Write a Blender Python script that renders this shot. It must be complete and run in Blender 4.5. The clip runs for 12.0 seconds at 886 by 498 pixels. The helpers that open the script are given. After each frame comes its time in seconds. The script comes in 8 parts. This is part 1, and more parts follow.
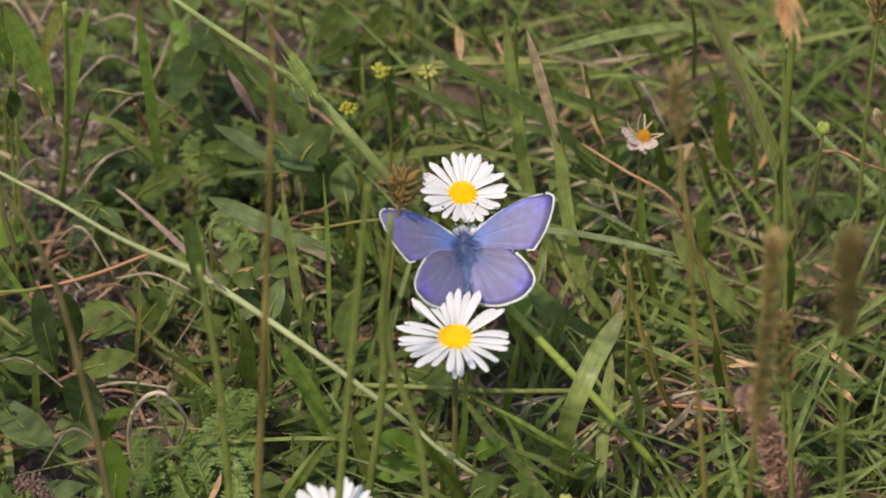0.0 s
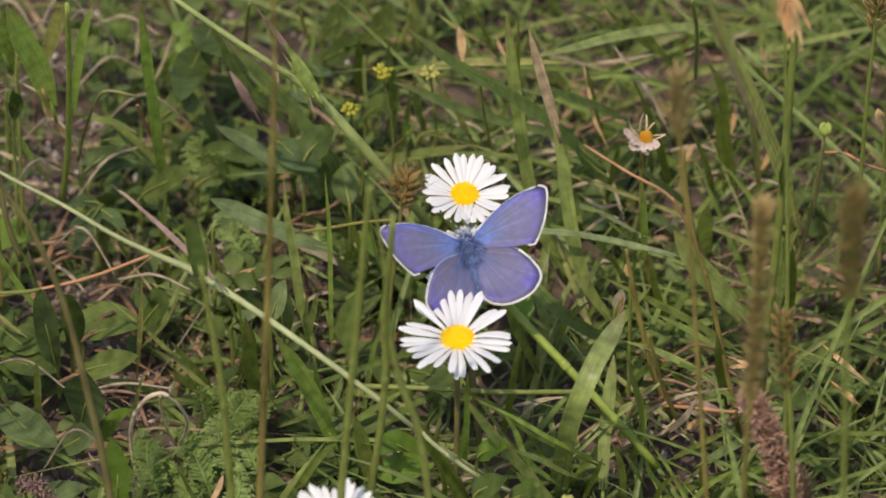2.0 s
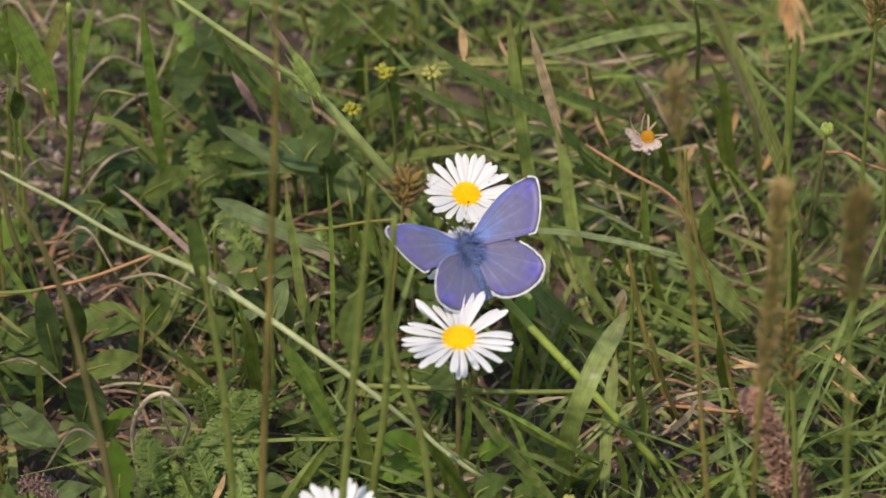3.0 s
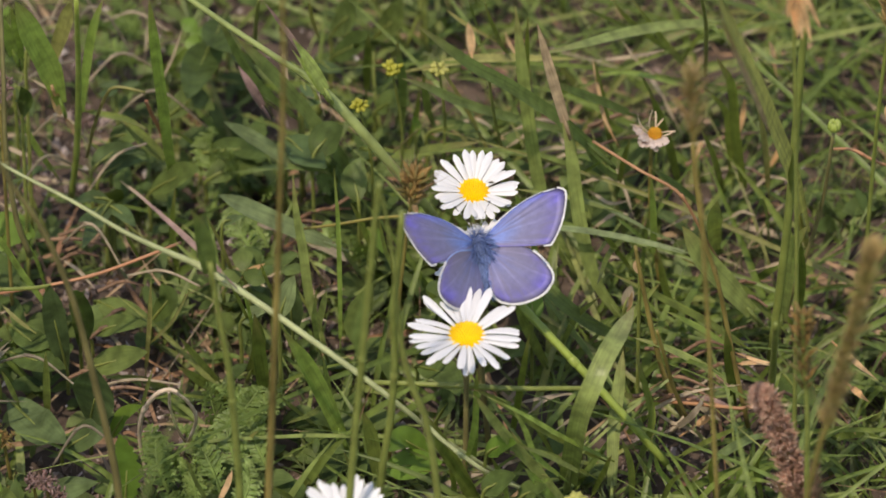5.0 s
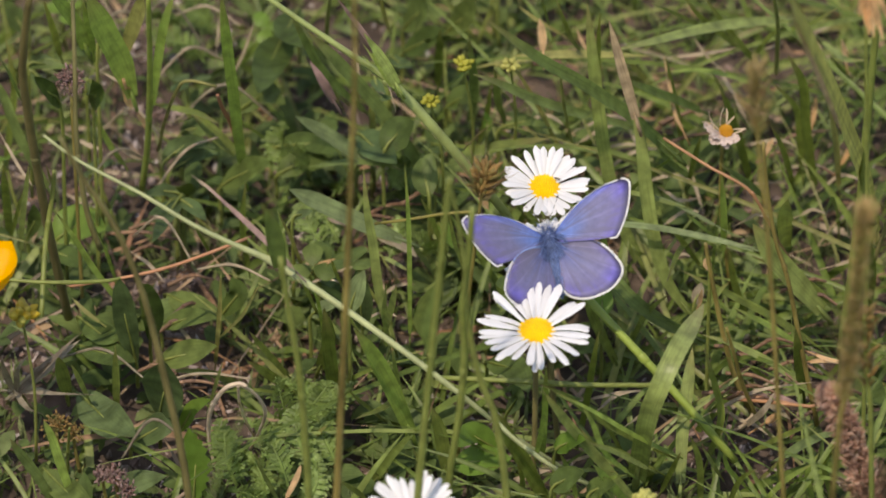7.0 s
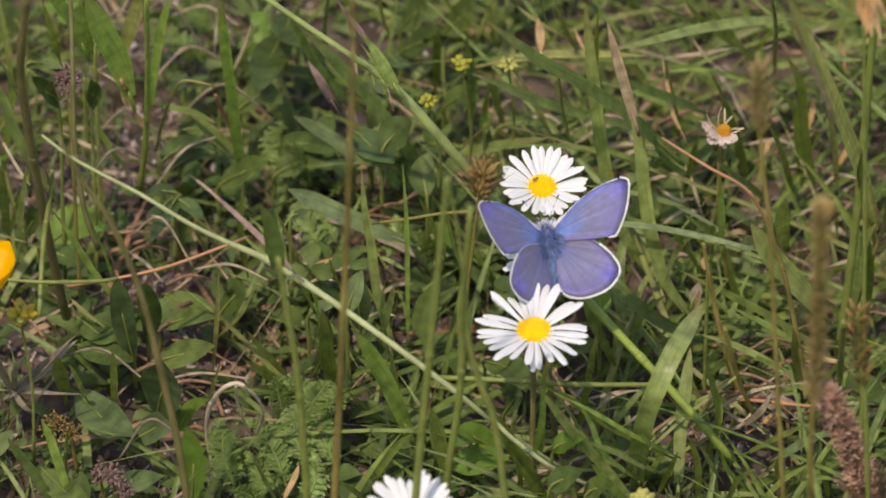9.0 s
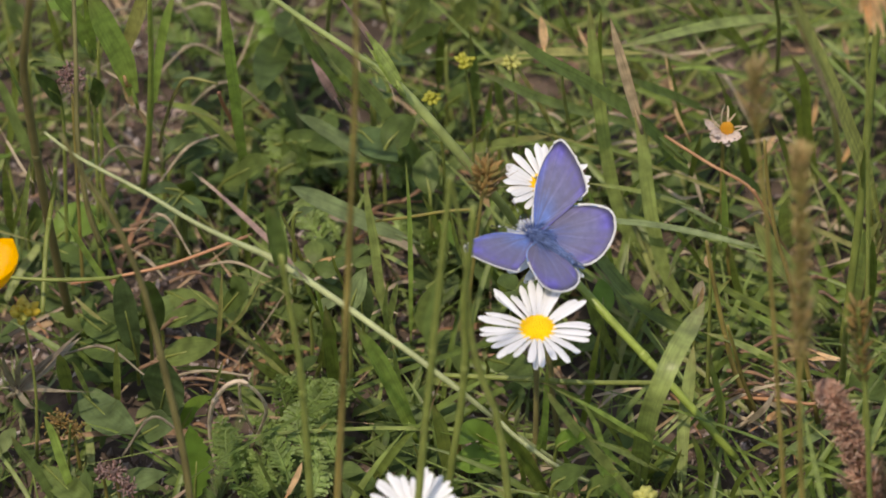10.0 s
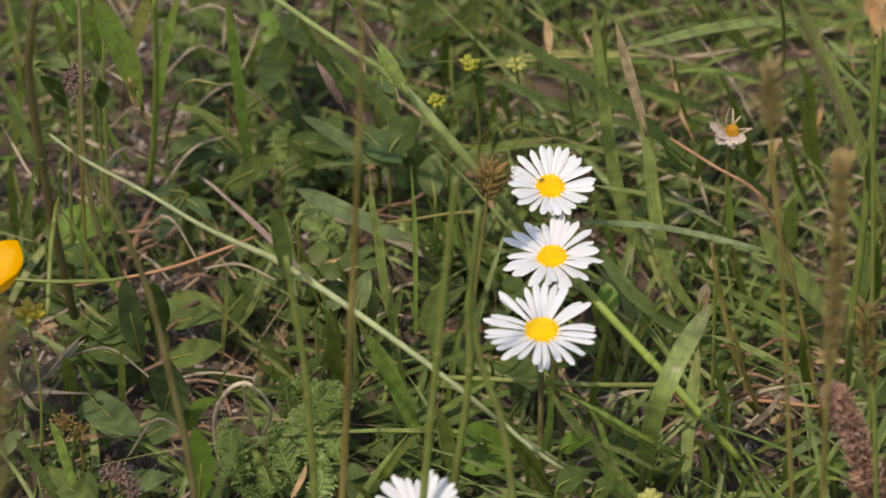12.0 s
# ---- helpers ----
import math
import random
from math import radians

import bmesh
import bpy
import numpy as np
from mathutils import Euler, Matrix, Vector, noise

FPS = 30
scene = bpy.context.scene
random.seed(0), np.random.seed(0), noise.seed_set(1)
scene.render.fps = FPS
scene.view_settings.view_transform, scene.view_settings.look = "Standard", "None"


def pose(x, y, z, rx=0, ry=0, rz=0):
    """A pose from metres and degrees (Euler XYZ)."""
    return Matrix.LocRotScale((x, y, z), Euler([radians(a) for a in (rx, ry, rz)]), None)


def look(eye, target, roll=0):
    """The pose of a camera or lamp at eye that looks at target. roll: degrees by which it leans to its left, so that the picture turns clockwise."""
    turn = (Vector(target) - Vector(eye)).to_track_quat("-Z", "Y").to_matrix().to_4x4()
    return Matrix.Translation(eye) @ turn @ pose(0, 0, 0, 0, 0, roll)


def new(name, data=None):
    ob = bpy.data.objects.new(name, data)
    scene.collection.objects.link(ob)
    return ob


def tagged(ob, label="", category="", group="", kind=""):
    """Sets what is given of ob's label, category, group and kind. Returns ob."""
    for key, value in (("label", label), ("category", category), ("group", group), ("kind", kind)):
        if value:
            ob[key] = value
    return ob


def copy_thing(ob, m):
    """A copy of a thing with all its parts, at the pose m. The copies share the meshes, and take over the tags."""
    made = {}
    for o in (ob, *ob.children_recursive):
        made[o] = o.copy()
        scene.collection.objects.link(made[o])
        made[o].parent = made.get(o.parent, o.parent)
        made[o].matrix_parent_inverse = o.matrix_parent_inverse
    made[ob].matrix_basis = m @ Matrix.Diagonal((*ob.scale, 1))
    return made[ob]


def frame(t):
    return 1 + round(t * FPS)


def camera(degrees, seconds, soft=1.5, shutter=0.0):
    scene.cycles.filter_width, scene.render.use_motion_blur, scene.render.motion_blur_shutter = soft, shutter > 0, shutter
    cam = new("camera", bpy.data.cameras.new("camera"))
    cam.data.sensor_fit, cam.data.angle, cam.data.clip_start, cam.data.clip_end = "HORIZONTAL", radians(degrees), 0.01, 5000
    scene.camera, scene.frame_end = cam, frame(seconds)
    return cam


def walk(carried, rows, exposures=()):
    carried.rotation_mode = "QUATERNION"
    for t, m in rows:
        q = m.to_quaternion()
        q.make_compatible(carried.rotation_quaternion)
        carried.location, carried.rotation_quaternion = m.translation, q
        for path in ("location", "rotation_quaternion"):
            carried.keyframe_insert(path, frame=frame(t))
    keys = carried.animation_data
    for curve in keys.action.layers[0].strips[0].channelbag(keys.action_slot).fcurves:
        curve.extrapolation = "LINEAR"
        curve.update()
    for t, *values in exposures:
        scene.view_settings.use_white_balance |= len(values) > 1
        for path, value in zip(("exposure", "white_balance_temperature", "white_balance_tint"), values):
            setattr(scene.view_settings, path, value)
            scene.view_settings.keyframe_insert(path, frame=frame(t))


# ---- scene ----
cam = camera(5.6, 12.0, soft=1.7, shutter=0.4)
EYE = (0.0, -1.3396, 1.0766)
ROWS = [
    (0.0, 52.000, 0.000, 0.000), (0.5, 52.007, 0.000, -0.001), (1.0, 52.010, 0.000, 0.005),
    (1.5, 52.006, 0.000, 0.009), (2.0, 52.006, 0.000, 0.016), (2.5, 52.004, 0.005, 0.023),
    (3.0, 52.005, 0.005, 0.026), (5.0, 51.983, 0.005, 0.085), (5.5, 51.982, 0.000, 0.122),
    (6.0, 51.977, -0.015, 0.397), (6.5, 51.968, -0.020, 0.558), (7.0, 51.956, -0.024, 0.671),
    (9.0, 51.954, -0.025, 0.655), (9.5, 51.949, -0.030, 0.681), (10.0, 51.940, -0.035, 0.688),
    (10.5, 51.933, -0.040, 0.707), (11.0, 51.949, -0.045, 0.737), (11.5, 51.957, -0.050, 0.746),
    (12.0, 51.9535, -0.050, 0.739),
]
walk(cam, [(t, pose(*EYE, rx, ry, rz)) for t, rx, ry, rz in ROWS], exposures=[(0.0, 0.51, 7950, 11), (5.0, 0.54, 7950, 11), (11.0, 0.56, 7950, 11), (12.0, 0.44, 7950, 11)])
cam.data.dof.use_dof = True
cam.data.dof.focus_distance = 1.685
cam.data.dof.aperture_fstop = 23.5

# ---- daylight ----
SUN_EL, SUN_AZ = 60.0, -155.0     # degrees; azimuth from +y towards +x
sky_world = bpy.data.worlds.new("sky")
scene.world = sky_world
sky_world.use_nodes = True
nt = sky_world.node_tree
sky = nt.nodes.new("ShaderNodeTexSky")
sky.sky_type = "NISHITA"
sky.sun_disc = False
sky.sun_elevation = radians(SUN_EL)
sky.sun_rotation = radians(SUN_AZ)
nt.links.new(sky.outputs[0], nt.nodes["Background"].inputs[0])
nt.nodes["Background"].inputs[1].default_value = 0.15
sun_data = bpy.data.lights.new("sun", "SUN")
sun_data.energy, sun_data.angle, sun_data.color = 2.05, radians(1.0), (1.0, 0.95, 0.87)
sun = new("sun", sun_data)
se, sa = radians(SUN_EL), radians(SUN_AZ)
sun_way = Vector((math.cos(se) * math.sin(sa), math.cos(se) * math.cos(sa), math.sin(se)))
sun.matrix_world = look(sun_way * 5, (0, 0, 0))

MM = 0.001
rng = np.random.RandomState(7)


# ---- materials ----
def material(name, stops, rough=0.5, through_light=0.0, seed="object", fibre=0.0, mottle=0.35, mottle_scale=350.0,
             bump=0.15, bump_scale=900.0, spec=0.4, light_tint=(1.25, 1.2, 0.5), dry_tip=0.0):
    """Colour stops are picked by a random value per object or per island, then mottled; fibre: stripes along the uv's v."""
    mat = bpy.data.materials.new(name)
    mat.use_nodes = True
    nodes, links = mat.node_tree.nodes, mat.node_tree.links
    bsdf, out = nodes["Principled BSDF"], nodes["Material Output"]
    bsdf.inputs["Roughness"].default_value = rough
    bsdf.inputs["Specular IOR Level"].default_value = spec
    coord = nodes.new("ShaderNodeTexCoord")
    if seed == "object":
        rand = nodes.new("ShaderNodeObjectInfo").outputs["Random"]
    else:
        rand = nodes.new("ShaderNodeNewGeometry").outputs["Random Per Island"]
    ramp = nodes.new("ShaderNodeValToRGB")
    while len(ramp.color_ramp.elements) < len(stops):
        ramp.color_ramp.elements.new(0.5)
    for i, colour in enumerate(stops):
        e = ramp.color_ramp.elements[i]
        e.position = i / max(1, len(stops) - 1)
        e.color = (*colour, 1)
    links.new(rand, ramp.inputs[0])
    large = nodes.new("ShaderNodeTexNoise")
    large.inputs["Scale"].default_value = mottle_scale
    large.inputs["Detail"].default_value = 5.0
    links.new(coord.outputs["Object"], large.inputs["Vector"])
    remap = nodes.new("ShaderNodeMapRange")
    remap.inputs["From Min"].default_value, remap.inputs["From Max"].default_value = 0.3, 0.7
    remap.inputs["To Min"].default_value, remap.inputs["To Max"].default_value = 1 - mottle, 1 + mottle
    links.new(large.outputs[0], remap.inputs[0])
    mul = nodes.new("ShaderNodeVectorMath")
    mul.operation = "SCALE"
    links.new(ramp.outputs[0], mul.inputs[0])
    links.new(remap.outputs[0], mul.inputs["Scale"])
    colour = mul.outputs[0]
    if fibre:
        mapping = nodes.new("ShaderNodeMapping")
        mapping.inputs["Scale"].default_value = (11.0, 0.7, 1.0)
        links.new(coord.outputs["UV"], mapping.inputs["Vector"])
        stripes = nodes.new("ShaderNodeTexNoise")
        stripes.inputs["Scale"].default_value = 1.0
        stripes.inputs["Detail"].default_value = 3.0
        links.new(mapping.outputs[0], stripes.inputs["Vector"])
        sm = nodes.new("ShaderNodeMapRange")
        sm.inputs["From Min"].default_value, sm.inputs["From Max"].default_value = 0.3, 0.7
        sm.inputs["To Min"].default_value, sm.inputs["To Max"].default_value = 1 - fibre, 1 + fibre
        links.new(stripes.outputs[0], sm.inputs[0])
        mul2 = nodes.new("ShaderNodeVectorMath")
        mul2.operation = "SCALE"
        links.new(colour, mul2.inputs[0])
        links.new(sm.outputs[0], mul2.inputs["Scale"])
        colour = mul2.outputs[0]
    if dry_tip:
        sep = nodes.new("ShaderNodeSeparateXYZ")
        links.new(coord.outputs["UV"], sep.inputs[0])
        along = nodes.new("ShaderNodeMapRange")
        along.inputs["From Min"].default_value, along.inputs["From Max"].default_value = 2.9, 4.3
        along.inputs["To Max"].default_value = dry_tip
        links.new(sep.outputs["Y"], along.inputs[0])
        tan = nodes.new("ShaderNodeMix")
        tan.data_type = "RGBA"
        for inp in tan.inputs:
            if inp.name == "A" and inp.type == "RGBA":
                links.new(colour, inp)
            if inp.name == "B" and inp.type == "RGBA":
                inp.default_value = (0.34, 0.26, 0.12, 1)
        links.new(along.outputs[0], tan.inputs[0])
        colour = [o for o in tan.outputs if o.type == "RGBA"][0]
    links.new(colour, bsdf.inputs["Base Color"])
    fine = nodes.new("ShaderNodeTexNoise")
    fine.inputs["Scale"].default_value = bump_scale
    fine.inputs["Detail"].default_value = 3.0
    links.new(coord.outputs["Object"], fine.inputs["Vector"])
    bmp = nodes.new("ShaderNodeBump")
    bmp.inputs["Strength"].default_value = bump
    bmp.inputs["Distance"].default_value = 0.0006
    links.new(fine.outputs[0], bmp.inputs["Height"])
    links.new(bmp.outputs[0], bsdf.inputs["Normal"])
    if through_light:
        tl = nodes.new("ShaderNodeBsdfTranslucent")
        tint = nodes.new("ShaderNodeVectorMath")
        tint.operation = "MULTIPLY"
        tint.inputs[1].default_value = light_tint
        links.new(colour, tint.inputs[0])
        links.new(tint.outputs[0], tl.inputs["Color"])
        mix = nodes.new("ShaderNodeMixShader")
        mix.inputs[0].default_value = through_light
        links.new(bsdf.outputs[0], mix.inputs[1])
        links.new(tl.outputs[0], mix.inputs[2])
        links.new(mix.outputs[0], out.inputs["Surface"])
    return mat


GRASS = material("grass_leaf", [(0.11, 0.145, 0.03), (0.155, 0.195, 0.045), (0.20, 0.24, 0.065)], 0.42, 0.34, fibre=0.25, dry_tip=0.7)
GRASS_DARK = material("grass_leaf_dark", [(0.12, 0.175, 0.05), (0.155, 0.205, 0.068)], 0.42, 0.3, fibre=0.25, dry_tip=0.7)
# lighter copies of GRASS: the look of sunlit blades is put into their colour
GRASS_PALE_LIT = material("grass_leaf_pale", [(0.22, 0.27, 0.085), (0.27, 0.32, 0.11)], 0.4, 0.32, fibre=0.22, dry_tip=0.7)
GRASS_LIME_LIT = material("grass_leaf_lime", [(0.25, 0.35, 0.085), (0.28, 0.37, 0.10)], 0.4, 0.35, fibre=0.2, dry_tip=0.7)
# brighter copy of GRASS_OLIVE; the colour stands in for missing light on one blade
OLIVE_BLADE_LIT = material("grass_leaf_broad_olive", [(0.34, 0.35, 0.12), (0.37, 0.36, 0.13)], 0.5, 0.3, fibre=0.35)
GRASS_GREY = material("grass_leaf_grey", [(0.165, 0.22, 0.095), (0.20, 0.25, 0.12)], 0.45, 0.3, fibre=0.25)
SHEATH = material("leaf_sheath", [(0.36, 0.45, 0.13), (0.40, 0.48, 0.16)], 0.4, 0.3, fibre=0.3)
GRASS_OLIVE = material("grass_leaf_olive", [(0.26, 0.26, 0.085), (0.30, 0.27, 0.10)], 0.5, 0.25, fibre=0.25)
TURF = material("turf", [(0.10, 0.145, 0.032), (0.135, 0.195, 0.045), (0.175, 0.24, 0.065), (0.13, 0.185, 0.04), (0.255, 0.31, 0.10), (0.20, 0.20, 0.065)],
                0.45, 0.36, seed="island", fibre=0.2)
HUSK_DARK = material("seed_husk_dark", [(0.24, 0.15, 0.05), (0.33, 0.20, 0.07), (0.20, 0.15, 0.05), (0.22, 0.20, 0.07)], 0.6, 0.25, seed="island")
STRAW = material("dry_straw", [(0.28, 0.18, 0.11), (0.37, 0.27, 0.17), (0.28, 0.14, 0.08), (0.38, 0.31, 0.22), (0.18, 0.11, 0.08), (0.36, 0.19, 0.10)],
                 0.6, 0.15, seed="island", fibre=0.25)
TENDRIL = material("pale_dry_tendril", [(0.62, 0.49, 0.37), (0.55, 0.43, 0.32)], 0.6, 0.1, mottle=0.35, mottle_scale=200)
STEM = material("stem_green", [(0.20, 0.24, 0.06), (0.25, 0.28, 0.08)], 0.4, 0.25, mottle=0.2)
STEM_PALE = material("stem_pale", [(0.37, 0.40, 0.20), (0.41, 0.43, 0.24)], 0.3, 0.0, mottle=0.2)
STEM_FRESH = material("stem_fresh", [(0.31, 0.37, 0.13), (0.34, 0.39, 0.15)], 0.35, 0.15, mottle=0.2)
STEM_LIME = material("stem_lime", [(0.30, 0.38, 0.08), (0.33, 0.40, 0.10)], 0.35, 0.2, mottle=0.2)
STEM_BROWN = material("stem_brown", [(0.23, 0.20, 0.055), (0.26, 0.20, 0.065)], 0.5, 0.2, mottle=0.5, mottle_scale=90)
STEM_DARK = material("stem_dark", [(0.15, 0.125, 0.05), (0.16, 0.15, 0.06)], 0.5, 0.0, mottle=0.35, mottle_scale=120)
STEM_RED = material("stem_red", [(0.34, 0.15, 0.08), (0.36, 0.19, 0.10)], 0.5, 0.0, mottle=0.3, mottle_scale=150)
PURPLE = material("purple_sheath", [(0.24, 0.15, 0.14), (0.28, 0.18, 0.16)], 0.5, 0.15, fibre=0.3)
TAN = material("dry_tan_leaf", [(0.42, 0.31, 0.20), (0.38, 0.27, 0.17)], 0.55, 0.3, fibre=0.3, light_tint=(1.1, 1.0, 0.7))
PEACH = material("dry_leaf_peach", [(0.72, 0.42, 0.20), (0.68, 0.46, 0.27)], 0.55, 0.4, fibre=0.25, light_tint=(1.1, 1.0, 0.8))
WITHERED = material("withered_leaf", [(0.20, 0.17, 0.12), (0.26, 0.22, 0.15), (0.17, 0.13, 0.10)], 0.7, 0.15, fibre=0.3)
HUSK = material("seed_husk", [(0.34, 0.24, 0.10), (0.44, 0.32, 0.15), (0.30, 0.26, 0.09), (0.40, 0.26, 0.12)], 0.6, 0.25, seed="island")
HUSK_MAUVE = material("seed_husk_mauve", [(0.20, 0.13, 0.12), (0.29, 0.19, 0.18), (0.15, 0.10, 0.08), (0.24, 0.12, 0.11)], 0.7, 0.2, seed="island")
HUSK_OLIVE = material("seed_husk_olive", [(0.27, 0.21, 0.08), (0.32, 0.25, 0.10), (0.22, 0.21, 0.08), (0.34, 0.20, 0.09)], 0.6, 0.45, seed="island")
HUSK_RED = material("seed_husk_red", [(0.48, 0.27, 0.20), (0.56, 0.36, 0.28), (0.40, 0.21, 0.15), (0.64, 0.47, 0.38)], 0.65, 0.3, seed="island")
BROAD = material("broad_leaf", [(0.07, 0.105, 0.03), (0.095, 0.135, 0.04), (0.125, 0.165, 0.05)], 0.45, 0.25, mottle=0.42, mottle_scale=260, spec=0.14, fibre=0.12, bump=0.5, bump_scale=420.0)
BROAD_BLUE = material("broad_leaf_dull", [(0.075, 0.115, 0.045), (0.10, 0.14, 0.058)], 0.5, 0.2, mottle=0.42, mottle_scale=260, spec=0.14, fibre=0.12, bump=0.5, bump_scale=420.0)
# lime leaf colour; on some leaves it paints in sunlight on dull green
BROAD_LIME = material("broad_leaf_lime", [(0.13, 0.23, 0.04), (0.16, 0.25, 0.05)], 0.4, 0.35, mottle=0.2, spec=0.22, bump=0.35, bump_scale=500.0)
HERB = material("low_herb_leaf", [(0.06, 0.095, 0.028), (0.085, 0.125, 0.04), (0.12, 0.165, 0.05), (0.075, 0.11, 0.04), (0.15, 0.19, 0.075)], 0.5, 0.25, seed="island", mottle=0.4, mottle_scale=260, spec=0.15, fibre=0.1)
HERB_LEAF = material("herb_leaf", [(0.065, 0.10, 0.03), (0.09, 0.135, 0.042), (0.13, 0.175, 0.055), (0.08, 0.12, 0.045)], 0.5, 0.25, mottle=0.4, mottle_scale=260, spec=0.15, fibre=0.15)
YARROW = material("yarrow_leaf", [(0.15, 0.22, 0.06), (0.23, 0.31, 0.11), (0.18, 0.26, 0.07)], 0.5, 0.35, seed="island")
MOSS = material("moss", [(0.09, 0.12, 0.035), (0.16, 0.19, 0.07), (0.10, 0.14, 0.055), (0.21, 0.24, 0.11)], 0.7, 0.2, seed="island")
CRUMB = material("soil_crumb", [(0.23, 0.17, 0.15), (0.33, 0.26, 0.245), (0.14, 0.095, 0.08), (0.44, 0.37, 0.36), (0.26, 0.165, 0.14), (0.17, 0.12, 0.105), (0.54, 0.48, 0.46)], 0.9, 0.0, seed="island", mottle=0.4)
SOIL = material("soil", [(0.085, 0.062, 0.05), (0.085, 0.062, 0.05)], 0.95, 0.0, mottle=0.6, mottle_scale=140, bump=0.9, bump_scale=500, spec=0.15)
PETAL = material("daisy_petal", [(0.76, 0.765, 0.81), (0.80, 0.80, 0.84)], 0.45, 0.22, fibre=0.06, mottle=0.03, light_tint=(1, 1, 1))
PETAL_OLD = material("daisy_petal_withered", [(0.62, 0.49, 0.43), (0.70, 0.60, 0.56)], 0.6, 0.25, fibre=0.2, light_tint=(1, 0.95, 0.85))
DISC = material("daisy_disc", [(0.92, 0.62, 0.012), (0.90, 0.55, 0.01)], 0.55, 0.1, seed="island", mottle=0.12, light_tint=(1, 0.9, 0.5))
DISC_OLD = material("daisy_disc_old", [(0.62, 0.33, 0.03), (0.55, 0.27, 0.03)], 0.6, 0.0, seed="island", mottle=0.2)
MEDICK = material("medick_floret", [(0.50, 0.43, 0.04), (0.42, 0.40, 0.05), (0.34, 0.36, 0.07)], 0.5, 0.25, seed="island", mottle=0.15)
PALE_BUD = material("pale_bud", [(0.52, 0.50, 0.16), (0.46, 0.46, 0.12), (0.56, 0.50, 0.22)], 0.5, 0.25, seed="island", mottle=0.2)
BUD_GOLD = material("golden_bud", [(0.50, 0.42, 0.08), (0.62, 0.44, 0.04), (0.36, 0.40, 0.10)], 0.5, 0.25, seed="object", mottle=0.25)
BUTTER = material("buttercup_petal", [(0.86, 0.43, 0.004), (0.86, 0.45, 0.004)], 0.18, 0.25, mottle=0.06, light_tint=(1, 0.9, 0.4), spec=0.6)


# ---- mesh helpers ----
def link_mesh(name, verts, faces, mat, parent=None, uvs=None, smooth=True, label=""):
    me = bpy.data.meshes.new(name)
    me.from_pydata([tuple(v) for v in verts], [], faces)
    if uvs is not None:
        layer = me.uv_layers.new(name="UVMap")
        index = np.empty(len(me.loops), dtype=np.int32)
        me.loops.foreach_get("vertex_index", index)
        layer.data.foreach_set("uv", np.asarray(uvs, dtype=np.float32)[index].ravel())
    for m in (mat if isinstance(mat, (list, tuple)) else [mat]):
        me.materials.append(m)
    if smooth:
        me.polygons.foreach_set("use_smooth", [True] * len(me.polygons))
    me.update()
    ob = new(name, me)
    ob.parent = parent
    if label:
        ob["label"] = label
    return ob


def thing(name, at, label, category, group="", kind=""):
    """An empty at a place given in millimetres, to carry parts."""
    ob = new(name)
    ob.empty_display_size = 0.005
    ob.matrix_basis = Matrix.Translation(Vector(at) * MM)
    return tagged(ob, label, category, group, kind)


def curve_through(ctrl, n):
    """n + 1 points on a smooth line through the control points."""
    c = np.array(ctrl, dtype=float)
    c = np.vstack([2 * c[0] - c[1], c, 2 * c[-1] - c[-2]])
    out = []
    spans = len(c) - 3
    for i in range(n + 1):
        s = min(i / n * spans, spans - 1e-6)
        k = int(s)
        u = s - k
        p0, p1, p2, p3 = c[k:k + 4]
        out.append(0.5 * (2 * p1 + (p2 - p0) * u + (2 * p0 - 5 * p1 + 4 * p2 - p3) * u * u + (3 * p1 - p0 - 3 * p2 + p3) * u ** 3))
    return np.array(out)


def unit(v):
    return v / max(1e-9, np.linalg.norm(v))


def ribbon(line, width, face=(0, -0.6, 0.8), fold=0.25, tip=0.9, base=0.6, twist=0.0):
    """A leaf blade along a line: two faces across, folded along the midrib. Millimetres in, metres out."""
    n = len(line) - 1
    verts, uvs, faces = [], [], []
    for i, p in enumerate(line):
        v = i / n
        t = unit(line[min(n, i + 1)] - line[max(0, i - 1)])
        f = np.array(face, dtype=float)
        side = unit(np.cross(t, f))
        up = unit(np.cross(side, t))
        a = twist * v
        side, up = side * math.cos(a) + up * math.sin(a), up * math.cos(a) - side * math.sin(a)
        w = width * 0.5 * (base + (1 - base) * min(1, v / 0.3)) * max(0.03, 1 - max(0, (v - (1 - tip)) / tip) ** 2.2)
        for s, q in ((-1, 0), (0, 1), (1, 2)):
            verts.append((p + side * s * w + (-up * fold * w if s == 0 else 0)) * MM)
            uvs.append((q / 2, v * n * 0.25))
        if i:
            b = 3 * i
            faces += [(b - 3, b - 2, b + 1, b), (b - 2, b - 1, b + 2, b + 1)]
    return verts, faces, uvs


def tube(line, radii, sides=8):
    n = len(line) - 1
    verts, uvs, faces = [], [], []
    ref = np.array((0.3, -0.8, 0.5))
    for i, p in enumerate(line):
        t = unit(line[min(n, i + 1)] - line[max(0, i - 1)])
        a = unit(np.cross(t, ref if abs(t @ ref) < 0.95 else np.array((1.0, 0, 0))))
        b = np.cross(t, a)
        r = np.interp(i / n, np.linspace(0, 1, len(radii)), radii)
        for k in range(sides):
            g = 2 * math.pi * k / sides
            verts.append((p + (a * math.cos(g) + b * math.sin(g)) * r) * MM)
            uvs.append((k / sides, i * 0.3))
        if i:
            for k in range(sides):
                k2 = (k + 1) % sides
                faces.append((sides * (i - 1) + k, sides * (i - 1) + k2, sides * i + k2, sides * i + k))
    faces.append(tuple(range(sides))[::-1])
    faces.append(tuple(range(sides * n, sides * n + sides)))
    return verts, faces, uvs


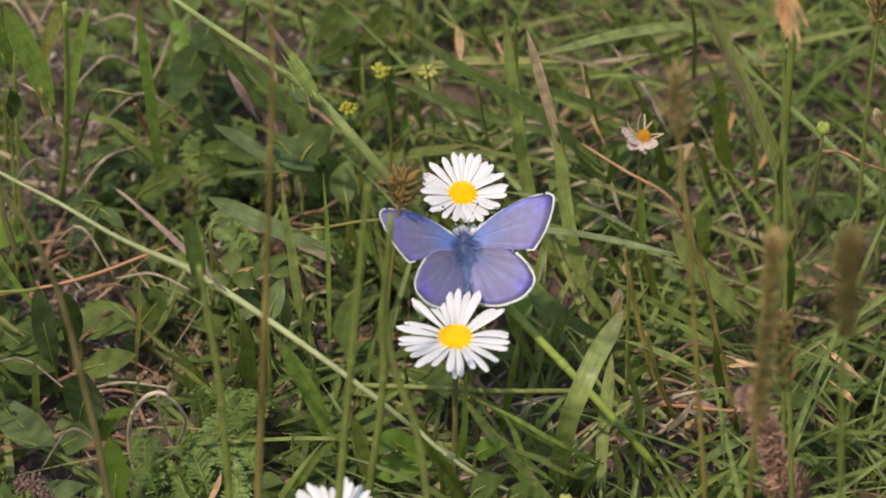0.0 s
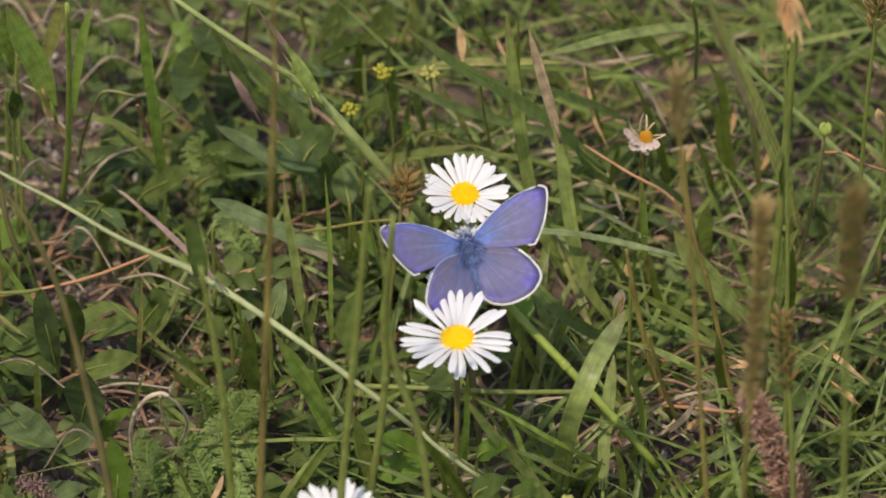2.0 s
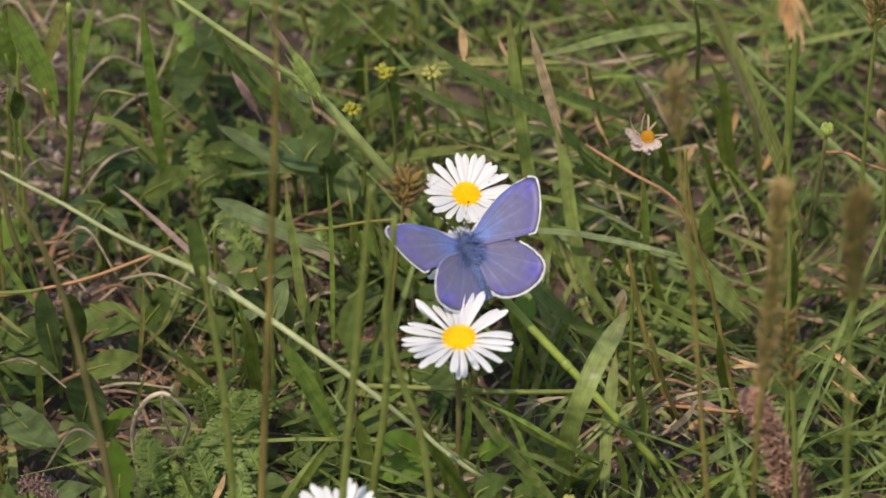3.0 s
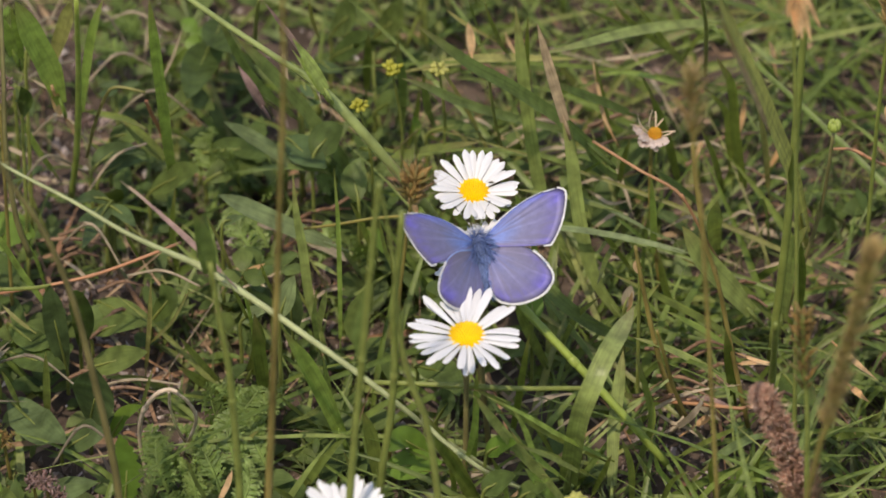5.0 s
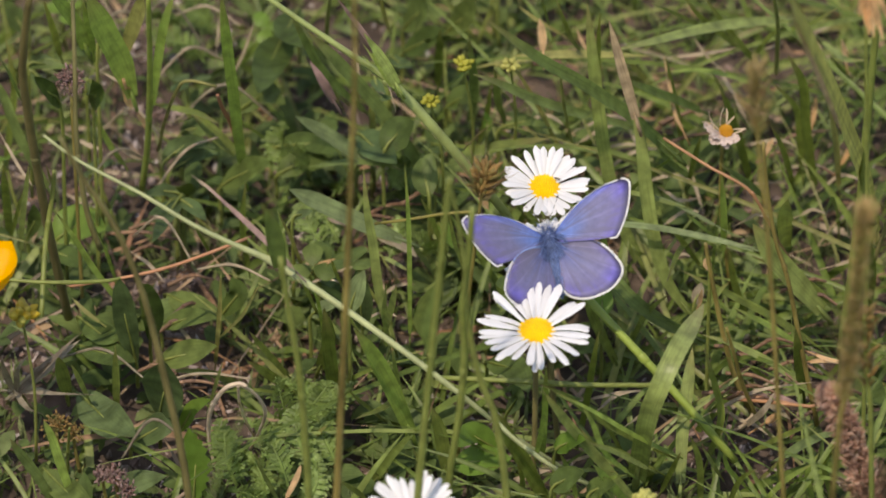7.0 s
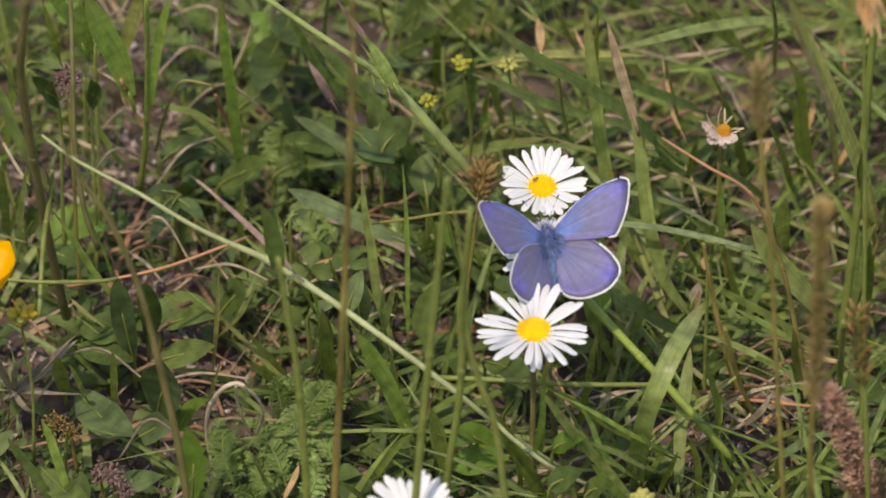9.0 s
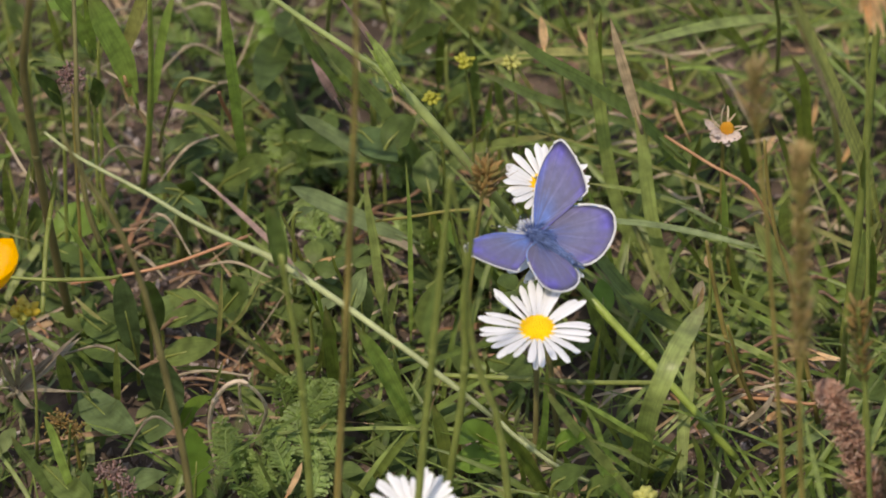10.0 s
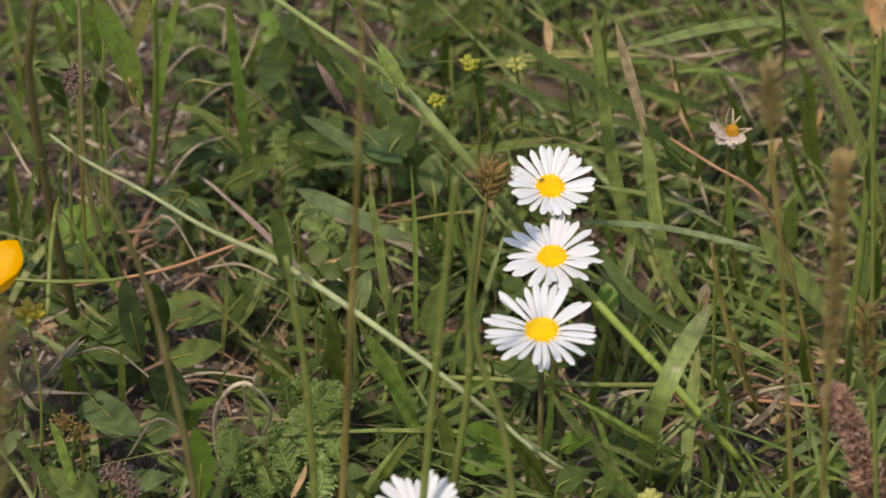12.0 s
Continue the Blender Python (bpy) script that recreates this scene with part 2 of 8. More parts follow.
class Heap:
    """Collects many small shapes for one mesh."""

    def __init__(self):
        self.verts, self.faces, self.uvs = [], [], []

    def add(self, shape):
        v, f, u = shape
        k = len(self.verts)
        self.verts += list(v)
        self.uvs += list(u)
        self.faces += [tuple(i + k for i in face) for face in f]

    def link(self, name, mat, parent=None, smooth=True, label=""):
        return link_mesh(name, self.verts, self.faces, mat, parent, self.uvs, smooth, label)


def grain(at, way, length, width, sides=5):
    """A small pointed husk or floret: a spindle of three rings."""
    at, way = np.array(at, dtype=float), unit(np.array(way, dtype=float))
    line = np.array([at + way * length * k for k in (0, 0.35, 0.75, 1.0)])
    return tube(line, [width * 0.15, width * 0.5, width * 0.36, width * 0.04], sides)


def local(ctrl, origin):
    return [tuple(np.array(c, dtype=float) - np.array(origin, dtype=float)) for c in ctrl]


# ---- ground ----
def ground_height(x, y):
    """Metres in and out."""
    v = noise.noise(Vector((x * 22, y * 22, 0.3))) * 0.006 + noise.noise(Vector((x * 70, y * 70, 4.3))) * 0.003
    v += noise.noise(Vector((x * 0.9, y * 0.9, 7.0))) * 0.05 * min(1, math.hypot(x, y) / 1.5)
    return v - 0.006


def build_ground():
    n, a, b = 360, 0.08, 7.0
    s = np.linspace(-1, 1, n + 1)
    xs = a * np.sinh(b * s)
    verts = [(x, y, ground_height(x, y)) for y in xs for x in xs]
    faces = [(j * (n + 1) + i, j * (n + 1) + i + 1, (j + 1) * (n + 1) + i + 1, (j + 1) * (n + 1) + i) for j in range(n) for i in range(n)]
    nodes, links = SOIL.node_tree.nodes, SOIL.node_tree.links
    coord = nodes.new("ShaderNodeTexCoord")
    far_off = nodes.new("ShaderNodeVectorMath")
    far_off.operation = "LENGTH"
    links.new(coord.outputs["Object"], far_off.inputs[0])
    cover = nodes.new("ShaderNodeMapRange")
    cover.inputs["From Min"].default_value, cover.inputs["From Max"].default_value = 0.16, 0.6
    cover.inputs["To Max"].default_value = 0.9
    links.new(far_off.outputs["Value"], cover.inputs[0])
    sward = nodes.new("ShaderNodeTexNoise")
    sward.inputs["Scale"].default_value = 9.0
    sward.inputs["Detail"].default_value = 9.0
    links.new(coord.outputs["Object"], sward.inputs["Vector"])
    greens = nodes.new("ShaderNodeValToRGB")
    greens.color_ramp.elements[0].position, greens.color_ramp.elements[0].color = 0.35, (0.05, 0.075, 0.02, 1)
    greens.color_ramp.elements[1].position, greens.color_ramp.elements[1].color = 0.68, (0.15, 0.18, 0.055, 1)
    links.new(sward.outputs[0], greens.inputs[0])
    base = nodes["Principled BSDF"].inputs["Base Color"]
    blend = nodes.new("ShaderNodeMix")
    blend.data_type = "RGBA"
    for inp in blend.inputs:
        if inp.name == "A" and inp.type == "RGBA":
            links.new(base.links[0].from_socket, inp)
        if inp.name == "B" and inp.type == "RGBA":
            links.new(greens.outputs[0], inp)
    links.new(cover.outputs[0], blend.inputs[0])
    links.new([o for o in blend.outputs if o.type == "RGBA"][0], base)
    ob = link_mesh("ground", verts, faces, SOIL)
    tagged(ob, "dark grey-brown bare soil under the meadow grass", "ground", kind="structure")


build_ground()


BARE = [(-89, 57, 10), (-69, 22, 9), (-61, 1, 8), (-67, -23, 9), (-78, 66, 7), (-74, 79, 7), (-75, 103, 7), (-55, -16, 7), (-41, 39, 7), (-94, 9, 6), (44, -16, 9), (54, 9, 6), (34, -20, 6), (57, -22, 5), (-7, -9, 5), (-24, 36, 6), (-24, 64, 7)]   # bare spots in millimetres: x, y, radius


def bare(x, y):
    return any(math.hypot(x - a, (y - b) * 0.75) < r for a, b, r in BARE)


def in_patch(half_x, y0, y1):
    return rng.uniform(-half_x, half_x), rng.uniform(y0, y1)


def turf_blade(x, y, length, width, lean, azimuth, droop, n=6):
    """A free grass blade rooted at x, y (millimetres)."""
    z = ground_height(x * MM, y * MM) / MM
    d = np.array((math.cos(azimuth), math.sin(azimuth), 0))
    pts, p, ang = [np.array((x, y, z - 1))], np.array((x, y, z - 1.0)), lean
    for i in range(n):
        ang = max(-0.35, ang - droop / n)
        p = p + (d * math.cos(ang) + np.array((0, 0, math.sin(ang)))) * length / n
        p = p.copy()
        p[2] = max(p[2], z + 1.0)
        pts.append(p)
    return ribbon(np.array(pts), width, face=(rng.uniform(-0.5, 0.5), -0.6, 0.8), fold=0.3, twist=rng.uniform(-0.8, 0.8))


def build_turf():
    fine, dry = Heap(), Heap()
    for _ in range(9500):
        x, y = in_patch(170, -210, 260)
        if rng.rand() > (0.22 + 0.42 * min(1, max(0, (x + 70) / 90))) * (0.72 if y > 15 and x > 0 else 1.25 if y > 0 and x < 0 else 1.0):
            continue
        if bare(x, y) and rng.rand() < 0.8:
            continue
        fine.add(turf_blade(x, y, rng.uniform(10, 36) if x < 10 or rng.rand() < 0.6 else rng.uniform(24, 62), rng.choice([0.5, 0.7, 1.0, 1.3, 1.8]), rng.uniform(0.35, 1.25),
                            rng.uniform(0, 2 * math.pi), rng.uniform(0.2, 1.3)))
    for _ in range(1500):
        x, y = in_patch(170, -210, 260)
        if (x < -5 and y > 15 and rng.rand() < 0.4) or (y < 0 and not bare(x, y) and rng.rand() < 0.65):
            continue
        dry.add(turf_blade(x, y, rng.uniform(12, 44), rng.choice([0.4, 0.6, 0.8, 1.1, 1.5]), rng.uniform(0.0, 0.6),
                           rng.uniform(0, 2 * math.pi), rng.uniform(0.0, 0.8)))
    for _ in range(240):
        x, y = in_patch(150, -150, 220)
        if rng.rand() < (0.22 if x < 0 else (0.8 if y > 10 else 0.4)):
            dry.add(turf_blade(x, y, rng.uniform(20, 52), rng.choice([0.4, 0.55, 0.8]), rng.uniform(0.15, 0.75), rng.uniform(0, 2 * math.pi), rng.uniform(0.0, 1.0)))
    for _ in range(220):
        x, y = in_patch(120, -150, 170)
        if rng.rand() < (0.0 if x < 18 else 1.0):
            fine.add(turf_blade(x, y, rng.uniform(80, 140), rng.uniform(0.7, 1.5), rng.uniform(0.35, 0.75),
                                rng.choice([0.7, 2.4, 3.7, 5.5]) + rng.uniform(-0.5, 0.5), rng.uniform(0.3, 0.8), n=9))
    ob = fine.link("meadow_grass", TURF)
    tagged(ob, "short green meadow grass growing densely from the soil", "grass", kind="stuff")
    ob = dry.link("dead_grass", STRAW)
    tagged(ob, "dead straw-coloured grass litter lying on the soil", "grass", kind="stuff")
    far = Heap()
    for _ in range(17000):
        r, g = 0.24 + 4.2 * rng.rand() ** 1.25, rng.uniform(0, 2 * math.pi)
        x, y = r * math.cos(g) * 1000, r * math.sin(g) * 1000
        if (abs(x) < 170 and -210 < y < 260) or math.hypot(x, y + 1340) < 160:
            continue
        far.add(turf_blade(x, y, rng.uniform(60, 190), rng.uniform(2.0, 4.0) + 2.2 * r, rng.uniform(0.5, 1.4), rng.uniform(0, 2 * math.pi), rng.uniform(0.3, 1.2), n=3))
    ob = far.link("surrounding_grass", TURF)
    tagged(ob, "longer green meadow grass all around the flowers", "grass", kind="stuff")


build_turf()


# ---- single grass blades and stalks ----
def grass_blade(mat, width, *ctrl, label="long green grass blade arching over the turf", fold=0.3, tip=0.8, base=0.7, twist=0.0, face=(0, -0.6, 0.8), group="grass plants"):
    """A grass plant of which one long leaf stands out, with the sheath at its foot."""
    if len(label.split()) < 5:
        label += " in the meadow"
    o = ctrl[0]
    top = thing("grass_plant", o, label, "grass", group)
    line = curve_through(local(ctrl, o), 16)
    v, f, u = ribbon(line, width, face=face, fold=fold, tip=tip, base=base, twist=twist)
    link_mesh("blade", v, f, mat, top, u)
    back = line[0] - unit(line[1] - line[0]) * 4
    v, f, u = tube(np.array([back, (back + line[0]) / 2, line[0], line[1]]), [width * base * 0.18, width * base * 0.22, width * base * 0.2, width * 0.05], 6)
    link_mesh("sheath", v, f, mat, top, u)
    return top


def plain_stem(mat, radii, *ctrl, label="slender upright green grass stem", group="grass stalks"):
    """A bare stalk with a joint."""
    if len(label.split()) < 5:
        label += " in the meadow"
    o = ctrl[0]
    top = thing("grass_plant", o, label, "grass", group)
    line = curve_through(local(ctrl, o), 18)
    v, f, u = tube(line, radii)
    link_mesh("stem", v, f, mat, top, u)
    p, d, r = line[8], unit(line[9] - line[8]), radii[len(radii) // 2] * 1.2
    v, f, u = tube(np.array([p - d * 1.2, p - d * 0.4, p + d * 0.4, p + d * 1.2]), [r * 0.78, r * 0.95, r * 0.95, r * 0.78])
    link_mesh("joint", v, f, mat, top, u)
    return top


# ---- daisies ----
def petal_mesh(length, width, droop, notch, mat):
    n = 7
    verts, faces, uvs = [], [], []
    for i in range(n + 1):
        v = i / n
        w = width * 0.5 * min(1, 0.35 + 1.1 * v) * (1 - max(0, (v - 0.82) / 0.18) ** 2 * 0.34)
        for k in range(5):
            s = (k - 2) / 2
            y = length * v - (notch * width if i == n and k in (1, 3) else 0) * -0.5 - (width * 0.36 * s * s if i == n else (width * 0.07 * s * s if i == n - 1 else 0))
            z = -droop * length * v * v + 0.10 * width * (1 - s * s) * (1 if k % 2 == 0 else 0.3)
            verts.append((s * w * MM, y * MM, z * MM))
            uvs.append((k / 4, v * 1.5))
        if i:
            b = 5 * i
            faces += [(b - 5 + k, b - 4 + k, b + 1 + k, b + k) for k in range(4)]
    me = bpy.data.meshes.new("petal")
    me.from_pydata(verts, [], faces)
    layer = me.uv_layers.new(name="UVMap")
    for loop in me.loops:
        layer.data[loop.index].uv = uvs[loop.vertex_index]
    me.materials.append(mat)
    me.polygons.foreach_set("use_smooth", [True] * len(me.polygons))
    return me


def disc_heap(radius, height):
    heap = Heap()
    count = 150
    for i in range(count):
        q = math.sqrt((i + 0.5) / count)
        g = i * 2.39996
        x, y = radius * q * math.cos(g), radius * q * math.sin(g)
        z = height * (1 - q * q) - 0.3
        heap.add(grain((x, y, z - 0.3), (x * 0.25 / radius, y * 0.25 / radius, 1), 0.95 + 0.25 * q, radius * 0.27, 5))
    ring = 20
    v, f, u = [], [], []
    for j in range(5):
        q = j / 4
        for k in range(ring):
            g = 2 * math.pi * k / ring
            v.append((radius * q * math.cos(g) * MM, radius * q * math.sin(g) * MM, (height * (1 - q * q) - 0.1) * MM))
            u.append((0, 0))
        if j:
            f += [(ring * (j - 1) + k, ring * j + k, ring * j + (k + 1) % ring, ring * (j - 1) + (k + 1) % ring) for k in range(ring)]
    heap.add((v, f, u))
    return heap


def daisy(head, root, radius, disc_radius, tilt, count, seed, label, stem_mat=None, stem_radius=0.55, droop=0.06, lift=(6, 20)):
    """head, root: millimetres; tilt: degrees about x and y by which the head leans."""
    r = np.random.RandomState(seed)
    top = thing("daisy", root, label, "daisy", "daisies")
    h = np.array(head) - np.array(root)
    bend = np.array((r.uniform(-2, 2), r.uniform(-3, 0), 0))
    v, f, u = tube(curve_through([(0, 0, -3), h * 0.4 + bend, h * 0.8 + bend * 0.5, h - np.array((0, 0, 1.2))], 14), [stem_radius * 1.1, stem_radius, stem_radius * 0.9])
    link_mesh("stem", v, f, stem_mat or STEM_DARK, top, u, label="thin hairy stem")
    place = Matrix.Translation(Vector(h) * MM) @ pose(0, 0, 0, tilt[0], tilt[1], 0)
    cal = Heap()
    for k in range(13):
        g = 2 * math.pi * k / 13
        cal.add(grain((0, 0, -1.6), (math.cos(g), math.sin(g), 0.55), disc_radius * 1.15, 1.3, 5))
    calyx = cal.link("calyx", STEM, top, label="green bracts under the petals")
    calyx.matrix_basis = place
    d = disc_heap(disc_radius, disc_radius * 0.42).link("disc", DISC, top, label="domed golden-yellow disc of tiny florets")
    d.matrix_basis = place
    variants = [petal_mesh((radius - disc_radius * 0.75) * s, w, droop + dd, 0.0, PETAL)
                for s, w, dd in ((1.0, 1.36, 0.0), (0.97, 1.52, 0.05), (0.93, 1.28, -0.05), (1.03, 1.44, 0.1), (0.86, 1.34, 0.14), (0.8, 1.2, 0.3))]
    for k in range(count):
        g = 360 * (k + r.uniform(-0.14, 0.14)) / count
        p = new("petal", variants[r.randint(len(variants))])
        p.parent = top
        p.matrix_basis = place @ pose(0, 0, 0, 0, 0, g) @ pose(0, disc_radius * 0.75 * MM, (0.05 + 0.35 * (k % 2) + r.uniform(0, 0.15)) * MM,
                                                            r.uniform(*lift), r.uniform(-14, 14), r.uniform(-6, 6))
    return top


daisy((2.3, -47.1, 46.0), (1.7, -45.0, 0.0), 11.1, 3.2, (8, 0), 36, 3, "white daisy with a yellow disc, largest of the row", lift=(8, 24))
DAISY_M = daisy((4.1, -24.1, 45.0), (7.0, -23.4, 0.0), 9.5, 2.9, (10, -2), 32, 5, "white daisy with a yellow disc under the butterfly", lift=(10, 28))
daisy((3.6, -9.3, 50.0), (4.5, -6.6, 0.0), 8.5, 2.85, (15, 3), 33, 8, "white daisy with a yellow disc in full sun", lift=(14, 30))
daisy((-19.4, -95.2, 42.0), (-18.8, -99.4, 0.0), 8.8, 2.6, (18, 0), 30, 11, "white daisy low among the grass", lift=(18, 32))


# ---- butterfly ----
def wing_material(name, ventral, front=(0.075, 0.15, 0.50), front_end=0.34, inner=(0.11, 0.18, 0.46)):
    """front: the colour along the leading edge, fading out at front_end of the way round the outline; inner: the colour near the body."""
    mat = bpy.data.materials.new(name)
    mat.use_nodes = True
    nodes, links = mat.node_tree.nodes, mat.node_tree.links
    bsdf = nodes["Principled BSDF"]
    bsdf.inputs["Roughness"].default_value = 0.55
    uv = nodes.new("ShaderNodeTexCoord")
    sep = nodes.new("ShaderNodeSeparateXYZ")
    links.new(uv.outputs["UV"], sep.inputs[0])
    base = nodes.new("ShaderNodeValToRGB")
    els = base.color_ramp.elements
    if ventral:
        stops = [(0.0, (0.20, 0.24, 0.34)), (0.35, (0.30, 0.28, 0.25)), (0.9, (0.34, 0.31, 0.28)), (1.0, (0.5, 0.48, 0.45))]
    else:
        stops = [(0.0, (0.10, 0.21, 0.55)), (0.24, inner), (0.5, (0.14, 0.142, 0.26)), (0.74, (0.14, 0.133, 0.285)), (0.9, (0.12, 0.10, 0.42)), (0.985, (0.05, 0.042, 0.13))]
    while len(els) < len(stops):
        els.new(0.5)
    for e, (p, c) in zip(els, stops):
        e.position, e.color = p, (*c, 1)
    links.new(sep.outputs["Y"], base.inputs[0])
    ground = base.outputs[0]
    if not ventral:
        near_front = nodes.new("ShaderNodeMapRange")
        near_front.inputs["From Min"].default_value, near_front.inputs["From Max"].default_value = front_end * 0.45, front_end
        near_front.inputs["To Min"].default_value, near_front.inputs["To Max"].default_value = 0.85, 0.0
        links.new(sep.outputs["X"], near_front.inputs[0])
        tone = nodes.new("ShaderNodeMix")
        tone.data_type = "RGBA"
        for inp in tone.inputs:
            if inp.name == "A" and inp.type == "RGBA":
                links.new(ground, inp)
            if inp.name == "B" and inp.type == "RGBA":
                inp.default_value = (*front, 1)
        links.new(near_front.outputs[0], tone.inputs[0])
        ground = [o for o in tone.outputs if o.type == "RGBA"][0]
    wave = nodes.new("ShaderNodeTexWave")       # veins fan out from the wing's root
    wave.bands_direction = "X"
    wave.inputs["Scale"].default_value = 2.3
    wave.inputs["Distortion"].default_value = 1.1
    links.new(uv.outputs["UV"], wave.inputs["Vector"])
    vein = nodes.new("ShaderNodeMapRange")
    vein.inputs["From Min"].default_value, vein.inputs["From Max"].default_value = 0.0, 0.09
    vein.inputs["To Min"].default_value, vein.inputs["To Max"].default_value = (0.84 if ventral else 1.3), 1.0
    links.new(wave.outputs["Fac"], vein.inputs[0])
    scales = nodes.new("ShaderNodeTexNoise")
    scales.inputs["Scale"].default_value = 900.0
    links.new(uv.outputs["Object"], scales.inputs["Vector"])
    sm = nodes.new("ShaderNodeMapRange")
    sm.inputs["From Min"].default_value, sm.inputs["From Max"].default_value = 0.3, 0.7
    sm.inputs["To Min"].default_value, sm.inputs["To Max"].default_value = 0.86, 1.14
    links.new(scales.outputs[0], sm.inputs[0])
    m1 = nodes.new("ShaderNodeMath")
    m1.operation = "MULTIPLY"
    links.new(vein.outputs[0], m1.inputs[0])
    links.new(sm.outputs[0], m1.inputs[1])
    m2 = nodes.new("ShaderNodeVectorMath")
    m2.operation = "SCALE"
    links.new(ground, m2.inputs[0])
    links.new(m1.outputs[0], m2.inputs["Scale"])
    colour = m2.outputs[0]
    if ventral:                                  # dark eye-spots ringed with white
        spots = nodes.new("ShaderNodeTexVoronoi")
        spots.inputs["Scale"].default_value = 330.0
        links.new(uv.outputs["Object"], spots.inputs["Vector"])
        ring = nodes.new("ShaderNodeValToRGB")
        re = ring.color_ramp.elements
        re.new(0.5), re.new(0.5)
        for e, (p, c) in zip(re, [(0.0, (0.08,) * 3), (0.13, (0.08,) * 3), (0.17, (1.7,) * 3), (0.27, (1.0,) * 3)]):
            e.position, e.color = p, (*c, 1)
        links.new(spots.outputs["Distance"], ring.inputs[0])
        m3 = nodes.new("ShaderNodeVectorMath")
        m3.operation = "MULTIPLY"
        links.new(colour, m3.inputs[0])
        links.new(ring.outputs[0], m3.inputs[1])
        colour = m3.outputs[0]
    if not ventral:                              # greyish streaks where scales are worn, fanning out
        fan = nodes.new("ShaderNodeMapping")
        fan.inputs["Scale"].default_value = (16.0, 1.6, 1.0)
        links.new(uv.outputs["UV"], fan.inputs["Vector"])
        worn = nodes.new("ShaderNodeTexNoise")
        worn.inputs["Scale"].default_value = 1.0
        worn.inputs["Detail"].default_value = 4.0
        links.new(fan.outputs[0], worn.inputs["Vector"])
        wm = nodes.new("ShaderNodeMapRange")
        wm.inputs["From Min"].default_value, wm.inputs["From Max"].default_value = 0.42, 0.72
        wm.inputs["To Max"].default_value = 0.9
        links.new(worn.outputs[0], wm.inputs[0])
        blend = nodes.new("ShaderNodeMix")
        blend.data_type = "RGBA"
        for inp in blend.inputs:
            if inp.name == "B" and inp.type == "RGBA":
                inp.default_value = (0.125, 0.115, 0.18, 1)
            if inp.name == "A" and inp.type == "RGBA":
                links.new(colour, inp)
        links.new(wm.outputs[0], blend.inputs[0])
        colour = [o for o in blend.outputs if o.type == "RGBA"][0]
    links.new(colour, bsdf.inputs["Base Color"])
    if not ventral:                              # violet gloss of the scales
        gloss = nodes.new("ShaderNodeBsdfGlossy")
        gloss.inputs["Color"].default_value = (0.25, 0.26, 0.95, 1)
        gloss.inputs["Roughness"].default_value = 0.45
        mix = nodes.new("ShaderNodeMixShader")
        mix.inputs[0].default_value = 0.03
        links.new(bsdf.outputs[0], mix.inputs[1])
        links.new(gloss.outputs[0], mix.inputs[2])
        links.new(mix.outputs[0], nodes["Material Output"].inputs["Surface"])
    bsdf.inputs["Sheen Weight"].default_value = 0.25
    bsdf.inputs["Sheen Tint"].default_value = (0.6, 0.65, 1.0, 1)
    return mat


WING_UP = wing_material("wing_upper_scales", False)
HIND_UP = wing_material("hindwing_upper_scales", False, (0.115, 0.102, 0.14), 0.44, (0.085, 0.105, 0.25))
WING_DOWN = wing_material("wing_under_scales", True)
FRINGE = material("wing_fringe", [(0.74, 0.74, 0.76), (0.80, 0.80, 0.80)], 0.7, 0.3, mottle=0.1, light_tint=(1, 1, 1))
FUR = material("blue_fur", [(0.12, 0.19, 0.43), (0.18, 0.27, 0.54), (0.07, 0.10, 0.21)], 0.7, 0.0, seed="island", mottle=0.3)
BODY = material("butterfly_body", [(0.08, 0.12, 0.25), (0.09, 0.13, 0.27)], 0.7, 0.0, mottle=0.35, mottle_scale=700)
WHITE_FUR = material("white_fur", [(0.62, 0.64, 0.68), (0.72, 0.72, 0.74)], 0.7, 0.0, seed="island", mottle=0.2)
DARK = material("dark_chitin", [(0.03, 0.028, 0.03), (0.04, 0.035, 0.035)], 0.4, 0.0)


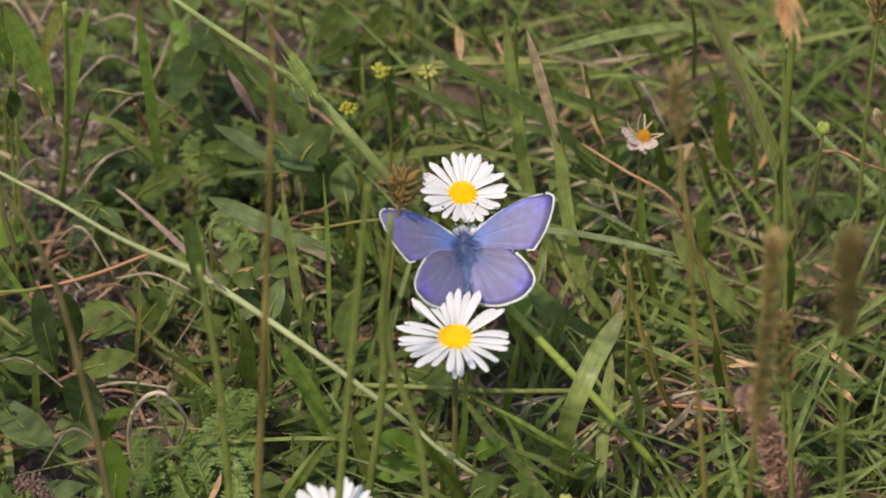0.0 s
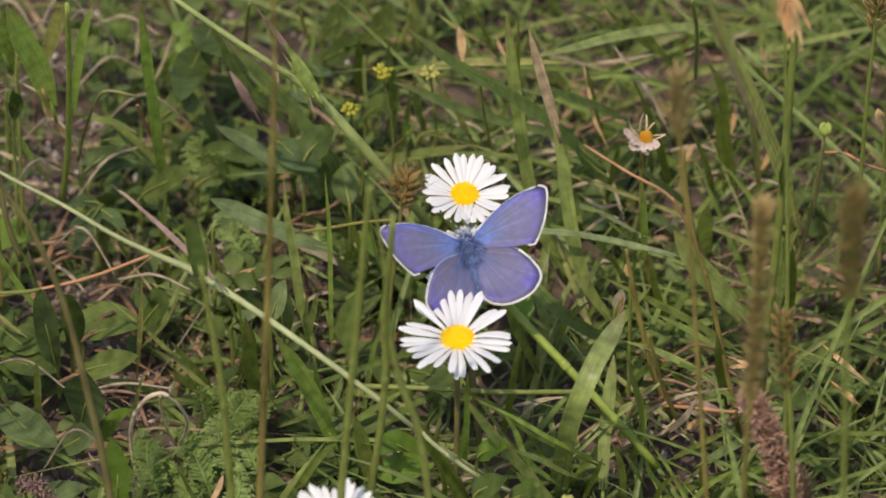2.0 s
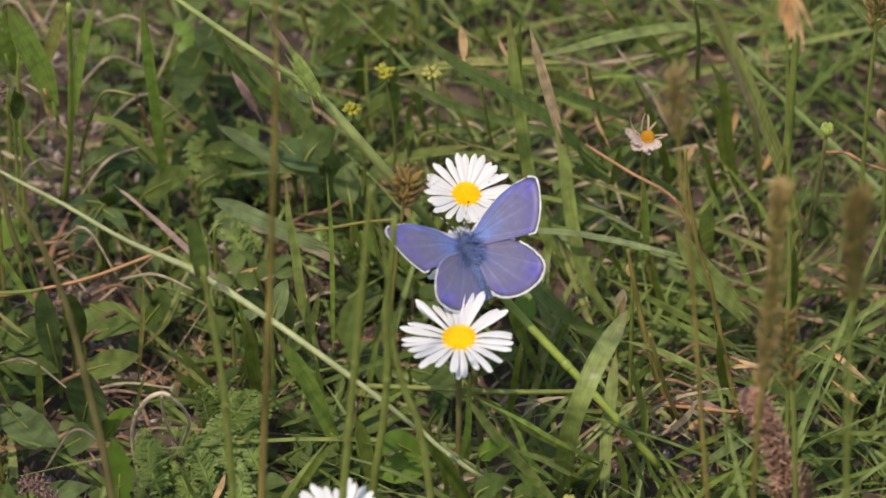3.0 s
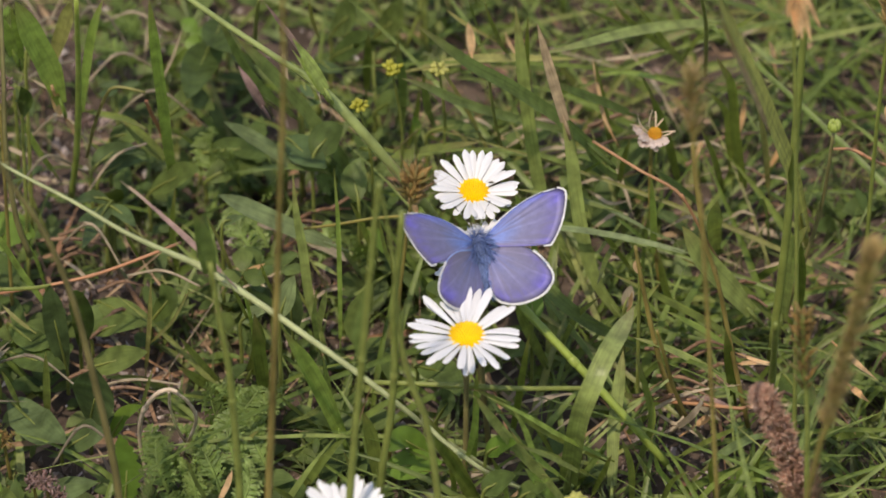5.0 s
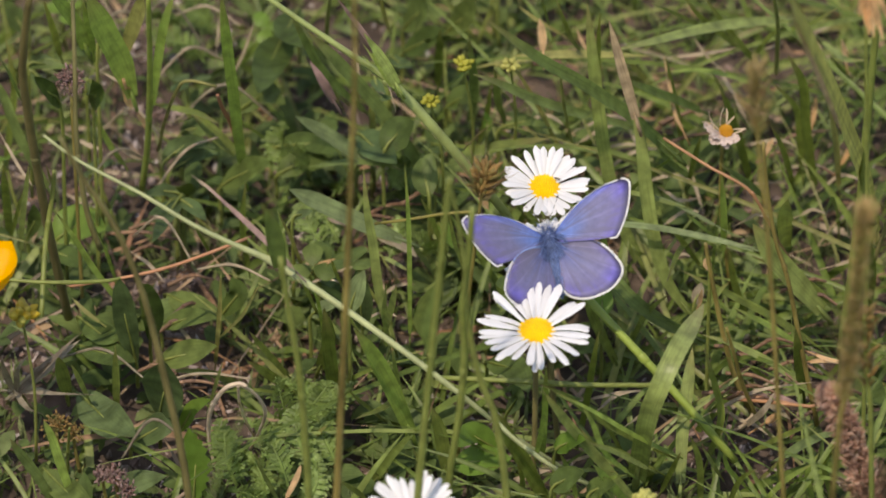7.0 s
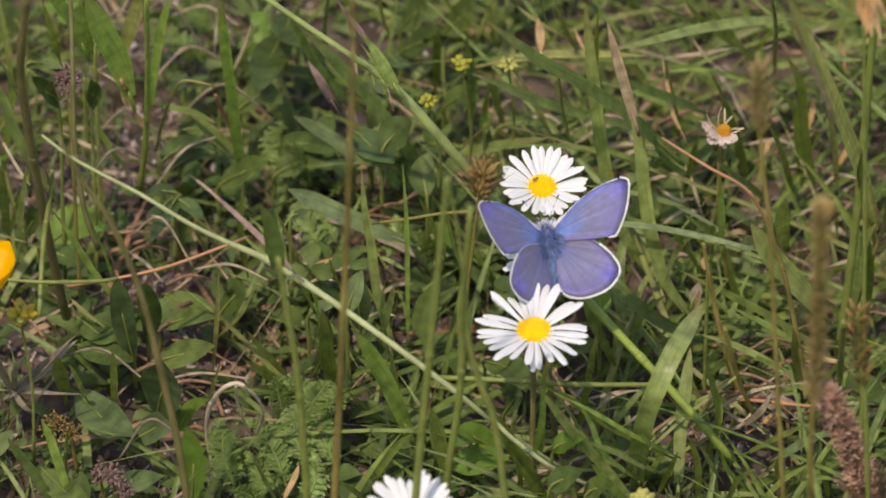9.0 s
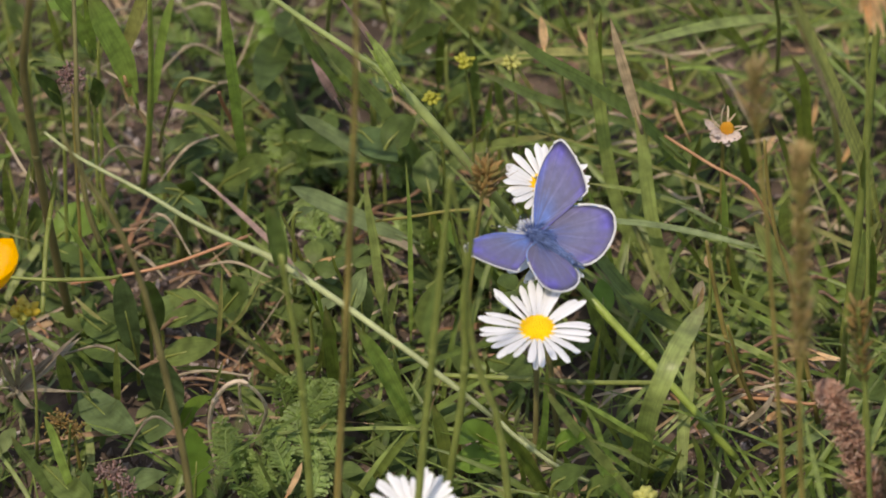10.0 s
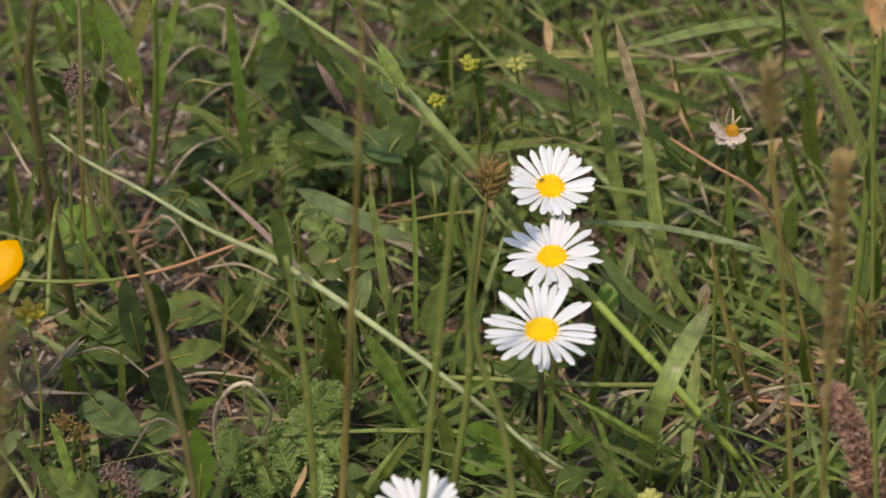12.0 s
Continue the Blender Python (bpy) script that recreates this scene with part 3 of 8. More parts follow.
def wing(name, outline, root, margin, side, parent):
    """outline: a closed smooth line in millimetres from the hinge; margin: its stretch that carries the fringe."""
    c = list(outline)
    loop = curve_through(c, 48)
    rings = 9
    root = np.array((*root, 0.0))
    verts, uvs, faces, index = [], [], [], []
    n = len(loop)
    reach = np.linalg.norm(loop - root, axis=1).max()
    for top_side in (0, 1):
        for j in range(rings + 1):
            q = j / rings
            for i, p in enumerate(loop):
                v = root + (p - root) * q
                r = np.linalg.norm(v - root) / reach
                camber = 0.9 * math.sin(math.pi * min(1, r)) * 0.6 + 0.05 * math.sin(i * 1.05) * r
                verts.append((v[0] * side * MM, v[1] * MM, (camber + (0.035 if top_side == 0 else -0.035)) * MM))
                uvs.append((i / n, q))
    for s in (0, 1):
        o = s * (rings + 1) * n
        for j in range(rings):
            for i in range(n - 1):
                q = (o + j * n + i, o + j * n + i + 1, o + (j + 1) * n + i + 1, o + (j + 1) * n + i)
                faces.append(q if (s == 0) == (side > 0) else q[::-1])
                index.append(s)
    o0, o1 = rings * n, (2 * rings + 1) * n
    for i in range(n - 1):
        faces.append((o0 + i, o1 + i, o1 + i + 1, o0 + i + 1))
        index.append(0)
    ob = link_mesh(name, verts, faces, [WING_UP if name == "forewing" else HIND_UP, WING_DOWN], parent, uvs, label="violet-blue wing with a grey-brown spotted underside")
    ob.data.polygons.foreach_set("material_index", index)
    heap = Heap()
    lo, hi = margin
    line = loop[int(lo * 48):int(hi * 48) + 1]
    dense = curve_through([tuple(p) for p in line], 150)
    for i in range(len(dense) - 1):
        p = dense[i].copy()
        t = unit(dense[i + 1] - dense[i])
        outward = np.array((t[1], -t[0], 0.0))
        if outward @ (p - root) < 0:
            outward = -outward
        r = np.linalg.norm(p - root) / reach
        p[2] = 0.9 * math.sin(math.pi * min(1, r)) * 0.6
        w, h = t * 0.16, outward * ((0.42, 0.24, 0.34, 0.46, 0.20, 0.30, 0.40)[i % 7] if name == "hindwing" else (0.34, 0.18, 0.28, 0.22)[i % 4])
        quad = [p - w - outward * 0.05, p + w - outward * 0.05, p + w * 0.8 + h, p - w * 0.8 + h]
        heap.add(([(q[0] * side * MM, q[1] * MM, q[2] * MM) for q in quad] + [(q[0] * side * MM, q[1] * MM, (q[2] - 0.05) * MM) for q in quad],
                  [(0, 1, 2, 3), (7, 6, 5, 4), (0, 3, 7, 4), (1, 5, 6, 2), (3, 2, 6, 7)], [(0, 0)] * 8))
    heap.link("fringe", FRINGE, ob, smooth=False, label="white hair fringe")
    costa = tube(curve_through([(p[0] * side, p[1], p[2] + 0.25) for p in loop[:20:4]], 10), [0.24, 0.2, 0.12], 6)
    link_mesh("leading_vein", costa[0], costa[1], FRINGE if name == "forewing" else FUR, ob, costa[2], label="pale leading edge vein")
    return ob


FORE = [(0.0, 0.6, 0), (3.2, 3.0, 0), (8.2, 5.9, 0), (13.4, 7.5, 0), (15.9, 7.2, 0), (16.2, 5.7, 0), (14.9, 1.6, 0), (12.6, -2.0, 0), (11.3, -2.5, 0), (6.5, -2.2, 0), (0.4, -1.3, 0)]
HIND = [(0.0, 0.0, 0), (3.3, 0.5, 0), (7.2, 0.2, 0), (10.4, -2.1, 0), (12.3, -5.3, 0), (10.8, -8.1, 0), (7.5, -9.8, 0), (4.0, -10.1, 0), (1.5, -8.8, 0), (0.2, -5.0, 0), (0.0, -0.9, 0)]


def ellipsoid(at, size, rows=10, cols=12):
    v, f, u = [], [], []
    for j in range(rows + 1):
        a = math.pi * j / rows
        for k in range(cols):
            g = 2 * math.pi * k / cols
            v.append(((at[0] + size[0] * math.sin(a) * math.cos(g)) * MM, (at[1] + size[1] * math.cos(a)) * MM, (at[2] + size[2] * math.sin(a) * math.sin(g)) * MM))
            u.append((k / cols, j / rows))
        if j:
            f += [(cols * (j - 1) + k, cols * (j - 1) + (k + 1) % cols, cols * j + (k + 1) % cols, cols * j + k) for k in range(cols)]
    return v, f, u


def fur_on(at, size, count, length, seed, back=0.6, low=-0.3, high=1.1):
    r = np.random.RandomState(seed)
    heap = Heap()
    for _ in range(count):
        d = unit(r.normal(size=3))
        if not low < d[2] < high:
            continue
        p = np.array(at) + d * np.array(size) * 0.95
        heap.add(grain(p, d + np.array((0, -back, 0)) + r.normal(size=3) * 0.2, length * r.uniform(0.6, 1.2), 0.14, 3))
    return heap


def build_butterfly():
    top = thing("butterfly", (0, 0, 0), "common blue butterfly with violet-blue wings and white fringes", "butterfly")
    link_mesh("thorax", *ellipsoid((0, 0.6, 0), (2.0, 2.6, 1.5))[:2], BODY, top, label="blue-furred thorax")
    fur_on((0, 0.6, 0), (2.1, 2.7, 1.5), 900, 2.2, 2, low=-0.05).link("fur", FUR, top, label="soft pale blue hair")
    fur_on((0, 0.3, 0), (2.0, 2.6, 1.5), 600, 1.6, 9, low=-1.1, high=-0.05).link("belly_fur", WHITE_FUR, top, label="whitish hair under the body")
    ab = tube(curve_through([(0, -1.0, 0), (0, -4, 0.1), (0, -7.5, 0), (0, -10.2, -0.5)], 12), [1.15, 1.25, 1.1, 0.75, 0.1], 10)
    ab_ob = link_mesh("abdomen", ab[0], ab[1], BODY, top, ab[2], label="slim blue-grey abdomen")
    heap = Heap()
    r = np.random.RandomState(4)
    for _ in range(260):
        y = r.uniform(-9.5, -1)
        g = r.uniform(0, math.pi)
        rad = 1.15 * (1 - max(0, (-y - 6) / 5) ** 2)
        heap.add(grain((rad * math.cos(g), y, rad * math.sin(g)), (math.cos(g) * 0.7, -1, math.sin(g) * 0.7), r.uniform(0.5, 1.0), 0.13, 3))
    heap.link("fur", FUR, ab_ob)
    hd = link_mesh("head", *ellipsoid((0, 3.1, 0), (0.85, 0.75, 0.8))[:2], BODY, top, label="pale furry head")
    fur_on((0, 3.1, 0), (0.85, 0.75, 0.8), 230, 1.15, 6, -0.5).link("fur", WHITE_FUR, hd, label="white face hair")
    for s in (-1, 1):
        eye = link_mesh("eye", *ellipsoid((s * 0.72, 3.4, 0.1), (0.32, 0.42, 0.45), 8, 8)[:2], DARK, hd, label="dark compound eye")
        for k in range(9):
            a = np.array((s * 0.3, 3.7, 0.5)) + np.array((s * 3.1, 5.0, 0.6)) * k / 9
            b = np.array((s * 0.3, 3.7, 0.5)) + np.array((s * 3.1, 5.0, 0.6)) * (k + 0.85) / 9
            seg = tube(np.array([a, (a + b) / 2, b]), [0.06, 0.065, 0.06] if k < 8 else [0.1, 0.2, 0.12], 6)
            link_mesh("antenna_segment" if k < 8 else "antenna_club", seg[0], seg[1], (DARK if k % 2 else WHITE_FUR) if k < 8 else DARK, hd, seg[2])
    for s in (-1, 1):
        for k in range(3):
            leg = tube(curve_through([(s * 0.6, 1.8 - k * 1.1, -0.9), (s * 2.2, 2.2 - k * 1.6, -3.6), (s * 1.3, 2.3 - k * 2.0, -8.4)], 6), [0.18, 0.14, 0.1], 5)
            link_mesh("leg", leg[0], leg[1], WHITE_FUR, top, leg[2], label="thin pale leg")
    wings = {}
    for s, key in ((-1, "left"), (1, "right")):
        f = wing("forewing", FORE, (0, 0), (0.36, 0.82), s, top)
        h = wing("hindwing", HIND, (0, 0), (0.25, 0.82), s, top)
        wings[key] = (f, h)
    return top, wings


BUTTERFLY, WINGS = build_butterfly()

# ---- long stalks and blades ----
def seed_spike(ctrl, head_part, head_width, mat, stem_mat, stem_radius, label, seed, grain_size=(2.6, 1.0), count=90, awns=0, name="grass_seed_spike", taper=0.55, ragged=0.0):
    """A stalk through ctrl, root first, with a husky head over the last part of its length."""
    r = np.random.RandomState(seed)
    o = ctrl[0]
    top = thing(name, o, label, "grass spike", "seed spikes")
    line = curve_through(local(ctrl, o), 30)
    v, f, u = tube(line, [stem_radius * 1.15, stem_radius, stem_radius * 0.7])
    link_mesh("stem", v, f, stem_mat, top, u)
    heap, hairs = Heap(), Heap()
    for k in range(count):
        q = 1 - head_part * (1 - (k + 0.5) / count)
        s = q * 30
        i = min(29, int(s))
        p = line[i] + (line[i + 1] - line[i]) * (s - i)
        t = unit(line[i + 1] - line[i])
        e = (q - (1 - head_part)) / head_part
        wide = head_width * 0.5 * min(1, 0.45 + 2.2 * e) * (1 - taper * max(0, (e - 0.45) / 0.55) ** 2)
        g = k * 2.39996 + r.uniform(-0.3, 0.3)
        a = unit(np.cross(t, (0.2, 0.9, 0.1)))
        d = a * math.cos(g) + np.cross(t, a) * math.sin(g)
        heap.add(grain(p + d * wide * r.uniform(0.1, 0.45), t * r.uniform(0.7, 1.3) + d * r.uniform(0.3, 0.8) + r.normal(size=3) * ragged, grain_size[0] * r.uniform(0.75, 1.2), grain_size[1] * r.uniform(0.8, 1.2), 5))
        if k < awns:
            hairs.add(grain(p + d * wide * 0.6, t + d * r.uniform(0.4, 0.9) + r.normal(size=3) * 0.2, grain_size[0] * r.uniform(1.2, 2.0), 0.14, 3))
    heap.link("seed_head", mat, top, label="dense head of husks")
    if awns:
        hairs.link("bristles", STRAW, top, label="fine pale bristles")
    return top


def leaf_shape(line, width, peak=0.45, cup=0.12, wave=0.0, face=(0, -0.6, 0.8), across=6, teeth=0.0):
    """A broad leaf along a line: oval outline, raised sides, optional wavy or toothed edge."""
    n = len(line) - 1
    verts, uvs, faces = [], [], []
    for i, p in enumerate(line):
        v = i / n
        t = unit(line[min(n, i + 1)] - line[max(0, i - 1)])
        side = unit(np.cross(t, np.array(face, dtype=float)))
        up = unit(np.cross(side, t))
        q = v / (2 * peak) if v < peak else 0.5 + (v - peak) / (2 * (1 - peak))
        w = width * 0.5 * max(0.04, math.sin(math.pi * min(1, max(0, q))) ** 0.75) * (1 - teeth * (i % 2))
        for k in range(across + 1):
            s = 2 * k / across - 1
            lift = cup * w * abs(s) ** 1.5 + wave * width * math.sin(v * 13 + (2.0 if s > 0 else 0)) * abs(s) * 0.5
            verts.append((p + side * s * w + up * lift) * MM)
            uvs.append((k / across, v * 3))
        if i:
            b, a = (across + 1) * i, (across + 1) * (i - 1)
            faces += [(a + k, a + k + 1, b + k + 1, b + k) for k in range(across)]
    return verts, faces, uvs


def broad_leaf(mat, width, *ctrl, label="broad dull green leaf low among the grass", peak=0.45, cup=0.15, wave=0.06, face=(0, -0.6, 0.8), teeth=0.0, n=18):
    o = ctrl[0]
    if len(label.split()) < 5:
        label += " low among the grass"
    top = thing("leafy_plant", o, label, "plant", "broad-leaved plants")
    line = curve_through(local(ctrl, o), n)
    v, f, u = leaf_shape(line, width, peak, cup, wave, face, teeth=teeth)
    link_mesh("leaf", v, f, mat, top, u)
    foot = np.array((0, 0, -max(1.0, o[2] - 1)))
    v, f, u = tube(curve_through([tuple(foot + (0, 2, 0)), tuple(foot * 0.5 + (0, 1.5, 0)), (0, 0, 0), tuple(line[n // 2] - (0, 0, 0.1))], 10), [0.4, 0.4, 0.35, 0.12], 6)
    link_mesh("leaf_stalk", v, f, STEM, top, u)
    return top


def trefoil(size, mat, stalk):
    """A clover leaf at the origin: three leaflets on a stalk that reaches down."""
    top = thing("clover_leaf", (0, 0, 0), "green three-part clover leaf among the grass", "clover leaf", "clover leaves")
    line = curve_through([(0, 0, 0), (0, size * 0.5, size * 0.10), (0, size, size * 0.02)], 8)
    v, f, u = leaf_shape(line, size * 0.78, peak=0.62, cup=-0.1, wave=0.0, face=(0, 0, 1), across=4)
    first = link_mesh("leaflet", v, f, mat, top, u)
    for g in (118, -118):
        ob = new("leaflet", first.data)
        ob.parent = top
        ob.matrix_basis = pose(0, 0, 0, 0, 0, g)
    v, f, u = tube(curve_through([(0, 0, 0), (0.5, -1.5, -stalk * 0.5), (0, -3.5, -stalk)], 6), [0.3, 0.4], 6)
    link_mesh("stalk", v, f, STEM, top, u)
    return top


def yarrow(length, seed):
    """A feathery leaf at the origin, along +y."""
    r = np.random.RandomState(seed)
    heap = Heap()
    line = curve_through([(0, 0, 0), (r.uniform(-2, 2), length * 0.5, length * 0.16), (r.uniform(-3, 3), length, length * 0.04)], 26)
    heap.add(tube(line, [0.45, 0.3, 0.12], 5))
    for i in range(2, 26):
        t = unit(line[i] - line[i - 1])
        for s in (-1, 1):
            e = i / 26
            w = length * 0.26 * math.sin(math.pi * min(1, e * 0.85 + 0.14)) ** 0.8
            d = unit(np.array((s, r.uniform(0.1, 1.0), r.uniform(-0.3, 0.9))))
            w = w * r.uniform(0.7, 1.2)
            tip = line[i] + d * w
            heap.add(ribbon(np.array([line[i], line[i] + d * w * 0.5 + (0, 0, 0.3), tip]), 0.55, face=(0, 0, 1), fold=0.2, tip=0.5))
            for k in range(5):
                q = 0.3 + 0.16 * k
                b = line[i] + d * w * q
                dd = unit(d + np.array((r.normal() * 0.5, 0.6 if k % 2 else -0.5, r.uniform(-0.3, 0.7))))
                heap.add(ribbon(np.array([b, b + dd * w * 0.17, b + dd * w * 0.34]), 0.5, face=(0, 0, 1), fold=0.2, tip=0.5))
    ob = heap.link("yarrow_leaf", YARROW)
    return tagged(ob, "feathery finely divided green yarrow leaf", "leaf", "yarrow leaves")


# the two long pale stalks that lie across the turf
def lying_stalk(ctrl, radii, node_at, label, mat):
    o = ctrl[0]
    top = thing("lying_grass_stalk", o, label, "grass stalk", "lying stalks")
    line = curve_through(local(ctrl, o), 36)
    v, f, u = tube(line, radii, 10)
    link_mesh("culm", v, f, mat, top, u)
    at = np.array(node_at, dtype=float) - np.array(o, dtype=float)
    i = int(np.argmin(np.linalg.norm(line - at, axis=1)))
    d = unit(line[i + 1] - line[i])
    p = line[i]
    v, f, u = tube(np.array([p - d * 1.6, p - d * 0.5, p + d * 0.5, p + d * 1.6]), [max(radii) * 0.95, max(radii) * 1.2, max(radii) * 1.15, max(radii) * 0.95], 10)
    link_mesh("node", v, f, mat, top, u, label="swollen green joint")
    r = np.random.RandomState(int(abs(at[0])))
    for k in range(7):
        w = unit(-d * 1.0 + np.array((r.uniform(-0.4, 0.4), r.uniform(-0.4, 0.4), r.uniform(-0.1, 0.5)))) * r.uniform(5, 9)
        v, f, u = ribbon(curve_through([tuple(p + d * 1.5), tuple(p + w * 0.5), tuple(p + w)], 6), 0.8)
        link_mesh("sheath_fibre", v, f, GRASS_PALE_LIT, top, u)
    return top


lying_stalk([(-87.0, -38.7, 84.0), (-80.7, -41.0, 80.0), (-69.2, -44.3, 75.0), (-60.2, -46.6, 70.0), (-53.1, -45.8, 65.0), (-46.0, -44.4, 60.0), (-38.8, -46.6, 56.0), (-30.6, -49.2, 51.0), (-19.2, -53.5, 44.0), (-10.9, -53.6, 36.0), (-3.7, -51.6, 27.0), (4.2, -46.3, 16.0), (12.6, -41.0, 5.0)],
            [0.2, 0.28, 0.34, 0.41, 0.47, 0.68, 0.63, 0.59, 0.55, 0.48, 0.4, 0.35, 0.3], (-46.0, -44.4, 60.0), "long pale green grass stalk lying slantwise over the turf", STEM_PALE)
lying_stalk([(-56.9, 14.4, 84.0), (-49.6, 11.0, 80.0), (-41.3, 9.4, 74.0), (-33.0, 8.2, 68.0), (-25.2, 10.0, 60.0), (-17.3, 9.3, 50.0), (-10.0, 11.0, 38.0), (-3.6, 19.1, 22.0), (0.7, 29.1, 6.0)],
            [0.40, 0.48, 0.54, 0.6, 0.98, 0.94, 0.85, 0.7], (-25.2, 10.0, 60.0), "pale green grass stalk with a swollen joint, leaning", STEM_FRESH)
grass_blade(PURPLE, 1.1, (-42.3, -46.1, 60.0), (-47.1, -43.4, 64.0), (-52.7, -40.1, 68.0), (-58.7, -36.6, 72.0), label="thin purplish dry grass spikelet stem", tip=0.7)
grass_blade(GRASS_PALE_LIT, 0.8, (-42.3, -46.1, 60.0), (-46.6, -41.7, 64.0), (-49.6, -41.8, 68.0), label="pale green sheath tip at a stalk joint", tip=0.7)
grass_blade(GRASS_DARK, 3.4, (-44.2, -49.1, 62.0), (-44.7, -52.7, 70.0), (-45.6, -56.3, 78.0), (-47.0, -60.9, 86.0), label="short pointed green leaf at a stalk joint", tip=0.75)
grass_blade(PURPLE, 1.9, (-36.2, 30.0, 40.0), (-38.4, 28.6, 46.0), (-40.8, 29.7, 50.0), label="reddish purple dead leaf tip")

# tall upright stems in front
TALL = "tall olive-brown grass stem standing in front of the flowers"
plain_stem(STEM_BROWN, [0.75, 0.68, 0.5, 0.36], (-35.3, -96.3, 0.0), (-33.1, -96.9, 47.1), (-31.9, -98.2, 74.0), (-30.8, -100.2, 100.9), (-29.8, -103.0, 127.9), (-29.0, -106.2, 152.1), (-29.1, -109.9, 176.3), label=TALL)
plain_stem(STEM, [0.75, 0.65, 0.5], (-36.9, -88.4, 0.0), (-38.3, -88.9, 43.1), (-39.6, -90.1, 70.0), (-41.4, -91.0, 86.1), (-42.7, -92.1, 98.3), label="green grass stem with a leaf at its top")
grass_blade(GRASS_DARK, 2.6, (-42.8, -91.9, 96.9), (-43.3, -94.2, 105.0), (-44.1, -96.5, 112.4), label="short pointed leaf on a grass stem", tip=0.8)
plain_stem(STEM, [0.8, 0.7, 0.5], (-21.9, -96.3, 0.0), (-18.5, -97.0, 49.8), (-16.5, -98.4, 76.7), (-14.9, -100.1, 98.3), (-13.3, -102.1, 119.8), (-12.9, -102.5, 123.8), label="upright green grass stem")
grass_blade(GRASS_DARK, 2.4, (-16.1, -98.7, 82.1), (-16.7, -99.2, 88.8), (-15.4, -99.8, 95.6), (-14.5, -100.6, 105.0), label="narrow leaf held close to its stem", tip=0.8)
plain_stem(STEM, [0.75, 0.7, 0.6], (-14.9, -80.5, 0.0), (-13.4, -80.7, 36.3), (-11.3, -81.3, 55.2), (-10.5, -81.9, 68.6), (-10.8, -82.6, 79.4), (-9.8, -83.4, 91.5), (-9.1, -84.4, 103.6), label="green grass stem below a brown seed head")
plain_stem(STEM, [0.75, 0.65, 0.4, 0.22], (0.6, -88.4, 0.0), (-3.9, -89.2, 53.8), (-7.4, -89.9, 68.6), (-9.4, -90.6, 79.4), (-10.5, -91.9, 96.9), (-12.0, -93.2, 110.4), (-13.1, -93.7, 116.4), label="slender leaning green grass stem")
plain_stem(STEM_DARK, [0.75, 0.7, 0.5, 0.35], (-59.0, -72.5, 0.0), (-61.0, -72.6, 32.3), (-64.3, -73.3, 55.2), (-67.8, -74.3, 75.4), (-72.4, -75.3, 91.5), (-78.0, -76.3, 103.6), (-81.6, -77.2, 113.1), label="dark brown grass stem leaning over clover")
plain_stem(STEM, [0.9, 0.8, 0.65], (59.8, -6.4, 8.1), (62.0, -6.3, 37.7), (63.1, -6.7, 61.9), (64.0, -7.6, 83.4), (64.7, -8.6, 99.6), label="stout bright green grass stem")
plain_stem(STEM_BROWN, [0.5, 0.45, 0.3], (55.1, -23.4, 5.4), (51.6, -23.1, 24.2), (48.7, -23.3, 40.4), (46.2, -23.5, 49.8), (44.3, -23.9, 63.3), (43.5, -24.3, 72.7), label="thin grass stem")
plain_stem(STEM_BROWN, [0.6, 0.5, 0.35], (43.0, -20.0, 5.4), (39.7, -19.9, 13.5), (36.9, -19.8, 25.6), (34.3, -19.9, 40.4), (33.5, -20.1, 45.8), label="thin olive grass stem")
plain_stem(STEM, [0.5, 0.5, 0.4], (-90.0, -17.3, 25.0), (-89.4, -7.9, 35.0), (-87.9, -5.3, 45.0), (-87.5, -4.9, 50.0), label="thin bright green stem")
plain_stem(STEM_DARK, [0.6, 0.5, 0.4], (-79.4, -3.1, 30.0), (-81.8, -3.9, 40.0), (-83.3, -2.7, 55.0), (-83.4, 0.1, 70.0), (-83.8, 6.1, 85.0), label="dark thin dead stem")
plain_stem(STEM_LIME, [0.8, 0.8, 0.75], (9.2, -22.3, 38.0), (15.3, -27.9, 34.0), (24.2, -32.9, 26.0), (32.0, -36.4, 18.0), (39.5, -37.4, 8.0), label="thick smooth yellow-green stem lying in the grass")

# bent and lying thin stems
plain_stem(STEM_RED, [0.28, 0.32, 0.3, 0.4], (26.2, 19.4, 40.0), (34.6, 10.7, 40.0), (42.1, 8.9, 36.0), (45.9, 9.7, 28.0), (48.3, 13.0, 20.0), (50.7, 18.0, 12.0), label="reddish dry bent stem", group="dry stems")
plain_stem(STEM_RED, [0.28, 0.33, 0.33], (-84.7, -14.4, 30.0), (-74.1, -14.0, 32.0), (-65.7, -13.2, 34.0), (-56.1, -12.6, 38.0), (-51.1, -6.7, 36.0), label="red-brown dry stem lying over soil", group="dry stems")
plain_stem(STEM, [0.3, 0.4, 0.35], (-99.2, -17.2, 34.0), (-88.6, -18.3, 34.0), (-78.2, -16.5, 33.0), (-74.2, -12.7, 31.0), label="thin green lying stem", group="dry stems")
plain_stem(STEM_RED, [0.3, 0.3, 0.3], (71.5, 17.1, 40.0), (75.0, 14.2, 42.0), (79.3, 13.3, 40.0), (84.3, 15.9, 36.0), label="pale reddish dry stem", group="dry stems")
plain_stem(STEM_RED, [0.35, 0.35, 0.3], (38.7, -21.5, 10.0), (45.9, -27.3, 14.0), (52.6, -30.9, 16.0), (54.2, -30.7, 16.0), label="reddish dry stem on the soil", group="dry stems")
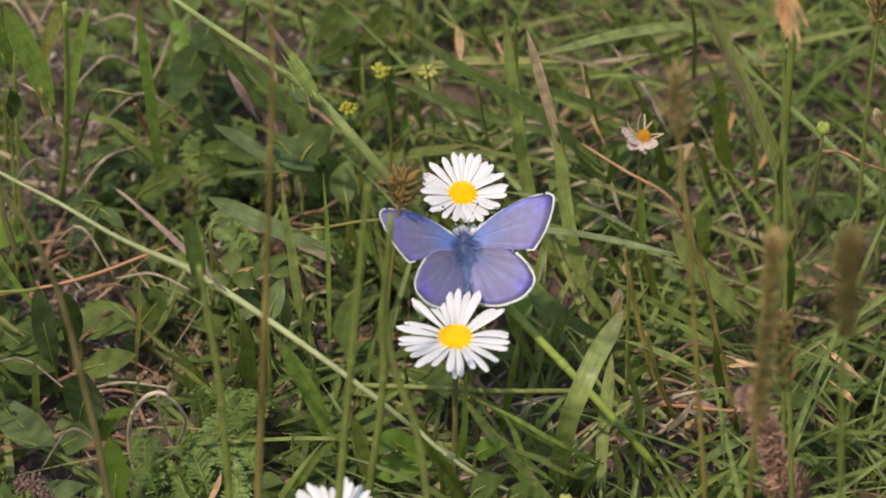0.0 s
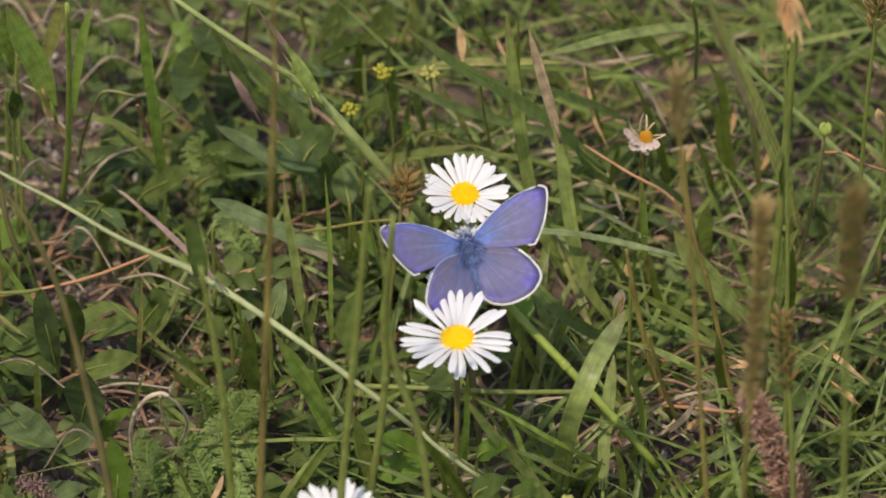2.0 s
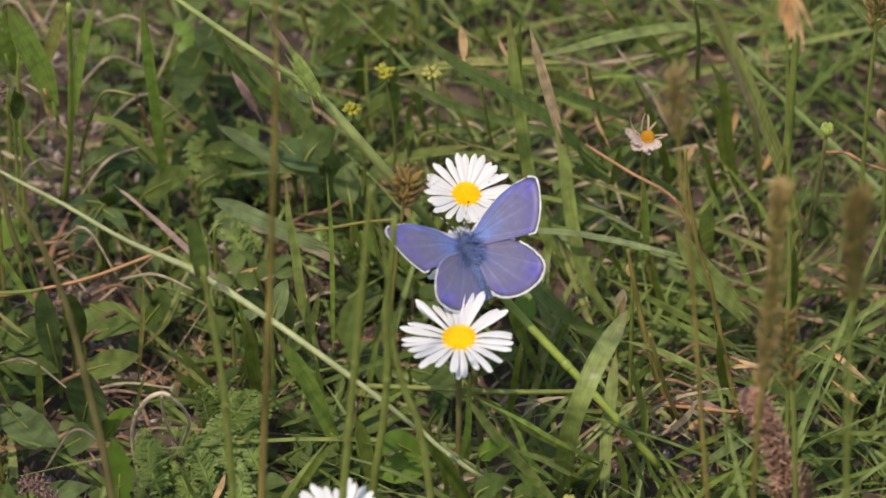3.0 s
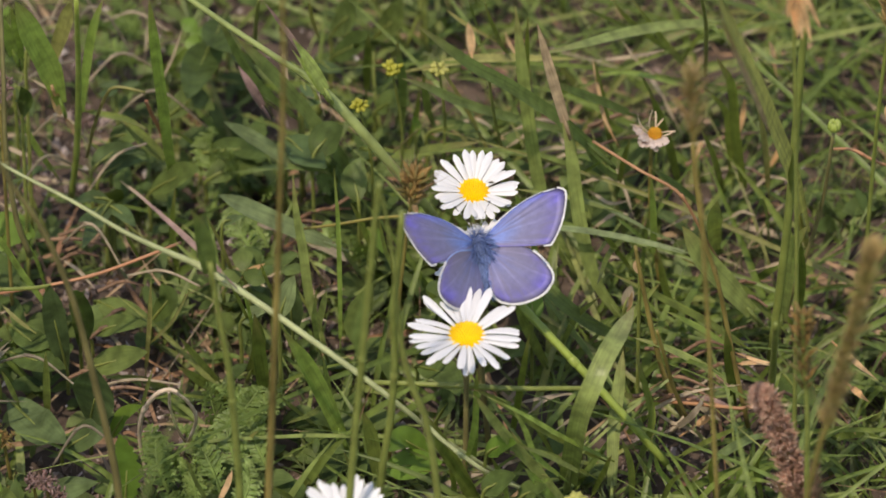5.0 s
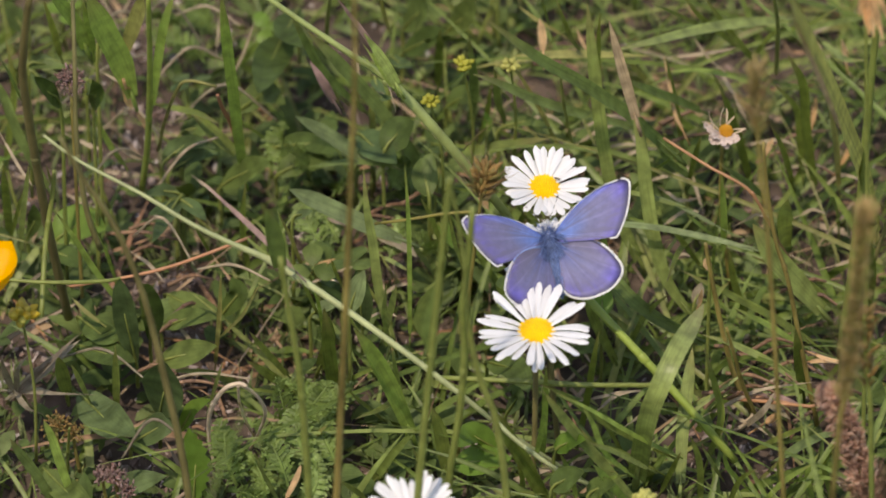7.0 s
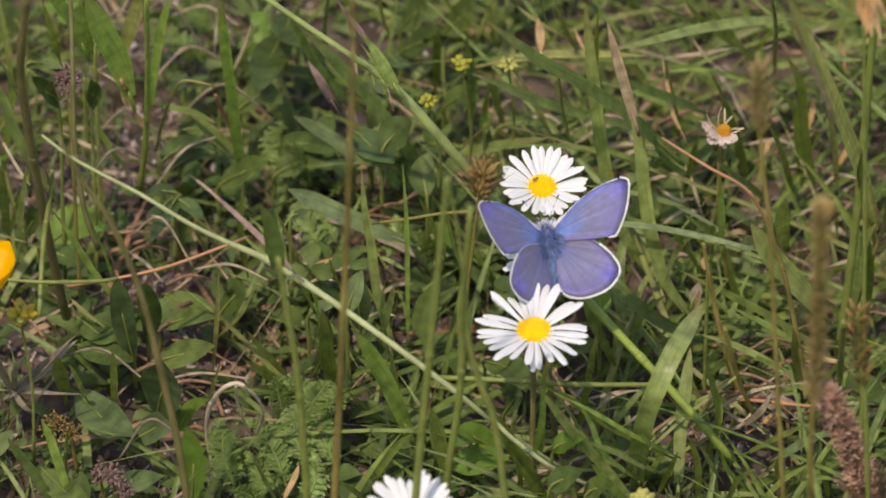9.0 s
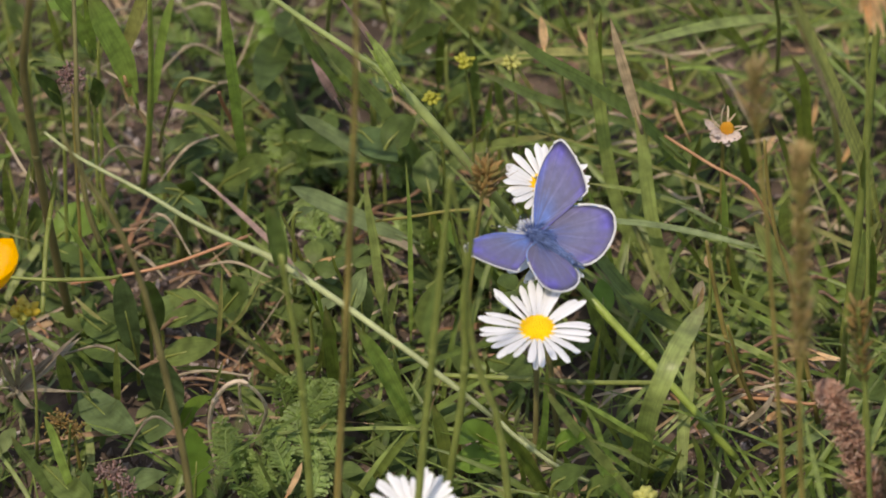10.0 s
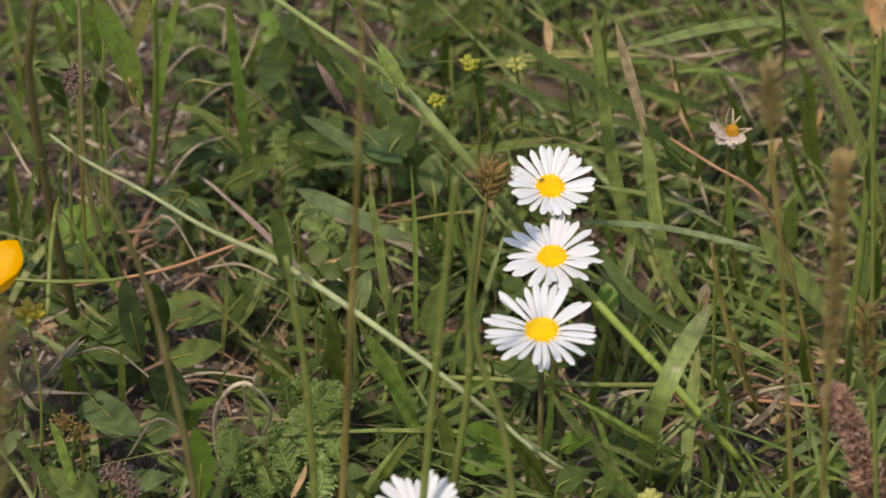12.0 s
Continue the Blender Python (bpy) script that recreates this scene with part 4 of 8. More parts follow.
plain_stem(GRASS_OLIVE, [0.32, 0.35, 0.3], (-70.4, 40.7, 20.0), (-68.7, 33.9, 32.0), (-66.0, 27.8, 44.0), (-63.7, 25.7, 48.0), (-58.4, 26.7, 46.0), label="yellowish hooked dry grass stem", group="dry stems")
plain_stem(TENDRIL, [0.3, 0.42, 0.45, 0.32], (-56.8, -40.7, 6.0), (-58.1, -41.4, 16.0), (-57.4, -45.4, 26.0), (-54.7, -49.5, 34.0), (-52.1, -50.3, 36.0), (-50.5, -51.1, 36.0), label="pale curled dry tendril", group="dry stems")
plain_stem(TENDRIL, [0.3, 0.36, 0.28], (-51.6, -50.6, 36.0), (-48.9, -48.7, 32.0), (-47.5, -43.7, 24.0), (-48.9, -37.2, 14.0), (-51.0, -33.3, 6.0), label="pale curled dry tendril", group="dry stems")
plain_stem(TENDRIL, [0.26, 0.28, 0.2], (-52.2, -48.7, 34.0), (-52.2, -43.7, 26.0), (-51.2, -37.2, 16.0), (-49.9, -31.6, 8.0), label="pale curled dry tendril", group="dry stems")
plain_stem(STEM_BROWN, [0.3, 0.3, 0.3], (-28.1, 5.4, 30.0), (-21.6, 1.6, 34.0), (-15.2, -1.8, 38.0), (-9.9, -1.1, 38.0), label="thin brown lying stem", group="dry stems")
plain_stem(STEM, [0.5, 0.5, 0.4], (-15.0, -40.7, 30.0), (-2.5, -43.9, 32.0), (10.0, -44.9, 32.0), (23.5, -42.4, 30.0), (24.6, -39.9, 28.0), label="thin green grass stem lying level", group="dry stems")
plain_stem(STEM_PALE, [0.4, 0.45, 0.3], (-5.1, -55.2, 32.0), (-1.4, -56.0, 28.0), (6.8, -55.3, 20.0), (15.2, -48.9, 10.0), label="pale thin lying stem", group="dry stems")

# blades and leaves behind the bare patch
grass_blade(GRASS_LIME_LIT, 4.7, (-74.6, 33.5, 38.0), (-76.5, 30.6, 48.5), (-79.3, 26.8, 59.2), (-82.1, 23.0, 70.0), tip=0.35, base=0.45, label="broad lime-green grass leaf with a dry orange tip")
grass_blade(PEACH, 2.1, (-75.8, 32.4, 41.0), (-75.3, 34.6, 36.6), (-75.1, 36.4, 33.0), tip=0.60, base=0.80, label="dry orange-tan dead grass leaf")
grass_blade(GRASS_LIME_LIT, 2.8, (-83.7, 41.1, 44.0), (-85.3, 37.6, 52.5), (-88.1, 32.6, 61.5), (-89.9, 29.1, 68.0), tip=0.50, base=0.75, label="bright lime-green grass blade in the sun")
grass_blade(GRASS_LIME_LIT, 1.7, (-82.6, 45.1, 40.0), (-83.0, 40.4, 49.1), (-83.6, 34.7, 60.0), tip=0.55, base=0.75, label="bright lime-green grass blade in the sun")
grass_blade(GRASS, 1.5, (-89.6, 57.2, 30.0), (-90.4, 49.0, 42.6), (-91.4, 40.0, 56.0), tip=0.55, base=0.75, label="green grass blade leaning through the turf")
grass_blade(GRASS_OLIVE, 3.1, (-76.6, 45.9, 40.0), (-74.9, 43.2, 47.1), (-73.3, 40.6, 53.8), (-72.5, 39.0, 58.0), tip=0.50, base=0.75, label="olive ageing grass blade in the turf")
# lime on these upright parts paints in sunlight that they barely catch
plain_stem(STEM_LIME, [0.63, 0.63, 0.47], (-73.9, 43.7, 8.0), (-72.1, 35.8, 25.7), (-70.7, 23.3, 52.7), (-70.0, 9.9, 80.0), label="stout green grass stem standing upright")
grass_blade(GRASS_LIME_LIT, 1.8, (-71.7, 47.1, 26.0), (-70.0, 42.1, 41.3), (-68.5, 38.3, 52.2), (-66.3, 34.4, 62.0), tip=0.40, base=0.75, label="bright lime-green grass blade in the sun")
broad_leaf(BROAD_BLUE, 2.3, (-95.5, 52.3, 30.0), (-92.5, 51.5, 27.2), (-89.3, 50.4, 24.0), peak=0.45, wave=0.05, cup=0.15, label="greyish green rounded leaf over the soil")
broad_leaf(BROAD_BLUE, 2.6, (-84.3, 50.1, 30.0), (-82.3, 49.1, 26.7), (-81.1, 48.0, 24.0), peak=0.45, wave=0.05, cup=0.15, label="greyish green rounded leaf over the soil")
broad_leaf(BROAD, 1.9, (-95.6, 48.2, 34.0), (-92.0, 49.3, 34.0), (-87.8, 47.9, 34.0), peak=0.45, wave=0.05, cup=0.15, label="broad dull green leaf low among the grass")
broad_leaf(BROAD, 2.8, (-81.4, 38.1, 46.0), (-79.6, 39.5, 47.1), (-77.6, 37.7, 48.0), peak=0.45, wave=0.05, cup=0.15, label="broad dull green leaf low among the grass")
grass_blade(STRAW, 0.5, (-80.0, 38.3, 40.0), (-78.1, 37.9, 39.0), (-76.3, 37.8, 38.0), tip=0.55, base=0.75, label="pale dry straw over the soil")
grass_blade(STRAW, 0.6, (-98.9, 29.5, 30.0), (-97.4, 27.6, 28.2), (-95.8, 25.7, 26.4), (-93.4, 23.6, 24.0), tip=0.55, base=0.75, label="pale dry straw over the soil")
grass_blade(STRAW, 0.9, (-85.9, 48.7, 16.0), (-83.7, 48.2, 15.1), (-81.1, 48.5, 14.0), tip=0.55, base=0.75, label="pale dry straw over the soil")
grass_blade(STRAW, 0.8, (-78.0, 48.9, 14.0), (-75.9, 49.6, 11.7), (-74.1, 50.6, 10.0), tip=0.55, base=0.75, label="pale dry straw over the soil")
grass_blade(GRASS_LIME_LIT, 1.2, (-77.6, 46.9, 12.0), (-79.9, 44.5, 18.3), (-81.8, 42.4, 24.7), (-83.3, 40.7, 30.0), tip=0.55, base=0.75, label="bright lime-green grass blade in the sun")
grass_blade(PEACH, 1.2, (-74.7, 52.3, 20.0), (-73.6, 53.3, 17.2), (-72.7, 54.0, 14.0), tip=0.55, base=0.75, label="dry orange-tan dead grass leaf")
plain_stem(STEM_DARK, [0.90, 0.90, 0.72], (-86.6, 8.8, 4.0), (-88.0, 3.2, 19.6), (-89.2, -2.5, 34.8), (-90.4, -10.4, 55.5), (-91.3, -17.9, 74.3), (-91.5, -23.2, 87.4), (-90.1, -29.5, 102.3), (-88.9, -33.7, 112.0), label="grey-brown thick dead stem standing upright")
grass_blade(GRASS_DARK, 1.4, (-93.4, 2.7, 60.0), (-95.1, -10.0, 76.8), (-97.1, -22.3, 92.0), tip=0.55, base=0.75, label="dull blue-green grass blade over the turf")
grass_blade(GRASS_DARK, 1.9, (-91.8, 39.2, 12.0), (-96.9, 39.2, 24.2), (-99.6, 40.0, 33.1), (-102.6, 39.7, 40.0), tip=0.55, base=0.75, label="dull blue-green grass blade over the turf")
grass_blade(GRASS, 1.4, (-100.4, 47.0, 10.0), (-99.1, 48.3, 20.0), (-98.3, 49.4, 28.7), (-99.7, 50.6, 40.0), tip=0.55, base=0.75, label="green grass blade leaning through the turf")
broad_leaf(BROAD_BLUE, 3.2, (-69.7, 41.1, 16.0), (-67.5, 43.1, 18.5), (-63.1, 40.9, 21.4), (-59.0, 36.1, 24.0), peak=0.45, wave=0.05, cup=0.50, label="greyish green rounded leaf over the soil")
broad_leaf(BROAD_BLUE, 2.8, (-68.4, 41.4, 14.0), (-65.8, 43.5, 15.3), (-61.9, 43.8, 16.7), (-58.4, 42.2, 18.0), peak=0.45, wave=0.05, cup=0.50, label="greyish green rounded leaf over the soil")
grass_blade(GRASS, 1.3, (-70.1, 49.7, 24.0), (-66.2, 46.0, 25.9), (-62.6, 42.2, 27.8), (-58.5, 36.1, 30.0), tip=0.55, base=0.75, label="green grass blade leaning through the turf")
grass_blade(GRASS, 2.6, (-55.5, 45.2, 16.0), (-58.7, 45.8, 18.9), (-61.4, 46.8, 21.5), (-64.1, 47.5, 24.0), tip=0.55, base=0.75, label="green grass blade leaning through the turf")
broad_leaf(BROAD, 4.6, (-66.7, 53.9, 14.0), (-63.4, 54.6, 14.9), (-59.5, 52.0, 16.0), peak=0.45, wave=0.05, cup=0.15, label="broad dull green leaf low among the grass")
broad_leaf(BROAD, 3.9, (-98.1, 90.9, 10.0), (-100.4, 92.4, 13.0), (-102.6, 94.0, 16.0), peak=0.45, wave=0.05, cup=0.15, label="broad dull green leaf low among the grass")
grass_blade(GRASS, 1.2, (-95.8, 72.0, 20.0), (-90.6, 60.5, 31.3), (-85.5, 49.0, 44.0), tip=0.55, base=0.75, label="green grass blade leaning through the turf")
grass_blade(GRASS_PALE_LIT, 0.9, (-94.2, 71.1, 20.0), (-90.8, 64.6, 23.1), (-87.5, 60.1, 26.0), tip=0.55, base=0.75, label="pale sunlit grass blade over the turf")

# tall leaf and the dark clover at its foot
# upright blade brightened by its colour, since little sun falls on it
grass_blade(GRASS_LIME_LIT, 2.1, (-53.7, 41.5, 12.0), (-54.6, 34.6, 26.8), (-55.1, 27.6, 41.6), (-55.7, 19.4, 58.4), (-56.1, 13.0, 71.1), (-56.4, 7.4, 82.0), tip=0.40, base=0.80, label="bright lime-green grass blade in the sun")
plain_stem(STEM_RED, [0.47, 0.47, 0.36], (-53.4, 41.6, 14.0), (-54.8, 37.8, 23.0), (-56.0, 34.4, 31.1), (-57.5, 31.2, 37.5), (-58.3, 29.2, 42.0), label="reddish dry grass stem in the turf")
grass_blade(STRAW, 0.6, (-56.5, 65.9, 20.0), (-54.3, 65.3, 26.1), (-52.2, 64.8, 34.0), tip=0.55, base=0.75, label="pale dry straw over the soil")
grass_blade(STRAW, 0.5, (-60.5, 82.4, 14.0), (-60.2, 83.9, 17.0), (-59.7, 85.4, 20.0), tip=0.55, base=0.75, label="pale dry straw over the soil")
broad_leaf(BROAD, 7.2, (-46.8, 87.7, 14.0), (-49.4, 70.2, 19.8), (-51.4, 51.0, 26.0), peak=0.45, wave=0.05, cup=0.15, label="broad dull green leaf low among the grass")
broad_leaf(BROAD, 5.1, (-56.1, 63.1, 12.0), (-51.1, 63.6, 16.5), (-46.4, 55.4, 20.0), peak=0.45, wave=0.05, cup=0.15, label="broad dull green leaf low among the grass")
broad_leaf(BROAD, 5.8, (-44.7, 92.0, 16.0), (-46.4, 76.3, 22.8), (-43.2, 60.3, 30.0), peak=0.45, wave=0.05, cup=0.15, label="broad dull green leaf low among the grass")
broad_leaf(BROAD, 5.1, (-58.6, 39.6, 12.0), (-53.0, 35.9, 19.0), (-48.5, 31.3, 24.0), peak=0.45, wave=0.05, cup=0.15, label="broad dull green leaf low among the grass")
grass_blade(GRASS_DARK, 2.6, (-17.9, 43.7, 10.0), (-23.6, 42.1, 22.1), (-30.2, 39.5, 34.9), (-36.6, 36.2, 46.1), (-41.2, 33.5, 54.0), tip=0.40, base=0.75, label="dull blue-green grass blade over the turf")
grass_blade(GRASS_DARK, 1.7, (-31.1, 53.8, 20.0), (-35.3, 49.0, 28.3), (-39.5, 44.6, 37.7), (-42.6, 41.3, 47.5), (-45.1, 38.5, 56.0), tip=0.50, base=0.75, label="dull blue-green grass blade over the turf")
grass_blade(GRASS, 1.2, (-34.6, 51.1, 24.0), (-36.3, 45.3, 30.4), (-38.6, 37.1, 40.0), tip=0.55, base=0.75, label="green grass blade leaning through the turf")
grass_blade(GRASS_GREY, 2.8, (-31.2, 38.5, 20.0), (-35.6, 37.2, 25.1), (-39.9, 35.5, 29.7), (-43.9, 33.5, 34.0), tip=0.50, base=0.75, label="greyish green blade lying on the turf")
grass_blade(GRASS_DARK, 1.2, (-39.6, 41.5, 16.0), (-33.6, 38.9, 19.0), (-26.9, 33.8, 22.3), (-23.6, 29.9, 24.0), tip=0.55, base=0.75, label="greyish thin grass blade lying level")
broad_leaf(BROAD, 3.9, (-49.3, 54.6, 10.0), (-43.7, 52.8, 13.3), (-39.2, 47.2, 16.0), (-36.0, 42.5, 18.0), peak=0.45, wave=0.05, cup=0.15, label="broad dull green leaf low among the grass")
broad_leaf(BROAD, 5.3, (-48.0, 48.6, 8.0), (-43.1, 49.3, 10.9), (-37.0, 44.5, 14.0), peak=0.45, wave=0.05, cup=0.15, label="broad dull green leaf low among the grass")
broad_leaf(BROAD_BLUE, 2.0, (-29.2, 50.8, 30.0), (-28.5, 47.7, 30.7), (-26.7, 43.2, 32.0), peak=0.45, wave=0.05, cup=0.15, label="greyish green rounded leaf over the soil")
broad_leaf(BROAD_BLUE, 1.5, (-29.6, 48.8, 28.0), (-27.4, 46.0, 29.0), (-25.2, 44.8, 30.0), peak=0.45, wave=0.05, cup=0.15, label="greyish green rounded leaf over the soil")
broad_leaf(BROAD, 6.0, (-24.1, 90.7, 12.0), (-21.0, 85.2, 20.6), (-18.7, 80.7, 28.0), peak=0.45, wave=0.05, cup=0.15, label="broad dull green leaf low among the grass")
broad_leaf(BROAD, 5.3, (-24.3, 85.4, 10.0), (-19.5, 81.0, 16.8), (-15.6, 76.9, 22.0), peak=0.45, wave=0.05, cup=0.15, label="broad dull green leaf low among the grass")
broad_leaf(BROAD_BLUE, 2.8, (-26.6, 76.5, 16.0), (-24.3, 69.0, 20.0), (-21.8, 62.2, 24.0), peak=0.45, wave=0.05, cup=0.15, label="greyish green rounded leaf over the soil")
grass_blade(GRASS, 1.7, (-17.1, 72.7, 12.0), (-16.8, 67.3, 23.0), (-16.5, 61.6, 34.0), tip=0.55, base=0.75, label="green grass blade leaning through the turf")
grass_blade(SHEATH, 2.2, (-23.8, 3.3, 64.0), (-25.6, 1.8, 69.3), (-27.5, 0.3, 74.3), (-29.8, -1.8, 80.0), tip=0.70, base=0.90, label="pale green leaf sheath at a stalk joint")
grass_blade(SHEATH, 1.5, (-24.7, 3.6, 64.0), (-27.1, 1.6, 70.5), (-28.5, 0.4, 74.0), tip=0.70, base=0.90, label="pale green leaf sheath at a stalk joint")
grass_blade(PURPLE, 1.1, (-26.3, 3.0, 70.0), (-28.9, 1.7, 75.6), (-31.9, 0.1, 81.9), (-34.9, -1.5, 88.0), tip=0.60, base=0.75, label="purplish dry leaf sheath beside a pale stalk")
grass_blade(STRAW, 0.5, (-25.1, 4.5, 62.0), (-25.5, 5.4, 63.1), (-25.9, 6.1, 64.0), tip=0.55, base=0.75, label="pale dry straw over the soil")
grass_blade(STRAW, 0.6, (-32.1, 50.4, 30.0), (-32.4, 51.9, 33.0), (-32.9, 53.3, 36.0), tip=0.55, base=0.75, label="pale dry straw over the soil")
grass_blade(GRASS_OLIVE, 0.9, (-36.1, 56.4, 20.0), (-39.2, 50.7, 31.1), (-41.6, 46.0, 40.0), tip=0.55, base=0.75, label="olive ageing grass blade in the turf")
plain_stem(STEM, [0.42, 0.42, 0.32], (-39.2, 84.3, 10.0), (-38.4, 66.2, 31.8), (-37.3, 50.7, 50.0), label="slender green grass stem in the turf")
grass_blade(GRASS_OLIVE, 1.1, (-26.8, 87.5, 14.0), (-27.7, 74.9, 28.1), (-28.1, 64.4, 40.0), tip=0.55, base=0.75, label="olive ageing grass blade in the turf")

# long blades that cross behind the top daisy
grass_blade(GRASS_DARK, 2.7, (28.5, 27.2, 30.0), (20.2, 22.4, 42.8), (14.6, 18.1, 50.8), (9.4, 13.9, 58.0), (3.6, 8.5, 65.9), (-2.2, 4.0, 74.4), (-7.3, 0.0, 82.0), tip=0.50, base=0.80, label="dull blue-green grass blade over the turf")
grass_blade(GRASS_DARK, 2.0, (22.4, 56.5, 14.0), (13.0, 49.2, 22.4), (6.5, 44.2, 28.4), (-0.1, 39.9, 34.5), (-5.5, 37.0, 39.8), (-10.0, 33.8, 44.0), tip=0.50, base=0.75, label="dull blue-green grass blade over the turf")
grass_blade(GRASS_DARK, 2.1, (34.0, 54.5, 20.0), (28.7, 47.5, 28.1), (23.6, 40.4, 35.7), (17.0, 31.1, 46.0), tip=0.50, base=0.75, label="dull blue-green grass blade over the turf")
grass_blade(GRASS_PALE_LIT, 2.1, (50.5, 65.3, 34.0), (42.2, 59.4, 37.7), (33.3, 51.8, 41.6), (24.4, 42.5, 45.7), (15.0, 32.9, 50.0), tip=0.60, base=0.70, label="pale sunlit grass blade over the turf")
grass_blade(GRASS_OLIVE, 1.7, (-6.1, 63.7, 24.0), (2.1, 62.1, 27.3), (10.8, 58.0, 30.8), (23.7, 50.6, 36.0), tip=0.40, base=0.75, label="olive ageing grass blade in the turf")
grass_blade(GRASS_PALE_LIT, 2.5, (22.1, 28.1, 4.0), (18.3, 26.7, 14.6), (16.2, 26.2, 24.5), (14.6, 25.8, 35.6), (13.1, 25.3, 49.4), (12.1, 24.7, 60.4), (11.4, 24.3, 68.0), tip=0.45, base=0.90, label="pale sunlit grass blade over the turf")
grass_blade(GRASS, 1.1, (14.4, 60.7, 20.0), (13.9, 48.8, 37.1), (13.9, 32.5, 60.0), tip=0.55, base=0.75, label="green grass blade leaning through the turf")
grass_blade(GRASS_PALE_LIT, 2.6, (31.2, 10.0, 6.0), (27.0, 9.8, 13.6), (24.5, 11.4, 22.5), (23.0, 13.5, 31.7), (21.8, 15.8, 42.0), (19.9, 17.2, 50.0), tip=0.40, base=0.60, label="pale sunlit grass blade over the turf")
grass_blade(TAN, 2.0, (20.8, 12.3, 50.0), (18.9, 12.9, 57.5), (17.1, 13.4, 64.8), (15.4, 13.8, 72.0), tip=0.60, base=0.90, label="dry tan tip of a grass blade")
grass_blade(PEACH, 1.7, (3.3, 47.0, 40.0), (3.1, 48.0, 43.0), (2.6, 49.0, 46.0), tip=0.50, base=0.60, label="dry orange-tan dead grass leaf")
grass_blade(PEACH, 0.7, (12.1, 59.8, 30.0), (10.7, 60.7, 32.0), (9.8, 62.0, 34.0), tip=0.55, base=0.75, label="dry orange-tan dead grass leaf")
grass_blade(GRASS_OLIVE, 0.8, (7.0, 48.7, 14.0), (3.2, 46.0, 25.5), (-0.6, 43.1, 35.8), (-4.2, 40.1, 44.0), tip=0.55, base=0.75, label="olive ageing grass blade in the turf")
plain_stem(STEM, [0.32, 0.32, 0.24], (10.1, 51.8, 10.0), (8.7, 47.6, 19.0), (7.3, 41.7, 31.6), (6.5, 36.0, 44.0), label="slender green grass stem in the turf")
grass_blade(GRASS_OLIVE, 0.8, (6.4, 57.8, 36.0), (2.0, 56.5, 40.1), (-1.8, 56.0, 44.0), tip=0.55, base=0.75, label="olive ageing grass blade in the turf")
grass_blade(GRASS, 1.3, (13.3, 69.5, 20.0), (9.7, 60.4, 31.1), (7.4, 53.0, 42.1), (5.6, 45.1, 54.0), tip=0.55, base=0.75, label="green grass blade leaning through the turf")
grass_blade(GRASS, 1.3, (5.1, 72.8, 24.0), (3.7, 60.2, 39.4), (2.6, 51.2, 50.0), tip=0.55, base=0.75, label="green grass blade leaning through the turf")
grass_blade(GRASS, 0.9, (3.7, 68.9, 24.0), (6.4, 61.6, 32.7), (9.0, 54.3, 40.0), tip=0.55, base=0.75, label="green grass blade leaning through the turf")
broad_leaf(BROAD_LIME, 1.7, (-7.4, 44.8, 22.0), (-7.2, 45.4, 23.8), (-7.8, 46.0, 26.0), peak=0.45, wave=0.05, cup=0.15, label="bright green leaf lit by the sun")
plain_stem(STEM_DARK, [0.16, 0.16, 0.12], (-11.6, 36.8, 24.0), (-8.6, 34.7, 29.2), (-5.6, 32.3, 34.0), label="grey-brown thick dead stem standing upright")
grass_blade(GRASS, 2.1, (-15.3, 50.5, 14.0), (-9.8, 46.3, 16.2), (-3.8, 45.1, 18.5), (4.9, 42.8, 22.0), tip=0.40, base=0.75, label="green grass blade leaning through the turf")
broad_leaf(BROAD, 2.1, (-5.1, 53.4, 16.0), (-0.0, 52.2, 18.9), (5.4, 45.7, 22.0), peak=0.45, wave=0.05, cup=0.15, label="broad dull green leaf low among the grass")
grass_blade(GRASS, 1.2, (-8.8, 57.3, 10.0), (-7.4, 53.1, 20.1), (-6.6, 49.0, 30.0), tip=0.55, base=0.75, label="green grass blade leaning through the turf")
grass_blade(GRASS_DARK, 1.7, (-3.9, 63.7, 10.0), (-5.2, 58.0, 19.1), (-6.1, 49.1, 34.0), tip=0.55, base=0.75, label="dull blue-green grass blade over the turf")
grass_blade(GRASS_DARK, 1.9, (-10.5, 66.2, 8.0), (-9.9, 60.4, 21.4), (-11.0, 51.8, 40.0), tip=0.55, base=0.75, label="dull blue-green grass blade over the turf")
broad_leaf(BROAD, 4.6, (-15.5, 70.7, 8.0), (-12.2, 68.8, 12.3), (-8.8, 62.1, 16.0), peak=0.45, wave=0.05, cup=0.15, label="broad dull green leaf low among the grass")
broad_leaf(BROAD, 5.1, (-15.8, 92.1, 10.0), (-12.4, 88.5, 16.8), (-10.2, 86.3, 24.0), peak=0.45, wave=0.05, cup=0.15, label="broad dull green leaf low among the grass")
grass_blade(STRAW, 0.7, (12.1, 64.0, 9.0), (16.5, 63.7, 11.6), (20.8, 59.3, 14.0), tip=0.55, base=0.75, label="pale dry straw over the soil")
grass_blade(STRAW, 0.7, (15.4, 56.8, 9.0), (19.7, 55.0, 11.4), (24.6, 50.4, 14.0), tip=0.55, base=0.75, label="pale dry straw over the soil")
grass_blade(STRAW, 0.7, (15.9, 49.9, 9.0), (20.8, 52.0, 11.6), (26.2, 50.4, 14.0), tip=0.55, base=0.75, label="pale dry straw over the soil")
grass_blade(STRAW, 0.7, (20.9, 60.8, 9.0), (23.0, 49.9, 11.9), (24.5, 41.8, 14.0), tip=0.55, base=0.75, label="pale dry straw over the soil")
